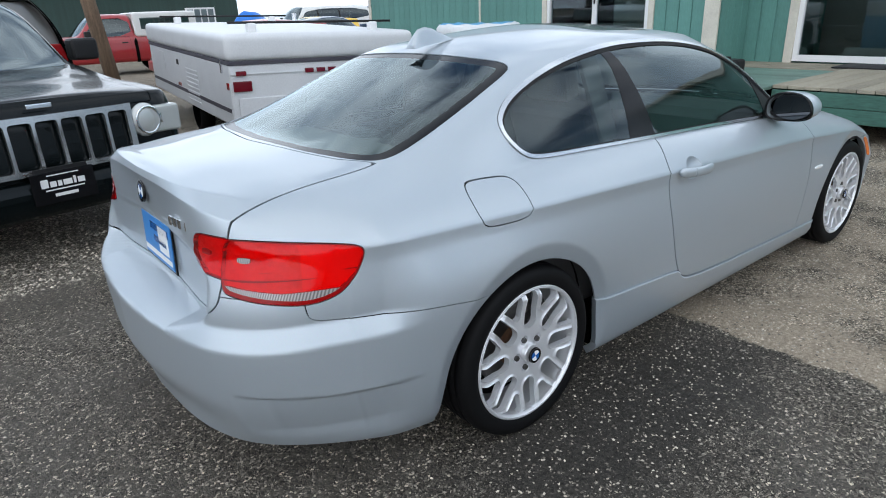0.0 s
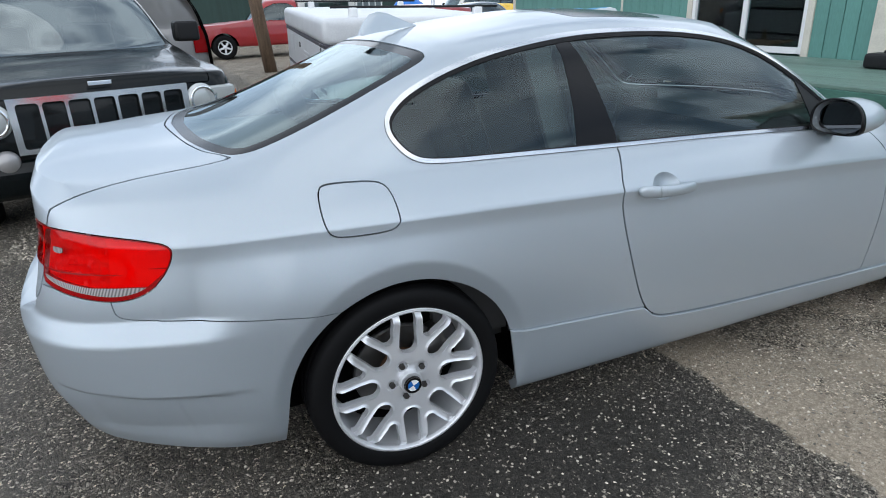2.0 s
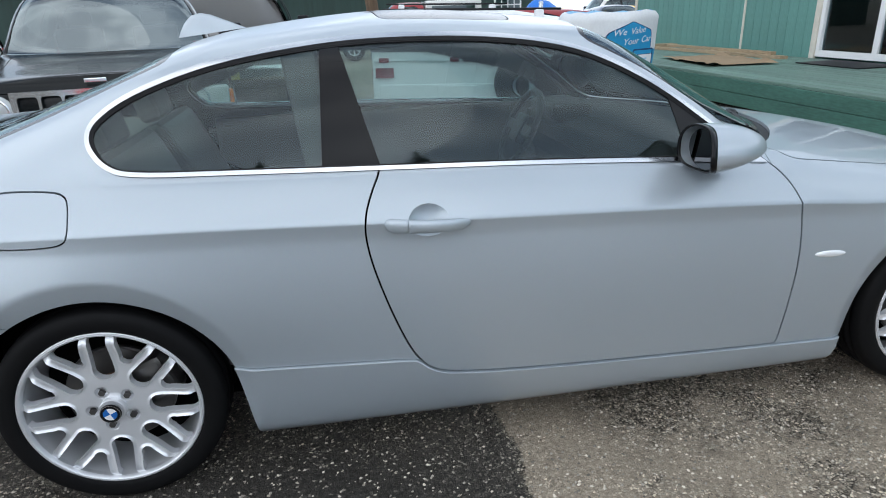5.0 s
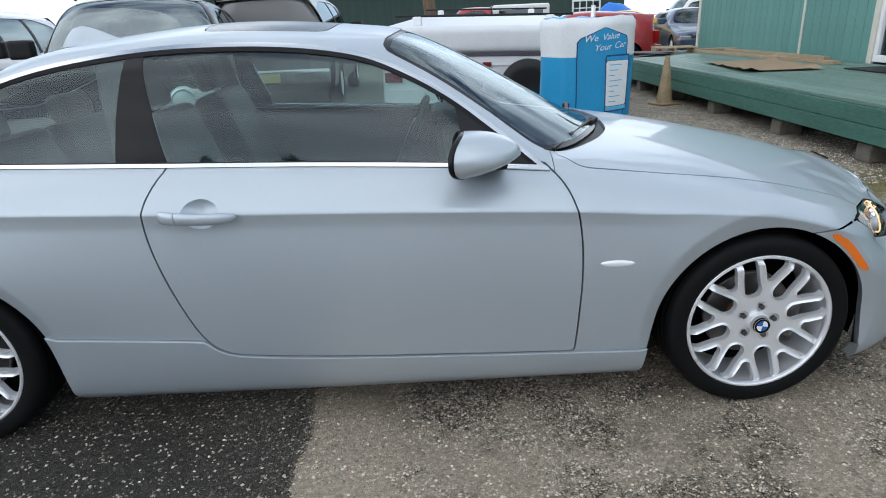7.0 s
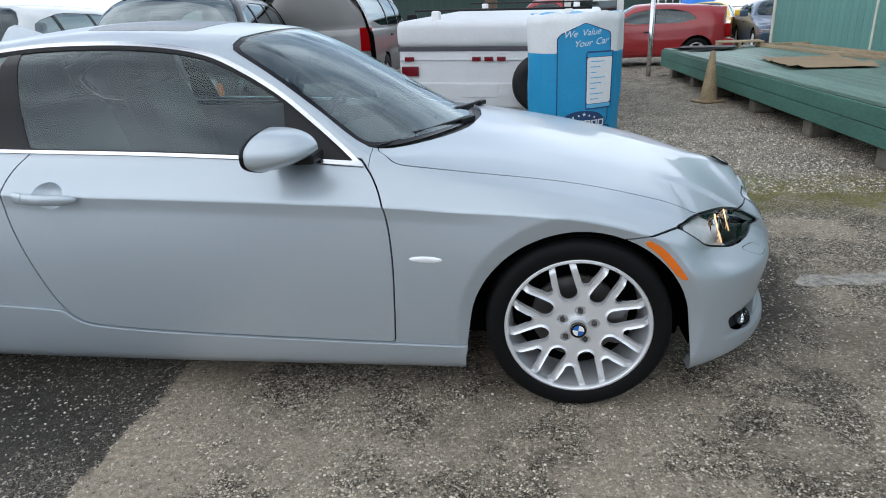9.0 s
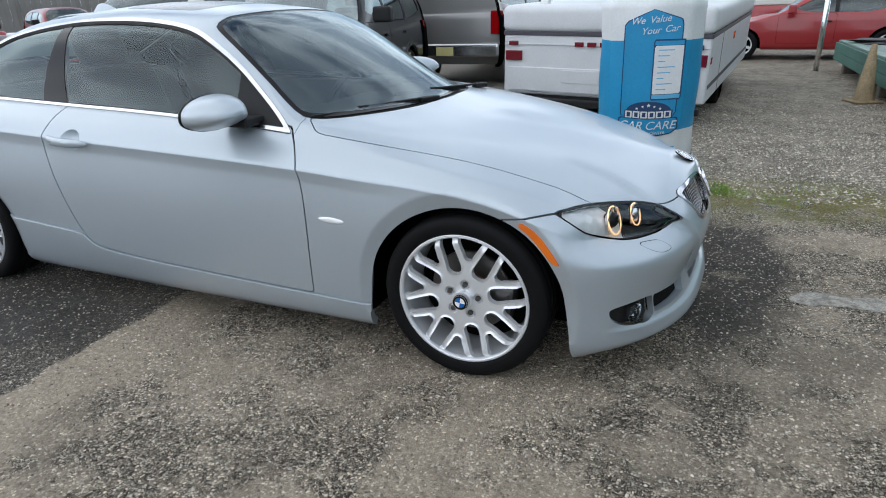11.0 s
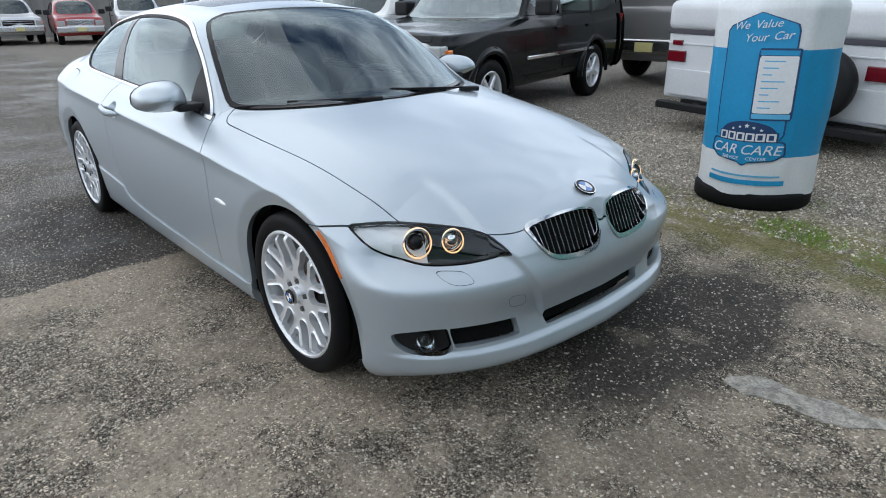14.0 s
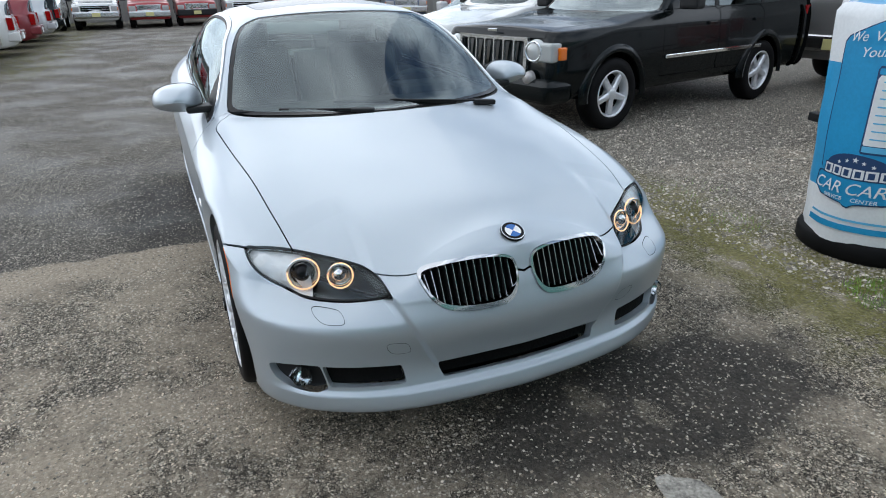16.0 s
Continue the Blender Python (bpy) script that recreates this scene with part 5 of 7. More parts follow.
def varied(name, color, vary=.25, rough=.6, scale=6, bump=.15, metal=0.0, coat=0.0, stretch=(1, 1, 1), per_object=0.0, fine=60):
    """A surface with variation at two scales, grain relief and, if asked, a tone of its own for every object."""
    m = mat(name, color, rough, metal, coat)
    nt = m.node_tree
    N, L = nt.nodes.new, nt.links.new
    b = nt.nodes["Principled BSDF"]
    tc, mp = N("ShaderNodeTexCoord"), N("ShaderNodeMapping")
    mp.inputs["Scale"].default_value = stretch
    L(tc.outputs["Object"], mp.inputs["Vector"])
    n1, n2 = N("ShaderNodeTexNoise"), N("ShaderNodeTexNoise")
    n1.inputs["Scale"].default_value, n1.inputs["Detail"].default_value = scale, 6
    n2.inputs["Scale"].default_value, n2.inputs["Detail"].default_value = fine, 4
    add = N("ShaderNodeMath")
    add.operation = "ADD"
    for n, i in ((n1, 0), (n2, 1)):
        L(mp.outputs[0], n.inputs["Vector"])
        L(n.outputs["Fac"], add.inputs[i])
    last = add.outputs[0]
    if per_object:
        oi, mu, ad = N("ShaderNodeObjectInfo"), N("ShaderNodeMath"), N("ShaderNodeMath")
        mu.operation, mu.inputs[1].default_value, ad.operation = "MULTIPLY", per_object, "ADD"
        L(oi.outputs["Random"], mu.inputs[0])
        L(mu.outputs[0], ad.inputs[0])
        L(last, ad.inputs[1])
        last = ad.outputs[0]
    mr = N("ShaderNodeMapRange")
    mr.inputs["From Min"].default_value, mr.inputs["From Max"].default_value = .6, 1.4 + per_object
    L(last, mr.inputs["Value"])
    mx = N("ShaderNodeMix")
    mx.data_type = "RGBA"
    mx.inputs[6].default_value = (*[c * (1 - vary) for c in color], 1)
    mx.inputs[7].default_value = (*[min(1, c * (1 + vary)) for c in color], 1)
    L(mr.outputs["Result"], mx.inputs[0])
    L(mx.outputs[2], b.inputs["Base Color"])
    if bump:
        bp = N("ShaderNodeBump")
        bp.inputs["Strength"].default_value, bp.inputs["Distance"].default_value = bump, .01
        L(n2.outputs["Fac"], bp.inputs["Height"])
        L(bp.outputs[0], b.inputs["Normal"])
    return m


GROUND = ground_mat()
xs = np.concatenate([[-300, -100, -50], np.linspace(-30, 12, 22), [40, 100, 300]])
ys = np.concatenate([[-300, -100, -40], np.linspace(-8, 30, 20), [60, 120, 300]])
vv = [(x, y, 0) for x in xs for y in ys]
ff = [(i * len(ys) + j, (i + 1) * len(ys) + j, (i + 1) * len(ys) + j + 1, i * len(ys) + j + 1) for i in range(len(xs) - 1) for j in range(len(ys) - 1)]
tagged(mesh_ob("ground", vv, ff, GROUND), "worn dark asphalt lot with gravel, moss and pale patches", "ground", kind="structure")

STONE = mat("loose stone", (.4, .38, .35), .75)
_n, _l = STONE.node_tree.nodes.new, STONE.node_tree.links.new
isl, st_ramp = _n("ShaderNodeNewGeometry"), _n("ShaderNodeMix")
st_ramp.data_type = "RGBA"
st_ramp.inputs[6].default_value, st_ramp.inputs[7].default_value = (.12, .105, .085, 1), (.80, .72, .60, 1)
st_pow = _n("ShaderNodeMath")
st_pow.operation, st_pow.inputs[1].default_value = "POWER", 1.7
_l(isl.outputs["Random Per Island"], st_pow.inputs[0])
_l(st_pow.outputs[0], st_ramp.inputs[0])
_l(st_ramp.outputs[2], STONE.node_tree.nodes["Principled BSDF"].inputs["Base Color"])
PEBBLE = STONE.copy()
PEBBLE.name = "brown grey gravel stone"
for _q in PEBBLE.node_tree.nodes:
    if _q.type == "MIX":
        _q.inputs[6].default_value, _q.inputs[7].default_value = (.14, .122, .096, 1), (.80, .72, .60, 1)
rng = random.Random(7)


def stones(name, label, spots, mat_):
    """Many small pebbles in one mesh: spots yields (x, y, size)."""
    vs, fs = [], []
    for x, y, s in spots:
        a = rng.random() * 6.28
        k = len(vs)
        c, d = math.cos(a), math.sin(a)
        q = [(1, 0, 0), (.3, .8, 0), (-.8, .55, 0), (-.75, -.6, 0), (.4, -.75, 0), (.1, .05, .62)]
        for u, v, w in q:
            u, v = u * s * (1 + rng.uniform(-.2, .2)), v * s * rng.uniform(.6, 1)
            vs.append((x + u * c - v * d, y + u * d + v * c, w * s * rng.uniform(.7, 1.1) + .0005 - .0015 * (w == 0)))
        fs += [(k + i, k + (i + 1) % 5, k + 5) for i in range(5)]
    ob = mesh_ob(name, vs, fs, mat_)
    return tagged(ob, label, "gravel", kind="stuff")


def gravel_spots(n):
    for _ in range(n):
        x, y = rng.uniform(-3, 5.5), 1.9 + abs(rng.gauss(0, 2.6))
        yield x, y, rng.uniform(.004, .009) / max(.2, rng.random()) ** .45


def asphalt_spots(n):
    for _ in range(n):
        x, y = rng.uniform(-3.6, 4.6), rng.uniform(-2.6, 1.5)
        if rng.random() < .35 and x < -.2:
            continue
        yield x, y, min(.0085, rng.uniform(.0022, .0040) / max(.15, rng.random()) ** .55)


stones("gravel", "loose grey gravel by the deck and trailer", gravel_spots(52000), PEBBLE)
stones("loose_stones", "small pale stones loose on the asphalt", asphalt_spots(60000), STONE)

# broken pale slab edge in the asphalt, and the patched seam
CONC = varied("old concrete", (.33, .305, .265), .75, .9, 22, 1.0, fine=110)
bm = bmesh.new()
path = [(2.56, .26), (2.66, .29), (2.80, .29), (2.95, .32), (3.05, .36), (3.5, .42), (4.0, .48)]
n = 60
up, dn = [], []
for i in range(n + 1):
    t = i / n
    x = 2.55 + 1.45 * t
    y = np.interp(x, [p[0] for p in path], [p[1] for p in path])
    half = np.interp(x, [2.55, 2.60, 2.70, 2.88, 3.0, 3.1, 4.0], [.028, .050, .066, .066, .034, .030, .05]) * (1 + .5 * noise.noise((x * 7, 1, 0)))
    up.append((x, y + half + .025 * noise.noise((x * 17, 4, 0)) + .012 * noise.noise((x * 55, 4, 0))))
    dn.append((x, y - half + .03 * noise.noise((x * 15, 8, 0)) + .012 * noise.noise((x * 49, 4, 0))))
line = up + dn[::-1]
top = [bm.verts.new((x, y, .0035 + .004 * noise.noise((x * 14, y * 14, 2)))) for x, y in line]
low = [bm.verts.new((x, y, -.02)) for x, y in line]
k = len(up)
for i in range(k - 1):
    bm.faces.new((top[i], top[2 * k - 1 - i], top[2 * k - 2 - i], top[i + 1]))
for i in range(len(line)):
    j = (i + 1) % len(line)
    bm.faces.new((top[j], top[i], low[i], low[j]))
bmesh.ops.recalc_face_normals(bm, faces=bm.faces)
slab = part("concrete_slab", bm, CONC, None)
tagged(slab, "broken pale concrete slab edge in the asphalt", "slab")

GRASS = varied("grass blade", (.17, .30, .035), .5, .6, 9, 0)
vs, fs = [], []
for cx, cy, r, n in ((2.10, 2.07, .20, 520), (2.30, 1.98, .14, 200), (2.62, 1.86, .16, 120), (2.0, 2.7, .14, 60), (1.05, 2.25, .2, 90), (2.9, 2.2, .2, 70), (.4, 2.5, .3, 70), (5.0, 3.6, .3, 60)):
    for _ in range(n):
        a, d = rng.random() * 6.28, r * math.sqrt(rng.random())
        x, y, h, w = cx + d * math.cos(a), cy + d * math.sin(a), rng.uniform(.012, .05), .0022
        dx, dy, t = rng.uniform(-.02, .02), rng.uniform(-.02, .02), rng.random() * 3.1
        k = len(vs)
        vs += [(x - w * math.cos(t), y - w * math.sin(t), 0), (x + w * math.cos(t), y + w * math.sin(t), 0), (x + dx, y + dy, h)]
        fs.append((k, k + 1, k + 2))
tagged(mesh_ob("grass", vs, fs, GRASS), "short green grass tufts in the gravel", "grass", kind="stuff")


# ---- building with its deck ----
SIDING = varied("green painted board siding", (.108, .262, .230), .22, .6, 3, .25, stretch=(1, 1, .25), per_object=.35)
TRIMW = varied("cream painted trim", (.62, .58, .50), .15, .6, 5, .15)
FRAME = mat("white vinyl frame", (.78, .78, .78), .35)
DECKG = varied("worn green deck paint", (.13, .208, .172), .5, .5, 3, .4, stretch=(1, .15, 1), per_object=.5)
DECKB = varied("bare weathered deck board", (.30, .27, .21), .35, .8, 4, .4, stretch=(.3, 1, 1), per_object=.5)
SKIRT = varied("green deck skirt", (.045, .128, .100), .55, .65, 4, .3, stretch=(1, .2, 1), per_object=.3)
WOOD = varied("raw lumber", (.36, .27, .17), .35, .75, 5, .3, stretch=(1, .2, 1))
BLOCK = varied("concrete block", (.17, .152, .125), .35, .9, 14, .5)
PANE = glass("window glass", (.62, .66, .65), 0, 1.7)
ROOMD = varied("dim office wall", (.30, .30, .28), .35, .8, 2, .1)

house = thing("building", pose(0, 0, 0), "green board-sided office building with white sliding doors", "building", kind="structure")
core = bmesh.new()
box(core, 6.46, 12.0, 6.05, 11.86, 0, 3.6)
box(core, 6.46, 12.0, 2.75, 3.88, 0, 3.6)
box(core, 6.46, 12.0, 3.88, 6.05, 2.62, 3.6)
box(core, 7.3, 12.0, 3.88, 6.05, 0, 2.62)
box(core, 7.35, 12, -6, -.9, 0, 3.6)
box(core, 7.35, 12, 2.05, 2.75, 0, 3.6)
box(core, 7.35, 12, -.9, 2.05, 2.62, 3.6)
box(core, 8.2, 12, -.9, 2.05, 0, 2.62)
part("wall_core", core, SIDING, house)
board = boxed(-.009, .009, -.1, .1, .45, 3.6, .003, 1)
bm_me = bpy.data.meshes.new("siding_board")
board.to_mesh(bm_me)
board.free()
bm_me.materials.append(SIDING)
for y0, y1, x in ((6.12, 11.86, 6.452), (2.95, 3.80, 6.452), (-3.0, -1.05, 7.342), (2.1, 2.75, 7.342)):
    n = max(1, int((y1 - y0) / .204))
    for i in range(n):
        o = new("siding_board", bm_me)
        o.parent, o.location = house, (x, y0 + .102 + i * (y1 - y0 - .204) / max(1, n - 1), 0)
side_b = bpy.data.meshes.new("side_board")
b2 = boxed(-.1, .1, -.009, .009, .45, 3.6, .003, 1)
b2.to_mesh(side_b)
b2.free()
side_b.materials.append(SIDING)
for i in range(4):
    o = new("siding_board", side_b)
    o.parent, o.location = house, (6.60 + i * .205, 2.742, 0)
for i in range(8):
    o = new("siding_board", side_b)
    o.parent, o.location = house, (6.60 + i * .205, 11.866, 0)
for y0, y1, x in ((11.80, 11.90, 6.42), (7.80, 7.85, 6.43), (2.72, 2.95, 6.41), (3.80, 3.90, 6.42), (6.03, 6.13, 6.42), (2.0, 2.12, 7.31), (-1.05, -.93, 7.31)):
    part("corner_trim", boxed(x, x + .04, y0, y1, .5, 3.6, .004), TRIMW, house, "cream trim board")
part("fascia", boxed(6.2, 12.3, 2.6, 12.2, 3.6, 3.75, .01), TRIMW, house, "cream roof fascia")
part("fascia", boxed(7.15, 12.3, -6.3, 2.59, 3.6, 3.75, .01), TRIMW, house, "cream roof fascia")


def slider(parent, x, y0, y1, z0=.55, z1=2.6):
    d = new("sliding_door")
    d.parent = parent
    tagged(d, "closed white-framed glass sliding door")
    ym = (y0 + y1) / 2
    for a, b, c, e in ((y0, y0 + .07, z0, z1), (y1 - .07, y1, z0, z1), (y0 + .07, y1 - .07, z0, z0 + .09), (y0 + .07, y1 - .07, z1 - .07, z1), (ym - .045, ym + .045, z0 + .09, z1 - .07)):
        part("door_frame", boxed(x - .03, x + .05, a, b, c, e, .006), FRAME, d)
    for a, b, k in ((y0 + .07, ym - .045, .0), (ym + .045, y1 - .07, .02)):
        part("pane", boxed(x + k, x + k + .006, a, b, z0 + .09, z1 - .07), PANE, d)
    part("door_handle", boxed(x - .06, x - .03, ym - .02, ym + .0, 1.45, 1.65, .008), MATTB, d)
    part("blind", boxed(x + .22, x + .24, y0 + .1, ym + .1, z0 + .1, z1 - .1), varied("hanging blind", (.42, .42, .38), .1, .8, 20, .1, stretch=(1, 8, 1)), d)


slider(house, 6.47, 3.90, 6.03)
slider(house, 7.37, -.93, 2.0)
for y0, y1, x in ((3.95, 5.98, 7.28), (-.85, 1.95, 8.15)):
    part("room_back", boxed(x, x + .02, y0, y1, .5, 2.6), ROOMD, house)

deck = thing("deck", pose(0, 0, 0), "low green painted wooden deck on concrete blocks", "deck")
for i in range(16):
    x = 4.06 + i * .1485
    for y0, y1 in ((1.02, 5.9), (5.91, 10.9)):
        part("deck_board", boxed(x, x + .142, y0, y1, .49, .525, .004, 1), DECKG, deck)
for i in range(24):
    y = -3.0 + i * .1675
    if y < .95:
        part("deck_board", boxed(4.55, 7.34, y, y + .160, .50, .538, .004, 1), DECKB, deck)
for x in (6.5, 6.8, 7.1):
    part("deck_board", boxed(x, x + .24, 1.0, 2.74, .49, .53, .004, 1), DECKB, deck)
for z0, z1 in ((.345, .49), (.195, .340)):
    part("deck_skirt", boxed(4.02, 4.06, 1.0, 10.92, z0, z1, .004), SKIRT, deck, "green skirt board")
    part("deck_skirt", boxed(4.52, 4.55, -3.0, 1.0, z0, z1, .004), SKIRT, deck, "green skirt board")
    part("deck_skirt", boxed(4.06, 6.4, 10.90, 10.94, z0, z1, .004), SKIRT, deck, "green skirt board")
for y in (-2.2, -.6, 1.2, 2.6, 4.05, 5.7, 7.3, 8.7, 10.3):
    x = 4.66 if y < 1 else 4.16
    part("deck_post", boxed(x + .03, x + .12, y - .045, y + .045, .16, .50), WOOD, deck)
    part("foundation_block", boxed(x - .06, x + .20, y - .10, y + .10, 0, .165, .025), BLOCK, deck, "weathered concrete pier block")
back = bmesh.new()
box(back, 4.9, 6.4, 1.2, 10.8, .02, .48)
part("crawl_space", back, DARK, deck)
step = thing("step", pose(0, 0, 0), "low grey wooden step beside the deck", "step")
for i in range(2):
    part("tread", boxed(4.0 + i * .21, 4.20 + i * .21, .35, 1.3, .255, .29, .005), DECKB, step)
for y in (.38, 1.25):
    part("riser", boxed(4.02, 4.40, y, y + .04, 0, .255), DECKB, step)
part("front_board", boxed(4.0, 4.03, .35, 1.3, .12, .255, .004), SKIRT, step)

# ---- loose things on and by the deck ----
mat_ob = thing("door_mat", pose(6.0, 4.9, .527), "dark rubber door mat on the deck", "mat")
part("mat", boxed(-.32, .32, -.55, .55, 0, .014, .004), MATTB, mat_ob)
mat_ob = thing("door_mat", pose(6.95, .6, .54), "dark rubber door mat on the deck", "mat")
part("mat", boxed(-.3, .3, -.6, .6, 0, .014, .004), MATTB, mat_ob)
bag = thing("tool_bag", pose(5.7, 2.2, .527), "closed black fabric tool bag on the deck", "bag")
part("bag_body", boxed(-.13, .13, -.25, .25, 0, .17, .05, 3), MATTB, bag)
part("bag_handle", boxed(-.01, .01, -.1, .1, .16, .20, .008), MATTB, bag)


def lumber(m, w, l, h, label):
    o = thing("lumber", m, label, "lumber")
    part("plank", boxed(-w / 2, w / 2, -l / 2, l / 2, 0, h, .004), WOOD, o)
    return o


lumber(pose(5.85, 8.2, .527, 0, 0, 4), .14, 4.2, .045, "long raw wooden plank on the green deck")
lumber(pose(6.0, 7.9, .572, 0, 0, 1.5), .09, 3.0, .045, "raw wooden stud lying on a plank")
lumber(pose(6.1, 10.1, .527, 0, 0, 84), .30, .9, .06, "short thick board on the green deck")
pal = thing("pallet", pose(5.35, 10.4, .527, 0, 0, 80), "small raw wood pallet on the deck", "pallet")
for i in range(4):
    part("slat", boxed(-.30 + i * .17, -.17 + i * .17, -.4, .4, .09, .11, .003), WOOD, pal)
for y in (-.38, 0, .34):
    part("bearer", boxed(-.3, .35, y, y + .05, 0, .09), WOOD, pal)
card = bmesh.new()
nx, ny = 10, 14
rows = [[card.verts.new((-.5 + i * 1.0 / nx, -.9 + j * 1.8 / ny, .01 + .045 * (noise.noise((i * .45, j * .4, 3)) + .6) * (1 if i in (0, 1, nx) else .35))) for j in range(ny + 1)] for i in range(nx + 1)]
for i in range(nx):
    for j in range(ny):
        card.faces.new((rows[i][j], rows[i + 1][j], rows[i + 1][j + 1], rows[i][j + 1]))
sheet = thing("cardboard", pose(5.05, 6.4, .53, 0, 0, -8), "curled brown cardboard sheet on the deck", "cardboard")
part("sheet", card, varied("brown cardboard", (.33, .23, .14), .2, .85, 8, .1), sheet, smooth=True)
junk = thing("rubber_sheets", pose(4.55, 9.9, .527), "pile of black rubber sheets on the deck", "rubber sheets")
for i in range(5):
    part("sheet", boxed(-.28, .30, -.5, .45, .012 * i, .012 * i + .01, .003), MATTB, junk, pose_m=pose(.03 * i - .05, .05 * (i % 3), .0, 0, 0, i * 17))

cone_m = varied("faded dirty cone plastic", (.27, .20, .115), .45, .7, 7, .2)
cone = thing("traffic_cone", pose(3.86, 6.75, 0, 0, 0, 20), "faded dirty traffic cone on the gravel", "cone")
part("cone_base", boxed(-.17, .17, -.17, .17, 0, .035, .02, 3), cone_m, cone)
bm = bmesh.new()
prof = [(.125, .035), (.115, .06), (.032, .70), (.022, .71), (.018, .66)]
rows = [[bm.verts.new((r * math.cos(2 * math.pi * i / 28), r * math.sin(2 * math.pi * i / 28), z)) for r, z in prof] for i in range(28)]
for i in range(28):
    for j in range(len(prof) - 1):
        bm.faces.new((rows[i][j], rows[(i + 1) % 28][j], rows[(i + 1) % 28][j + 1], rows[i][j + 1]))
part("cone_body", bm, cone_m, cone, smooth=True)


def tube(bm, pts, r, segs=10):
    """A round rod through the given points."""
    rings = []
    for i, p in enumerate(pts):
        p = Vector(p)
        d = (Vector(pts[min(i + 1, len(pts) - 1)]) - Vector(pts[max(i - 1, 0)])).normalized()
        q = d.to_track_quat("Z", "Y")
        rr = r[i] if isinstance(r, (list, tuple)) else r
        rings.append([bm.verts.new(p + q @ Vector((rr * math.cos(2 * math.pi * k / segs), rr * math.sin(2 * math.pi * k / segs), 0))) for k in range(segs)])
    for a, b in zip(rings, rings[1:]):
        for k in range(segs):
            bm.faces.new((a[k], a[(k + 1) % segs], b[(k + 1) % segs], b[k]))
    bm.faces.new(rings[0][::-1])
    bm.faces.new(rings[-1])
    return bm


post = thing("steel_post", pose(3.75, 10.7, 0), "grey steel pipe post by the deck", "post")
part("pipe", tube(bmesh.new(), [(0, 0, 0), (0, 0, 1.5)], .045, 16), SATIN, post, smooth=True)
BARK = varied("weathered pole wood", (.15, .10, .065), .5, .9, 6, .6, stretch=(3, 3, .3))
pole = thing("utility_pole", pose(.55, 13.4, 0), "leaning brown wooden utility pole", "pole")
part("pole_shaft", tube(bmesh.new(), [(.08, 0, -.1), (-.10, 0, 1.7), (-.25, 0, 3.3)], [.15, .145, .14], 18), BARK, pole, smooth=True)

# ---- advertising stand: printed bag over a round base ----
BAGW = varied("white woven plastic", (.70, .72, .73), .08, .42, 3, .05)
BAGC = varied("cyan print", (.010, .27, .52), .12, .42, 3, .05)
BAGN = mat("navy print", (.01, .045, .13), .5)
BAGL = mat("light blue print", (.10, .42, .66), .5)
stand = thing("advertising_stand", pose(1.62, 2.63, 0, 0, 0, 4), "blue and white printed bag stand on a round rubber base", "advertising stand")
part("stand_base", ring_profile([(0, 0.0), (.36, 0.0), (.375, .02), (.375, .09), (.36, .11), (0, .11)], 48), TYRE, stand, "black rubber base", True, pose(0, 0, 0, 90, 0, 0))
bz = [.085, .13, .22, .32, .40, .60, .80, .95, 1.10, 1.20, 1.27, 1.305, 1.315]


@functools.lru_cache(maxsize=None)
def bag_ring(z, n=64):
    k = np.clip((z - .1) / 1.15, 0, 1)
    out = []
    for i in range(n):
        a = 2 * math.pi * i / n
        r = .372 + .012 * k
        sq = r / max(abs(math.cos(a)), abs(math.sin(a))) ** (.10 + .42 * k)
        sq *= .95 + .05 * math.cos(4 * a)
        wob = .010 * noise.noise((math.cos(a) * 2.2, math.sin(a) * 2.2, z * 3.5)) + .005 * noise.noise((math.cos(a) * 7, math.sin(a) * 7, z * 9))
        dz = .016 * noise.noise((math.cos(a) * 3, math.sin(a) * 3, 9)) if z > 1.15 or z < .12 else 0
        shrink = 1.0 if z < 1.30 else .93
        out.append(((sq + wob) * math.cos(a) * shrink, (sq + wob) * math.sin(a) * shrink, z + dz))
    return out


def bag_band(name, z0, z1, m, label):
    zs = sorted({z0, z1, *[z0 + (z1 - z0) * k / 8 for k in range(9)]})
    rows = [bag_ring(z) for z in zs]
    n = len(rows[0])
    vs = [p for r in rows for p in r]
    fs = [(i * n + j, i * n + (j + 1) % n, (i + 1) * n + (j + 1) % n, (i + 1) * n + j) for i in range(len(zs) - 1) for j in range(n)]
    return mesh_ob(name, vs, fs, m, stand, label, True)


bag_band("bag_foot", .085, .36, BAGW, "white lower band")
bag_band("bag_middle", .36, 1.02, BAGC, "cyan middle band")
bag_band("bag_head", 1.02, 1.31, BAGW, "white upper band")
topm = bag_ring(1.31)
mesh_ob("bag_top", topm + [(0, 0, 1.29)], [(i, (i + 1) % 64, 64) for i in range(64)], BAGC, stand, "crumpled blue top", True)


def on_bag(u, z, lift=.006):
    """A place on the front face of the bag: u metres across, z up."""
    ring = bag_ring(z, 256)
    cand = sorted(p for p in ring if p[1] < 0)
    return (u, float(np.interp(u, [p[0] for p in cand], [p[1] for p in cand])) - lift, z)


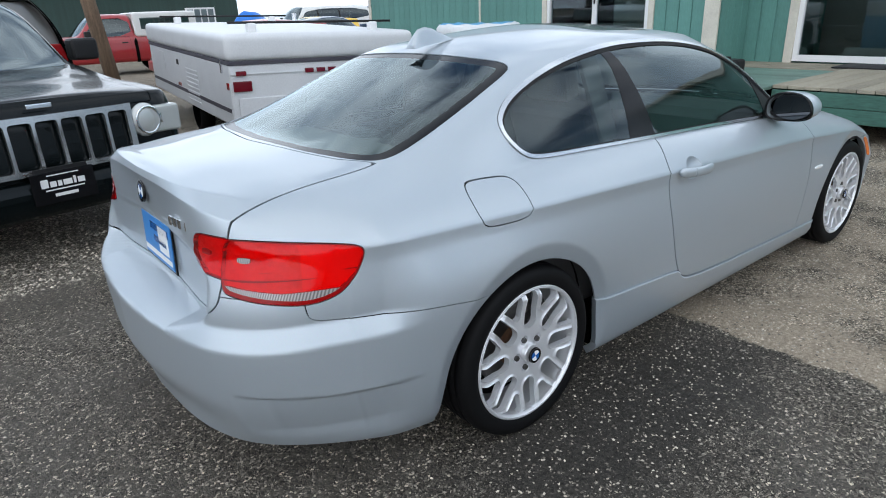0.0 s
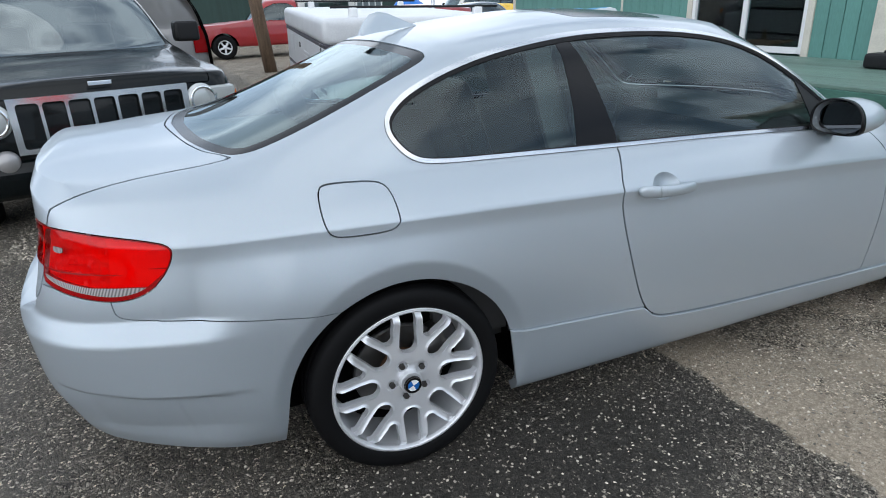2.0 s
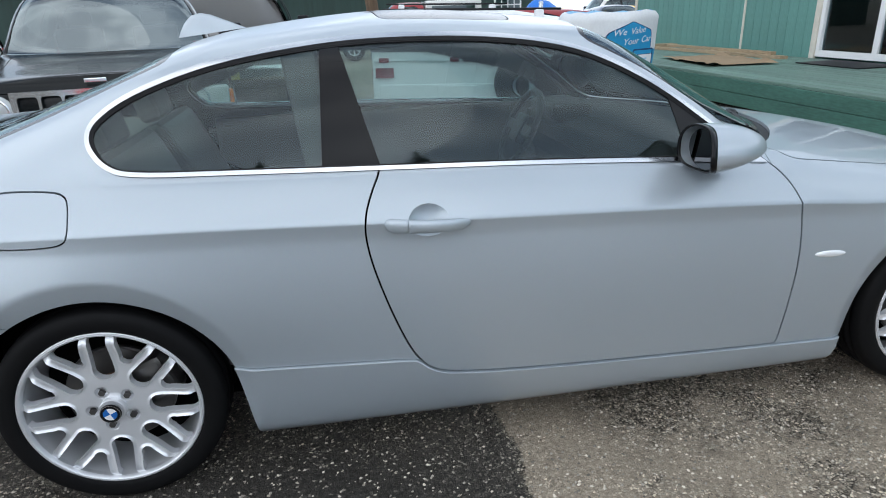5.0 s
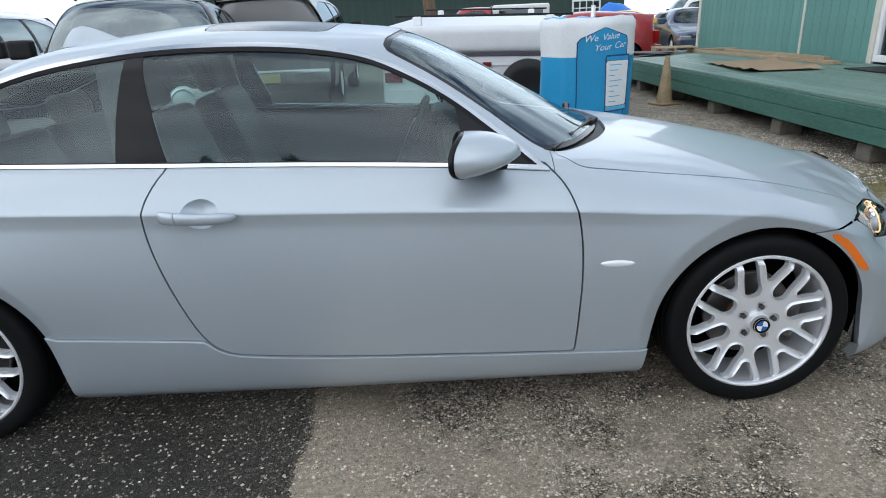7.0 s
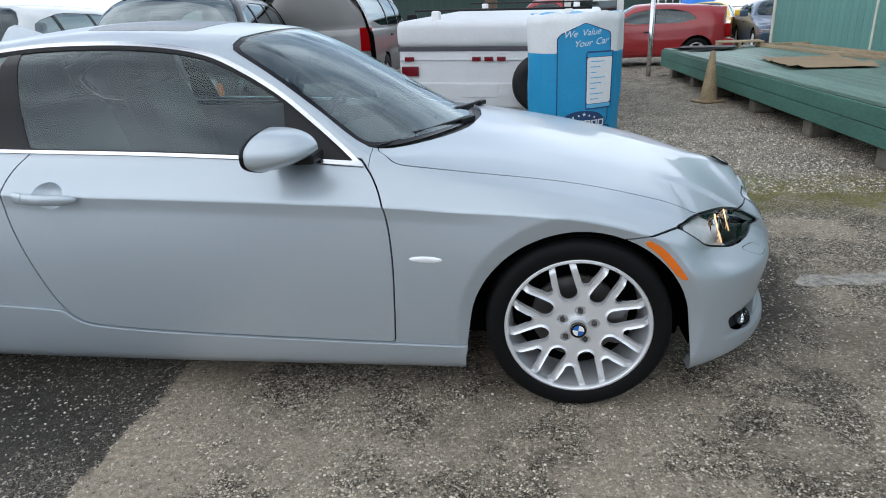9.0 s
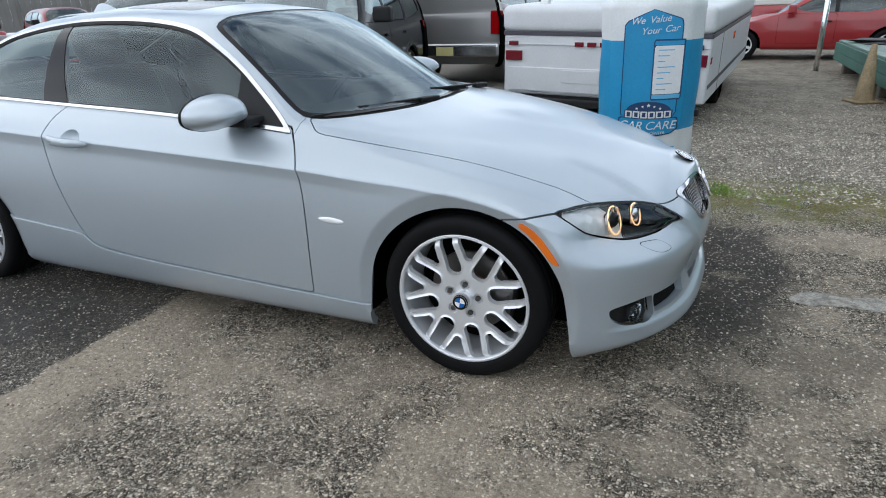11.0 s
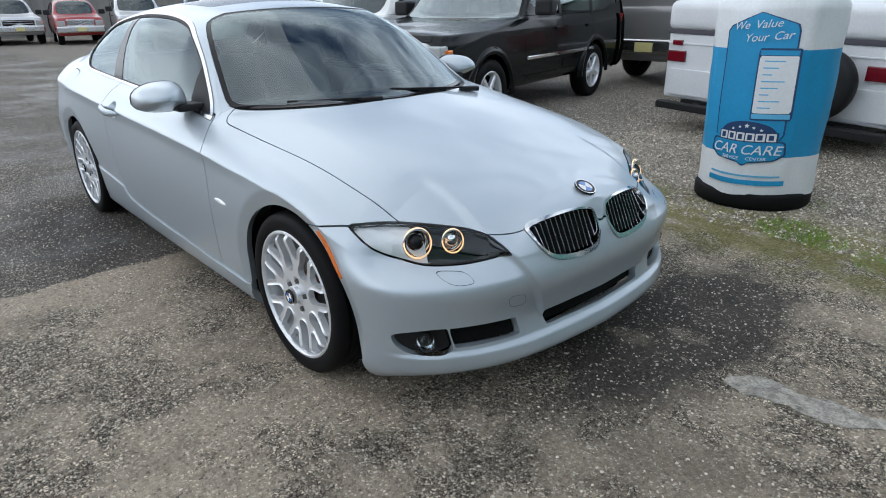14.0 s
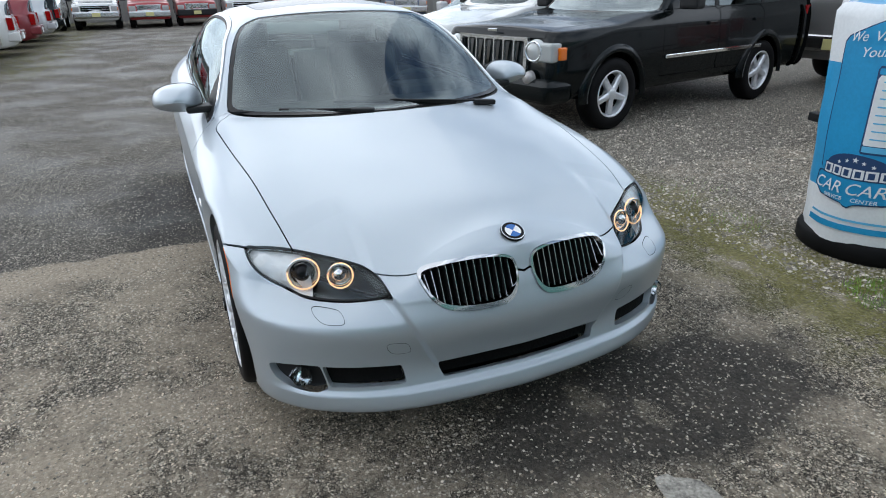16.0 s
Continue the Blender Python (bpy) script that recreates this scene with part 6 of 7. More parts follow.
def bag_patch(name, outline, m, lift, label=""):
    """A printed shape that follows the bag, from its outline in (u, z)."""
    o = chaikin(outline, 0)
    us, zs = np.linspace(o[:, 0].min(), o[:, 0].max(), 22), np.linspace(o[:, 1].min(), o[:, 1].max(), 22)
    d = np.zeros((22 * 22, 8))
    for i, u in enumerate(us):
        for j, z in enumerate(zs):
            d[i * 22 + j, :3] = on_bag(u, z, lift)
            d[i * 22 + j, 6:8] = u, z
    d[:, 4] = -1
    i = np.arange(22 * 22).reshape(22, 22)
    a, b, c, e = i[:-1, :-1], i[1:, :-1], i[1:, 1:], i[:-1, 1:]
    t = np.concatenate([np.stack([a, b, c], 2).reshape(-1, 3), np.stack([a, c, e], 2).reshape(-1, 3)])
    msh = clip((d, t), poly_dist(o, d[:, 6:8]))
    if len(msh[1]):
        return panel(name, msh, m, stand, label, lip=0)


shield = [(-.178, 1.125), (-.165, 1.150), (.018, 1.232), (.205, 1.165), (.218, 1.140), (.222, .47), (-.172, .47)]
bag_patch("shield_edge", [(.022 + (x - .022) * 1.04, z + .005 * (z > 1)) for x, z in shield], BAGN, .006, "navy shield outline")
bag_patch("shield", shield, BAGC, .008, "blue printed shield")
bag_patch("phone", [(.030, 1.030), (.250, 1.030), (.252, .595), (.036, .595)], BAGN, .010, "printed phone picture")
bag_patch("phone_screen", [(.040, .985), (.240, .985), (.242, .640), (.044, .640)], BAGW, .012, "white printed screen")
bag_patch("phone_foot", [(.044, .636), (.242, .636), (.242, .606), (.044, .606)], BAGL, .012)
bag_patch("phone_head", [(.040, 1.018), (.240, 1.018), (.240, .989), (.040, .989)], BAGC, .012)
for i, w in enumerate((.11, .08, .05, .12, .09, .05, .11, .07)):
    bag_patch("print_line", [(.068, .958 - i * .040), (.068 + w, .958 - i * .040), (.068 + w, .951 - i * .040), (.068, .951 - i * .040)], BAGL, .014)
arch_pts = [(.03 + .165 * math.cos(math.pi * k / 14), .505 + .082 * math.sin(math.pi * k / 14)) for k in range(15)]
bag_patch("logo_arch", arch_pts, BAGN, .012, "navy printed arch")
for i in range(5):
    u, r = -.054 + i * .042, .017 if i == 2 else .012
    bag_patch("star", [(u + r * math.cos(math.pi / 2 + k * math.pi / 5) * (1 if k % 2 == 0 else .42), .558 - .016 * abs(i - 2) ** 1.3 / 1.6 + r * math.sin(math.pi / 2 + k * math.pi / 5) * (1 if k % 2 == 0 else .42)) for k in range(10)], BAGW, .015)
bag_patch("shield_foot_edge", [(-.190, .462), (.245, .462), (.252, .375), (.20, .335), (.06, .318), (.03, .292), (0, .318), (-.14, .335), (-.197, .375)], BAGN, .010)
bag_patch("shield_foot", [(-.180, .455), (.235, .455), (.242, .380), (.195, .343), (.065, .326), (.03, .302), (-.005, .326), (-.135, .343), (-.187, .380)], BAGC, .012, "blue printed shield foot")
bag_patch("logo_bar", [(-.145, .520), (.205, .520), (.205, .455), (-.145, .455)], BAGN, .014, "navy printed logo bar")
for i in range(6):
    u = -.138 + i * .0565
    bag_patch("logo_block", [(u, .513), (u + .050, .513), (u + .050, .462), (u, .462)], BAGW, .016)
    bag_patch("logo_mark", [(u + .012, .504), (u + .038, .504), (u + .038, .471), (u + .012, .471)], BAGN, .018)
bag_patch("print_line", [(-.18, .238), (.24, .238), (.24, .226), (-.18, .226)], BAGL, .008)
bag_patch("print_line", [(-.19, .205), (.262, .205), (.262, .172), (-.19, .172)], BAGC, .008)


def lettering(text, u, z, size, m, tilt=0.0, lift=.016, shear=0.0):
    cu = bpy.data.curves.new("lettering", "FONT")
    cu.body, cu.size, cu.align_x, cu.extrude, cu.shear = text, size, "CENTER", .0008, shear
    cu.materials.append(m)
    tmp = bpy.data.objects.new("lettering", cu)
    scene.collection.objects.link(tmp)
    me = bpy.data.meshes.new_from_object(tmp.evaluated_get(bpy.context.evaluated_depsgraph_get()))
    bpy.data.objects.remove(tmp)
    c, n = math.cos(radians(tilt)), math.sin(radians(tilt))
    for v in me.vertices:
        x, y, h = v.co
        v.co = on_bag(u + x * c - y * n, round(z + x * n + y * c, 3), lift + h)
    ob = new("lettering", me)
    ob.parent = stand
    return ob


lettering("We", -.092, 1.135, .066, BAGW, 5, .024, .35)
lettering("Value", .062, 1.148, .066, BAGW, 5, .024, .35)
lettering("Your", .002, 1.068, .066, BAGW, 5, .022, .35)
lettering("Car", .146, 1.082, .066, BAGW, 5, .024, .35)
lettering("CAR", -.094, .378, .088, BAGW, 0, .026, .25)
lettering("CARE", .122, .378, .088, BAGW, 0, .026, .25)
lettering("SERVICE", -.045, .340, .030, BAGW, 0, .024, .1)
lettering("CENTER", .106, .340, .030, BAGW, 0, .024, .1)

# ---- folding camper trailer ----
TRW = varied("white trailer skin", (.64, .65, .665), .08, .4, 4, .1)
LAMPR = mat("dark red trailer lamp", (.15, .004, .012), .15, 0, .5)
TRG = mat("dark grey trailer stripe", (.06, .055, .07), .5)
camper = thing("camper_trailer", pose(.90, 4.485, 0, 1.7, 1.5, -5.9), "white folded pop-up camper trailer", "trailer")
b = bmesh.new()
box(b, -1.13, 1.13, 0, 4.38, .29, .96, .035, 3)
part("trailer_tub", b, TRW, camper, "white lower body")
b = bmesh.new()
box(b, -1.15, 1.15, -.03, 4.43, .98, 1.265, .09, 5)
part("trailer_roof", b, TRW, camper, "white moulded roof lid", True)
part("roof_gasket", boxed(-1.135, 1.135, -.012, 4.40, .945, .99, .006), TRG, camper, "dark roof gasket")
for s in (-1, 1):
    part("side_stripe", boxed(min(s * 1.128, s * 1.134), max(s * 1.128, s * 1.134), .05, 4.3, .44, .485), TRG, camper, "dark side stripe")
part("rear_shelf", boxed(-1.06, 1.06, -.022, 0, .33, .60, .01), TRW, camper)
part("number_plate_panel", boxed(-.42, .02, -.030, -.018, .44, .58, .004), TRW, camper)
part("rear_rail", boxed(-1.12, 1.12, -.012, .0, .845, .86, .003), TRW, camper)
for x0, x1, z0, z1 in ((-1.10, -.90, .67, .78), (.81, 1.105, .67, .79), (-1.06, -.95, .835, .885), (.95, 1.06, .835, .885), (-.28, -.18, .835, .885), (-.14, -.04, .835, .885), (0, .10, .835, .885)):
    part("tail_lamp", boxed(x0, x1, -.028, .003, z0, z1, .008), LAMPR, camper, "dark red lamp")
for s in (-1, 1):
    part("side_reflector", boxed(min(s * 1.128, s * 1.136), max(s * 1.128, s * 1.136), .04, .12, .69, .76, .003), REDD, camper)
part("rear_bumper", boxed(-1.10, 1.10, -.16, -.06, .20, .275, .012), MATTB, camper, "black steel rear bumper")
for x in (-.7, .7):
    part("bumper_arm", boxed(x - .04, x + .04, -.14, .3, .21, .27), MATTB, camper)
part("chassis", boxed(-.9, .9, 0, 4.9, .20, .288), MATTB, camper, "black chassis")
part("hitch", boxed(-.05, .05, 4.6, 5.7, .21, .28), MATTB, camper)
part("front_box", boxed(-1.0, 1.0, 4.39, 4.85, .33, .85, .05, 3), TRW, camper, "white front storage box")
sp = ring_profile([(.0, -.06), (.20, -.10), (.27, -.10), (.305, -.06), (.31, 0), (.30, .05)], 36)
part("spare_cover", sp, MATTB, camper, "black vinyl spare wheel cover", True, pose(.50, -.14, .62))
for s in (-1, 1):
    w = new("wheel")
    w.parent, w.matrix_basis = camper, pose(s * .98, 2.0, .212 + s * .026, 0, 0, -90 * s)
    part("tyre", ring_profile([(.15, -.09), (.20, -.095), (.25, -.085), (.268, -.06), (.27, 0), (.262, .07), (.2, .09)], 40), TYRE, w, smooth=True)
    part("rim", ring_profile([(.0, -.05), (.06, -.06), (.12, -.045), (.15, -.085), (.155, -.09)], 32), WHITE, w, smooth=True)
for y in (.3, 3.9):
    for s in (-.75, .75):
        part("rack_foot", boxed(s - .05, s + .05, y - .05, y + .05, 1.255, 1.36, .02), FRAME, camper, "white roof rack foot")
for y in (.3, 3.9):
    part("rack_bar", tube(bmesh.new(), [(-1.0, y, 1.365), (1.0, y, 1.365)], .014), MATTB, camper, "black roof rack bar", True)
part("door_hatch", boxed(-1.137, -1.128, 3.3, 3.75, .66, .90, .004), TRW, camper, "white access hatch")
for i in range(8):
    part("vent_louvre", boxed(-1.140, -1.128, 1.40, 2.0, .36 + i * .055, .39 + i * .055, .004), TRW, camper)
part("small_socket", boxed(-1.139, -1.128, 2.4, 2.5, .78, .85, .004), MATTB, camper)
part("side_marker", boxed(-1.139, -1.128, 2.4, 2.55, .50, .54, .004), REDD, camper)
part("side_marker", boxed(1.128, 1.139, 2.0, 2.14, .78, .87, .004), AMBER, camper, "orange side marker")
part("side_seam", boxed(1.128, 1.133, .90, .915, .30, .94), TRG, camper)
part("side_handle", boxed(-1.15, -1.128, .22, .26, .85, 1.0, .005), SATIN, camper)


# ---- other parked vehicles, from a few measures each ----
def vehicle_rails(v):
    xf, xr, w, cl = v["wb"] / 2 + v["fo"], -v["wb"] / 2 - v["ro"], v["w"], v["cl"]
    fa, ra = v["wb"] / 2, -v["wb"] / 2
    xc, xh, xe, xb = v["cowl"], v["header"], v["roof_end"], v["rear_base"]
    hood, cowl_z, belt, roof, deck_z = v["hood"], v["cowl_z"], v["belt"], v["roof"], v["deck"]
    wr = v["roof_w"]
    box_ = v.get("boxy", .0)
    side = [fa, fa - .38, xc, xh, (xh + xe) / 2, xe, (xe + xb) / 2 if xb < xe - .3 else xe - .04, xb]
    rear_x = [min(xb - .05, xr + .35), xr + .10 - .05 * box_, xr + .03, xr, xr]

    def rail(k, nose, tail, zf, zs, zr):
        x = [xf - nose, xf - nose - .01, xf - nose - .05 + .03 * box_, xf - nose - .16 + .08 * box_, fa + .36] + side + [rear_x[0]] + [r + tail for r in rear_x[1:]]
        y = [0, .42 * w, .72 * w, .94 * w * k, w * k] + [w * k] * 9 + [w * k * (.93 + .03 * box_), .72 * w, .42 * w, 0]
        z = [zf] * 4 + [(zf + zs) / 2] + [zs] * 8 + [zs] + [zr] * 4
        return x, y, z

    r = {
        "under": rail(.90, .10, .10, cl, cl, cl + .02),
        "lip": rail(.96, .03, .03, cl + .05, cl + .05, cl + .07),
        "low": rail(.985, .0, .0, cl + .18, cl + .18, cl + .20),
        "mid": rail(1.0, .0, .0, .62 * hood, .62 * belt, .62 * belt),
        "crease": rail(.985, .02, .02, hood - .14, belt - .13, min(belt, deck_z) - .10),
    }
    x, y, z = rail(.95, .06, .05, hood, belt, min(belt, deck_z))
    z[4], z[5], z[6], z[7] = hood + .02, hood + .3 * (cowl_z - hood), hood + .7 * (cowl_z - hood), cowl_z
    for i in range(8, 12):
        z[i] = belt
    z[12] = min(belt, deck_z) if deck_z < belt else belt
    r["belt"] = (x, y, z)
    cx = [xf - .08, xf - .09, xf - .12, xf - .24, fa + .25] + [fa - .05, (fa + xc) / 2, xc - .02, xh, (xh + xe) / 2, xe, side[6], xb, rear_x[0], rear_x[1] + .06, rear_x[2] + .05, xr + .05, xr + .05]
    cy = [0, .36 * w, .6 * w, .70 * w, .72 * w, .74 * w, .78 * w, .90 * w, wr, wr, wr * .98, wr * .97, wr if v["deck"] > belt else .80 * w, .80 * w if v["deck"] <= belt else wr, .74 * w if v["deck"] <= belt else wr * .96, .6 * w, .36 * w, 0]
    hz = [hood + .02, hood + .02, hood + .02, hood + .03, hood + .05, hood + .4 * (cowl_z - hood) + .03, hood + .75 * (cowl_z - hood) + .03, cowl_z + .02]
    back_z = deck_z if deck_z <= belt else roof - .10
    cz = hz + [roof - .075, roof - .05, roof - .07, (roof - .07 + back_z) / 2 if deck_z <= belt else roof - .08, back_z] + [back_z] * 5
    if deck_z > belt:
        cz[13:] = [roof - .12, roof - .14, roof - .14, roof - .14, roof - .14]
    r["cant"] = (cx, cy, cz)
    sx = list(cx)
    sx[6], sx[7] = xc + .12, xc + .06
    sz = [hood + .03, hood + .03, hood + .04, hood + .05, hood + .07, hood + .45 * (cowl_z - hood) + .05, cowl_z - .01, cowl_z + .01, roof - .02, roof, roof - .02, cz[11] + .03, cz[12] + .03] + [c + .02 for c in cz[13:]]
    r["spine"] = (sx, [0] * 18, sz)
    return r


def road_wheel(parent, m, R, spokes=5, bright=ALLOY, face=.65):
    w = new("wheel")
    w.parent, w.matrix_basis = parent, m
    q, wd = R * face, .11
    part("tyre", ring_profile([(q * .99, -wd * .9), (q * 1.06, -wd), (R * .93, -wd), (R * .985, -wd * .8), (R, -wd * .5), (R, wd * .6), (R * .9, wd), (q, wd)], 48), TYRE, w, smooth=True)
    part("rim", ring_profile([(q, -wd * .92), (q * .95, -wd * .98), (q * .90, -wd * .8), (q * .84, .02)], 40), bright, w, smooth=True)
    part("wheel_back", ring_profile([(.0, -.01), (q * .86, -.01)], 32), DARK, w)
    part("hub", ring_profile([(.0, -wd * .92), (q * .20, -wd * .92), (q * .27, -wd * .82), (q * .3, -.02)], 24), bright, w, smooth=True)
    for i in range(spokes):
        b = bmesh.new()
        vs = []
        for r, h, yy in ((q * .16, q * .16, -wd * .86), (q * .93, q * .12, -wd * .82)):
            vs.append([b.verts.new((r, yy + d, s * h)) for s, d in ((-1, .012), (-.55, 0), (.55, 0), (1, .012), (.9, .05), (-.9, .05))])
        for j in range(6):
            b.faces.new((vs[0][j], vs[0][(j + 1) % 6], vs[1][(j + 1) % 6], vs[1][j]))
        bmesh.ops.recalc_face_normals(b, faces=b.faces)
        part("spoke", b, bright, w, pose_m=pose(0, 0, 0, 0, 360 / spokes * i + 18, 0))
    return w


HAZY = mat("hazy clear lamp plastic", (.42, .44, .43), .18, .1, .6)
BOWL = mat("round lamp bowl", (.58, .60, .59), .2, .3, .6)
PLATED = mat("bright grille plating", (.80, .81, .82), .14, .92)
SCREEN = glass("pale mirrored windscreen", (.35, .42, .41), 0, 3.0)
VGLASS = glass("parked car glass", (.22, .27, .26), 0, 1.8)


def build_vehicle(v, m, label, category="car", group=""):
    car = thing(v["name"], m, label, category, group)
    rails = vehicle_rails(v)
    body = whole_body(rails, per=v.get("per", 6), rows=(14, 5, 8, 8), fine=False)
    R = v["R"]
    for ax in (v["wb"] / 2, -v["wb"] / 2):
        a = [(ax + (R + .055) * math.cos(radians(t)), R + (R + .055) * math.sin(radians(t))) for t in range(0, 181, 12)]
        o = np.array([(ax + R + .07, 0)] + a + [(ax - R - .07, 0)])
        body = clip(body, -np.maximum(poly_dist(o, body[0][:, [0, 2]]), .4 * v["w"] - np.abs(body[0][:, 1])))
    belt, roof, xc, xh, xe, xb = v["belt"], v["roof"], v["cowl"], v["header"], v["roof_end"], v["rear_base"]
    top = roof - .13
    wagon = v["deck"] > belt
    panes = []
    # side windows
    x_front, x_back = xc - .12, (xe - .05 if wagon else xe - .02)
    slope = (xc - xh)
    outline = [(x_front - .05, belt + .03), (xh - .02, top), (x_back, top - .01), ((xb + .10) if wagon else (xe + xb) / 2 - .1, belt + .035)]
    if v["name"].startswith("pickup"):
        outline = [(x_front - .05, belt + .03), (xh - .02, top), (xe + .06, top), (xe + .02, belt + .035)]
    if v.get("van_back") is not None:
        outline[2], outline[3] = (v["van_back"], top), (v["van_back"], belt + .035)
    sidef = lambda d: np.maximum(poly_dist(chaikin(outline, 1), d[:, [0, 2]]), .45 * v["w"] - np.abs(d[:, 1]))
    win, body = split(body, sidef, .001)
    splits = v.get("pillars", [])
    for y in (-1, 1):
        rest = sided(win, y)
        for p in splits:
            a, rest = split(rest, lambda d: p - d[:, 0], .0)
            post, a = split(a, lambda d: d[:, 0] - (p + .07), 0)
            panel("pillar", post, MATTB, car, lip=.006, lift=.001)
            if len(a[1]):
                panel("side_window", a, VGLASS, car, lip=.004, lift=-.006)
        if len(rest[1]):
            panel("side_window", rest, VGLASS, car, lip=.004, lift=-.006)
    # windscreen and rear window
    wr = v["roof_w"]
    ws = [(xc + .06, -.3), (xc + .05, v["w"] * .6), (xc + .01, v["w"] * .86), (xc - .06, v["w"] * .885), (xh + .055, wr * .985), (xh + .065, wr * .93), (xh + .075, -.3)] if v.get("slots") else [(xc + .05, -.3), (xc + .02, v["w"] * .5), (xc - .08, v["w"] * .82), (xh + .06, wr * .90), (xh + .07, wr * .5), (xh + .08, -.3)]
    scr, body = split(body, lambda d: np.maximum(poly_dist(chaikin(ws, 1), np.stack([d[:, 0], np.abs(d[:, 1])], 1)), v["hood"] - d[:, 2]), .001)
    if len(scr[1]):
        panel("windscreen", scr, SCREEN if v.get("slots") else VGLASS, car, lip=.004, lift=-.004)
    if wagon:
        rw = [(-.2, top + .0), (wr * .92, top + .0), (v["w"] * .84, belt + .06), (v["w"] * .80, belt + .03), (-.2, belt + .03)]
        rear, body = split(body, lambda d: np.maximum(poly_dist(chaikin(rw, 1), np.stack([np.abs(d[:, 1]), d[:, 2]], 1)), d[:, 0] - (xb + .02)), .001)
    else:
        rw = [(xe - .06, -.3), (xe - .08, wr * .8), (xb + .12, v["w"] * .70), (xb + .06, v["w"] * .4), (xb + .06, -.3)]
        rear, body = split(body, lambda d: np.maximum(poly_dist(chaikin(rw, 1), np.stack([d[:, 0], np.abs(d[:, 1])], 1)), belt + .02 - d[:, 2]), .001)
    if len(rear[1]):
        panel("rear_window", rear, VGLASS, car, lip=.004, lift=-.004)
    d, t = body
    shell = body
    if v.get("two_tone"):
        lower, body = split(body, lambda q: q[:, 2] - v["two_tone"][0], 0)
        panel("lower_body", lower, v["two_tone"][1], car, "contrasting lower body", lip=.01)
    hood_m, body = split(body, lambda q: np.maximum(np.maximum(xc + .04 - q[:, 0], np.abs(q[:, 1]) - v["w"] * .76), v["hood"] - .06 - q[:, 2]), .003)
    panel("bonnet", hood_m, v["paint"], car, lip=.012)
    for p0, p1 in v.get("doors", []):
        dr, body = split(body, lambda q: np.maximum(np.maximum(np.maximum(p0 - q[:, 0], q[:, 0] - p1), v["cl"] + .12 - q[:, 2]), np.maximum(q[:, 2] - belt - .02, .6 * v["w"] - np.abs(q[:, 1]))), .003)
        for y in (-1, 1):
            do = panel("door", sided(dr, y), v["paint"], car, lip=.012)
            part("door_handle", boxed(p0 + .08, p0 + .24, min(y * v["w"] * .985, y * (v["w"] + .012)), max(y * v["w"] * .985, y * (v["w"] + .012)), belt - .16, belt - .125, .008), v.get("trim", MATTB), do)
    panel("body", body, v["paint"], car, lip=.012)
    panel("inner_shell", (np.concatenate([d[:, :3] - d[:, 3:6] * .02, d[:, 3:]], 1), t), DARK, car, lip=0)
    part("cabin", boxed(xb + .2 if wagon else xe - .1, xc - .15, -v["w"] * .75, v["w"] * .75, .45, belt - .12), DARK, car, "dark cabin")
    for y in (-.36, .36):
        part("front_seat", boxed(xh - .62, xh - .46, y - .22, y + .22, belt - .35, belt + .20, .05, 2), CLOTH, car)
        part("headrest", boxed(xh - .70, xh - .60, y - .12, y + .12, belt + .22, belt + .36, .04, 2), CLOTH, car)
    fa, xf, xr, w = v["wb"] / 2, v["wb"] / 2 + v["fo"], -v["wb"] / 2 - v["ro"], v["w"]
    for x in (fa, -fa):
        for y in (-1, 1):
            road_wheel(car, pose(x, y * (w - .12), R, 0, 0, 0 if y < 0 else 180), R, v.get("spokes", 5), v.get("rim", ALLOY), v.get("face", .65))
            if v.get("slots"):
                fl = ring_profile([(R + .045, -.012), (R + .050, -.045), (R + .085, -.050), (R + .125, -.030), (R + .145, .0)], 60)
                bmesh.ops.delete(fl, geom=[q for q in fl.verts if q.co.z < -.06], context="VERTS")
                part("wheel_flare", fl, v["paint"], car, "black wheel arch flare", True, pose(x, y * (w - .03), R, 0, 0, 0 if y < 0 else 180))
            ln = ring_profile([(R + .06, -.02), (R + .06, .45)], 30)
            bmesh.ops.delete(ln, geom=[q for q in ln.verts if q.co.z < -.05], context="VERTS")
            part("arch_liner", ln, DARK, car, pose_m=pose(x, y * (w - .05), R, 0, 0, 0 if y < 0 else 180))
    part("underbody", boxed(xr + .3, xf - .3, -w * .8, w * .8, v["cl"] + .02, v["cl"] + .2), DARK, car)
    hz = v["hood"]
    # nose: lamps, grille, bumper
    gw, gz0, gz1 = v.get("grille", (.45, hz - .26, hz - .08))
    part("grille_back", boxed(xf - .10, xf - (.055 if v.get("slots") else .012), -gw, gw, gz0, gz1, .01), DARK, car)
    n = v.get("bars", 5)
    gm = v.get("grille_mat", CHROME)
    if v.get("slots"):
        # bright plate with rounded upright slots
        yy, zz = np.meshgrid(np.linspace(-gw - .03, gw + .03, 190), np.linspace(gz0 - .03, gz1 + .035, 60), indexing="ij")
        d_ = np.zeros((yy.size, 8))
        lean = np.clip((zz - gz0) / (gz1 - gz0), -.2, 1.2)
        d_[:, 0], d_[:, 1], d_[:, 2], d_[:, 3] = (xf + .050 - .012 * lean - .03 * (yy / gw) ** 2).ravel(), yy.ravel(), zz.ravel(), 1
        i_ = np.arange(yy.size).reshape(yy.shape)
        t_ = np.concatenate([np.stack([i_[:-1, :-1], i_[1:, :-1], i_[1:, 1:]], 2).reshape(-1, 3), np.stack([i_[:-1, :-1], i_[1:, 1:], i_[:-1, 1:]], 2).reshape(-1, 3)])
        pitch = 2 * gw / n
        uu = np.abs((yy + gw) % pitch - pitch / 2)
        rd = .022
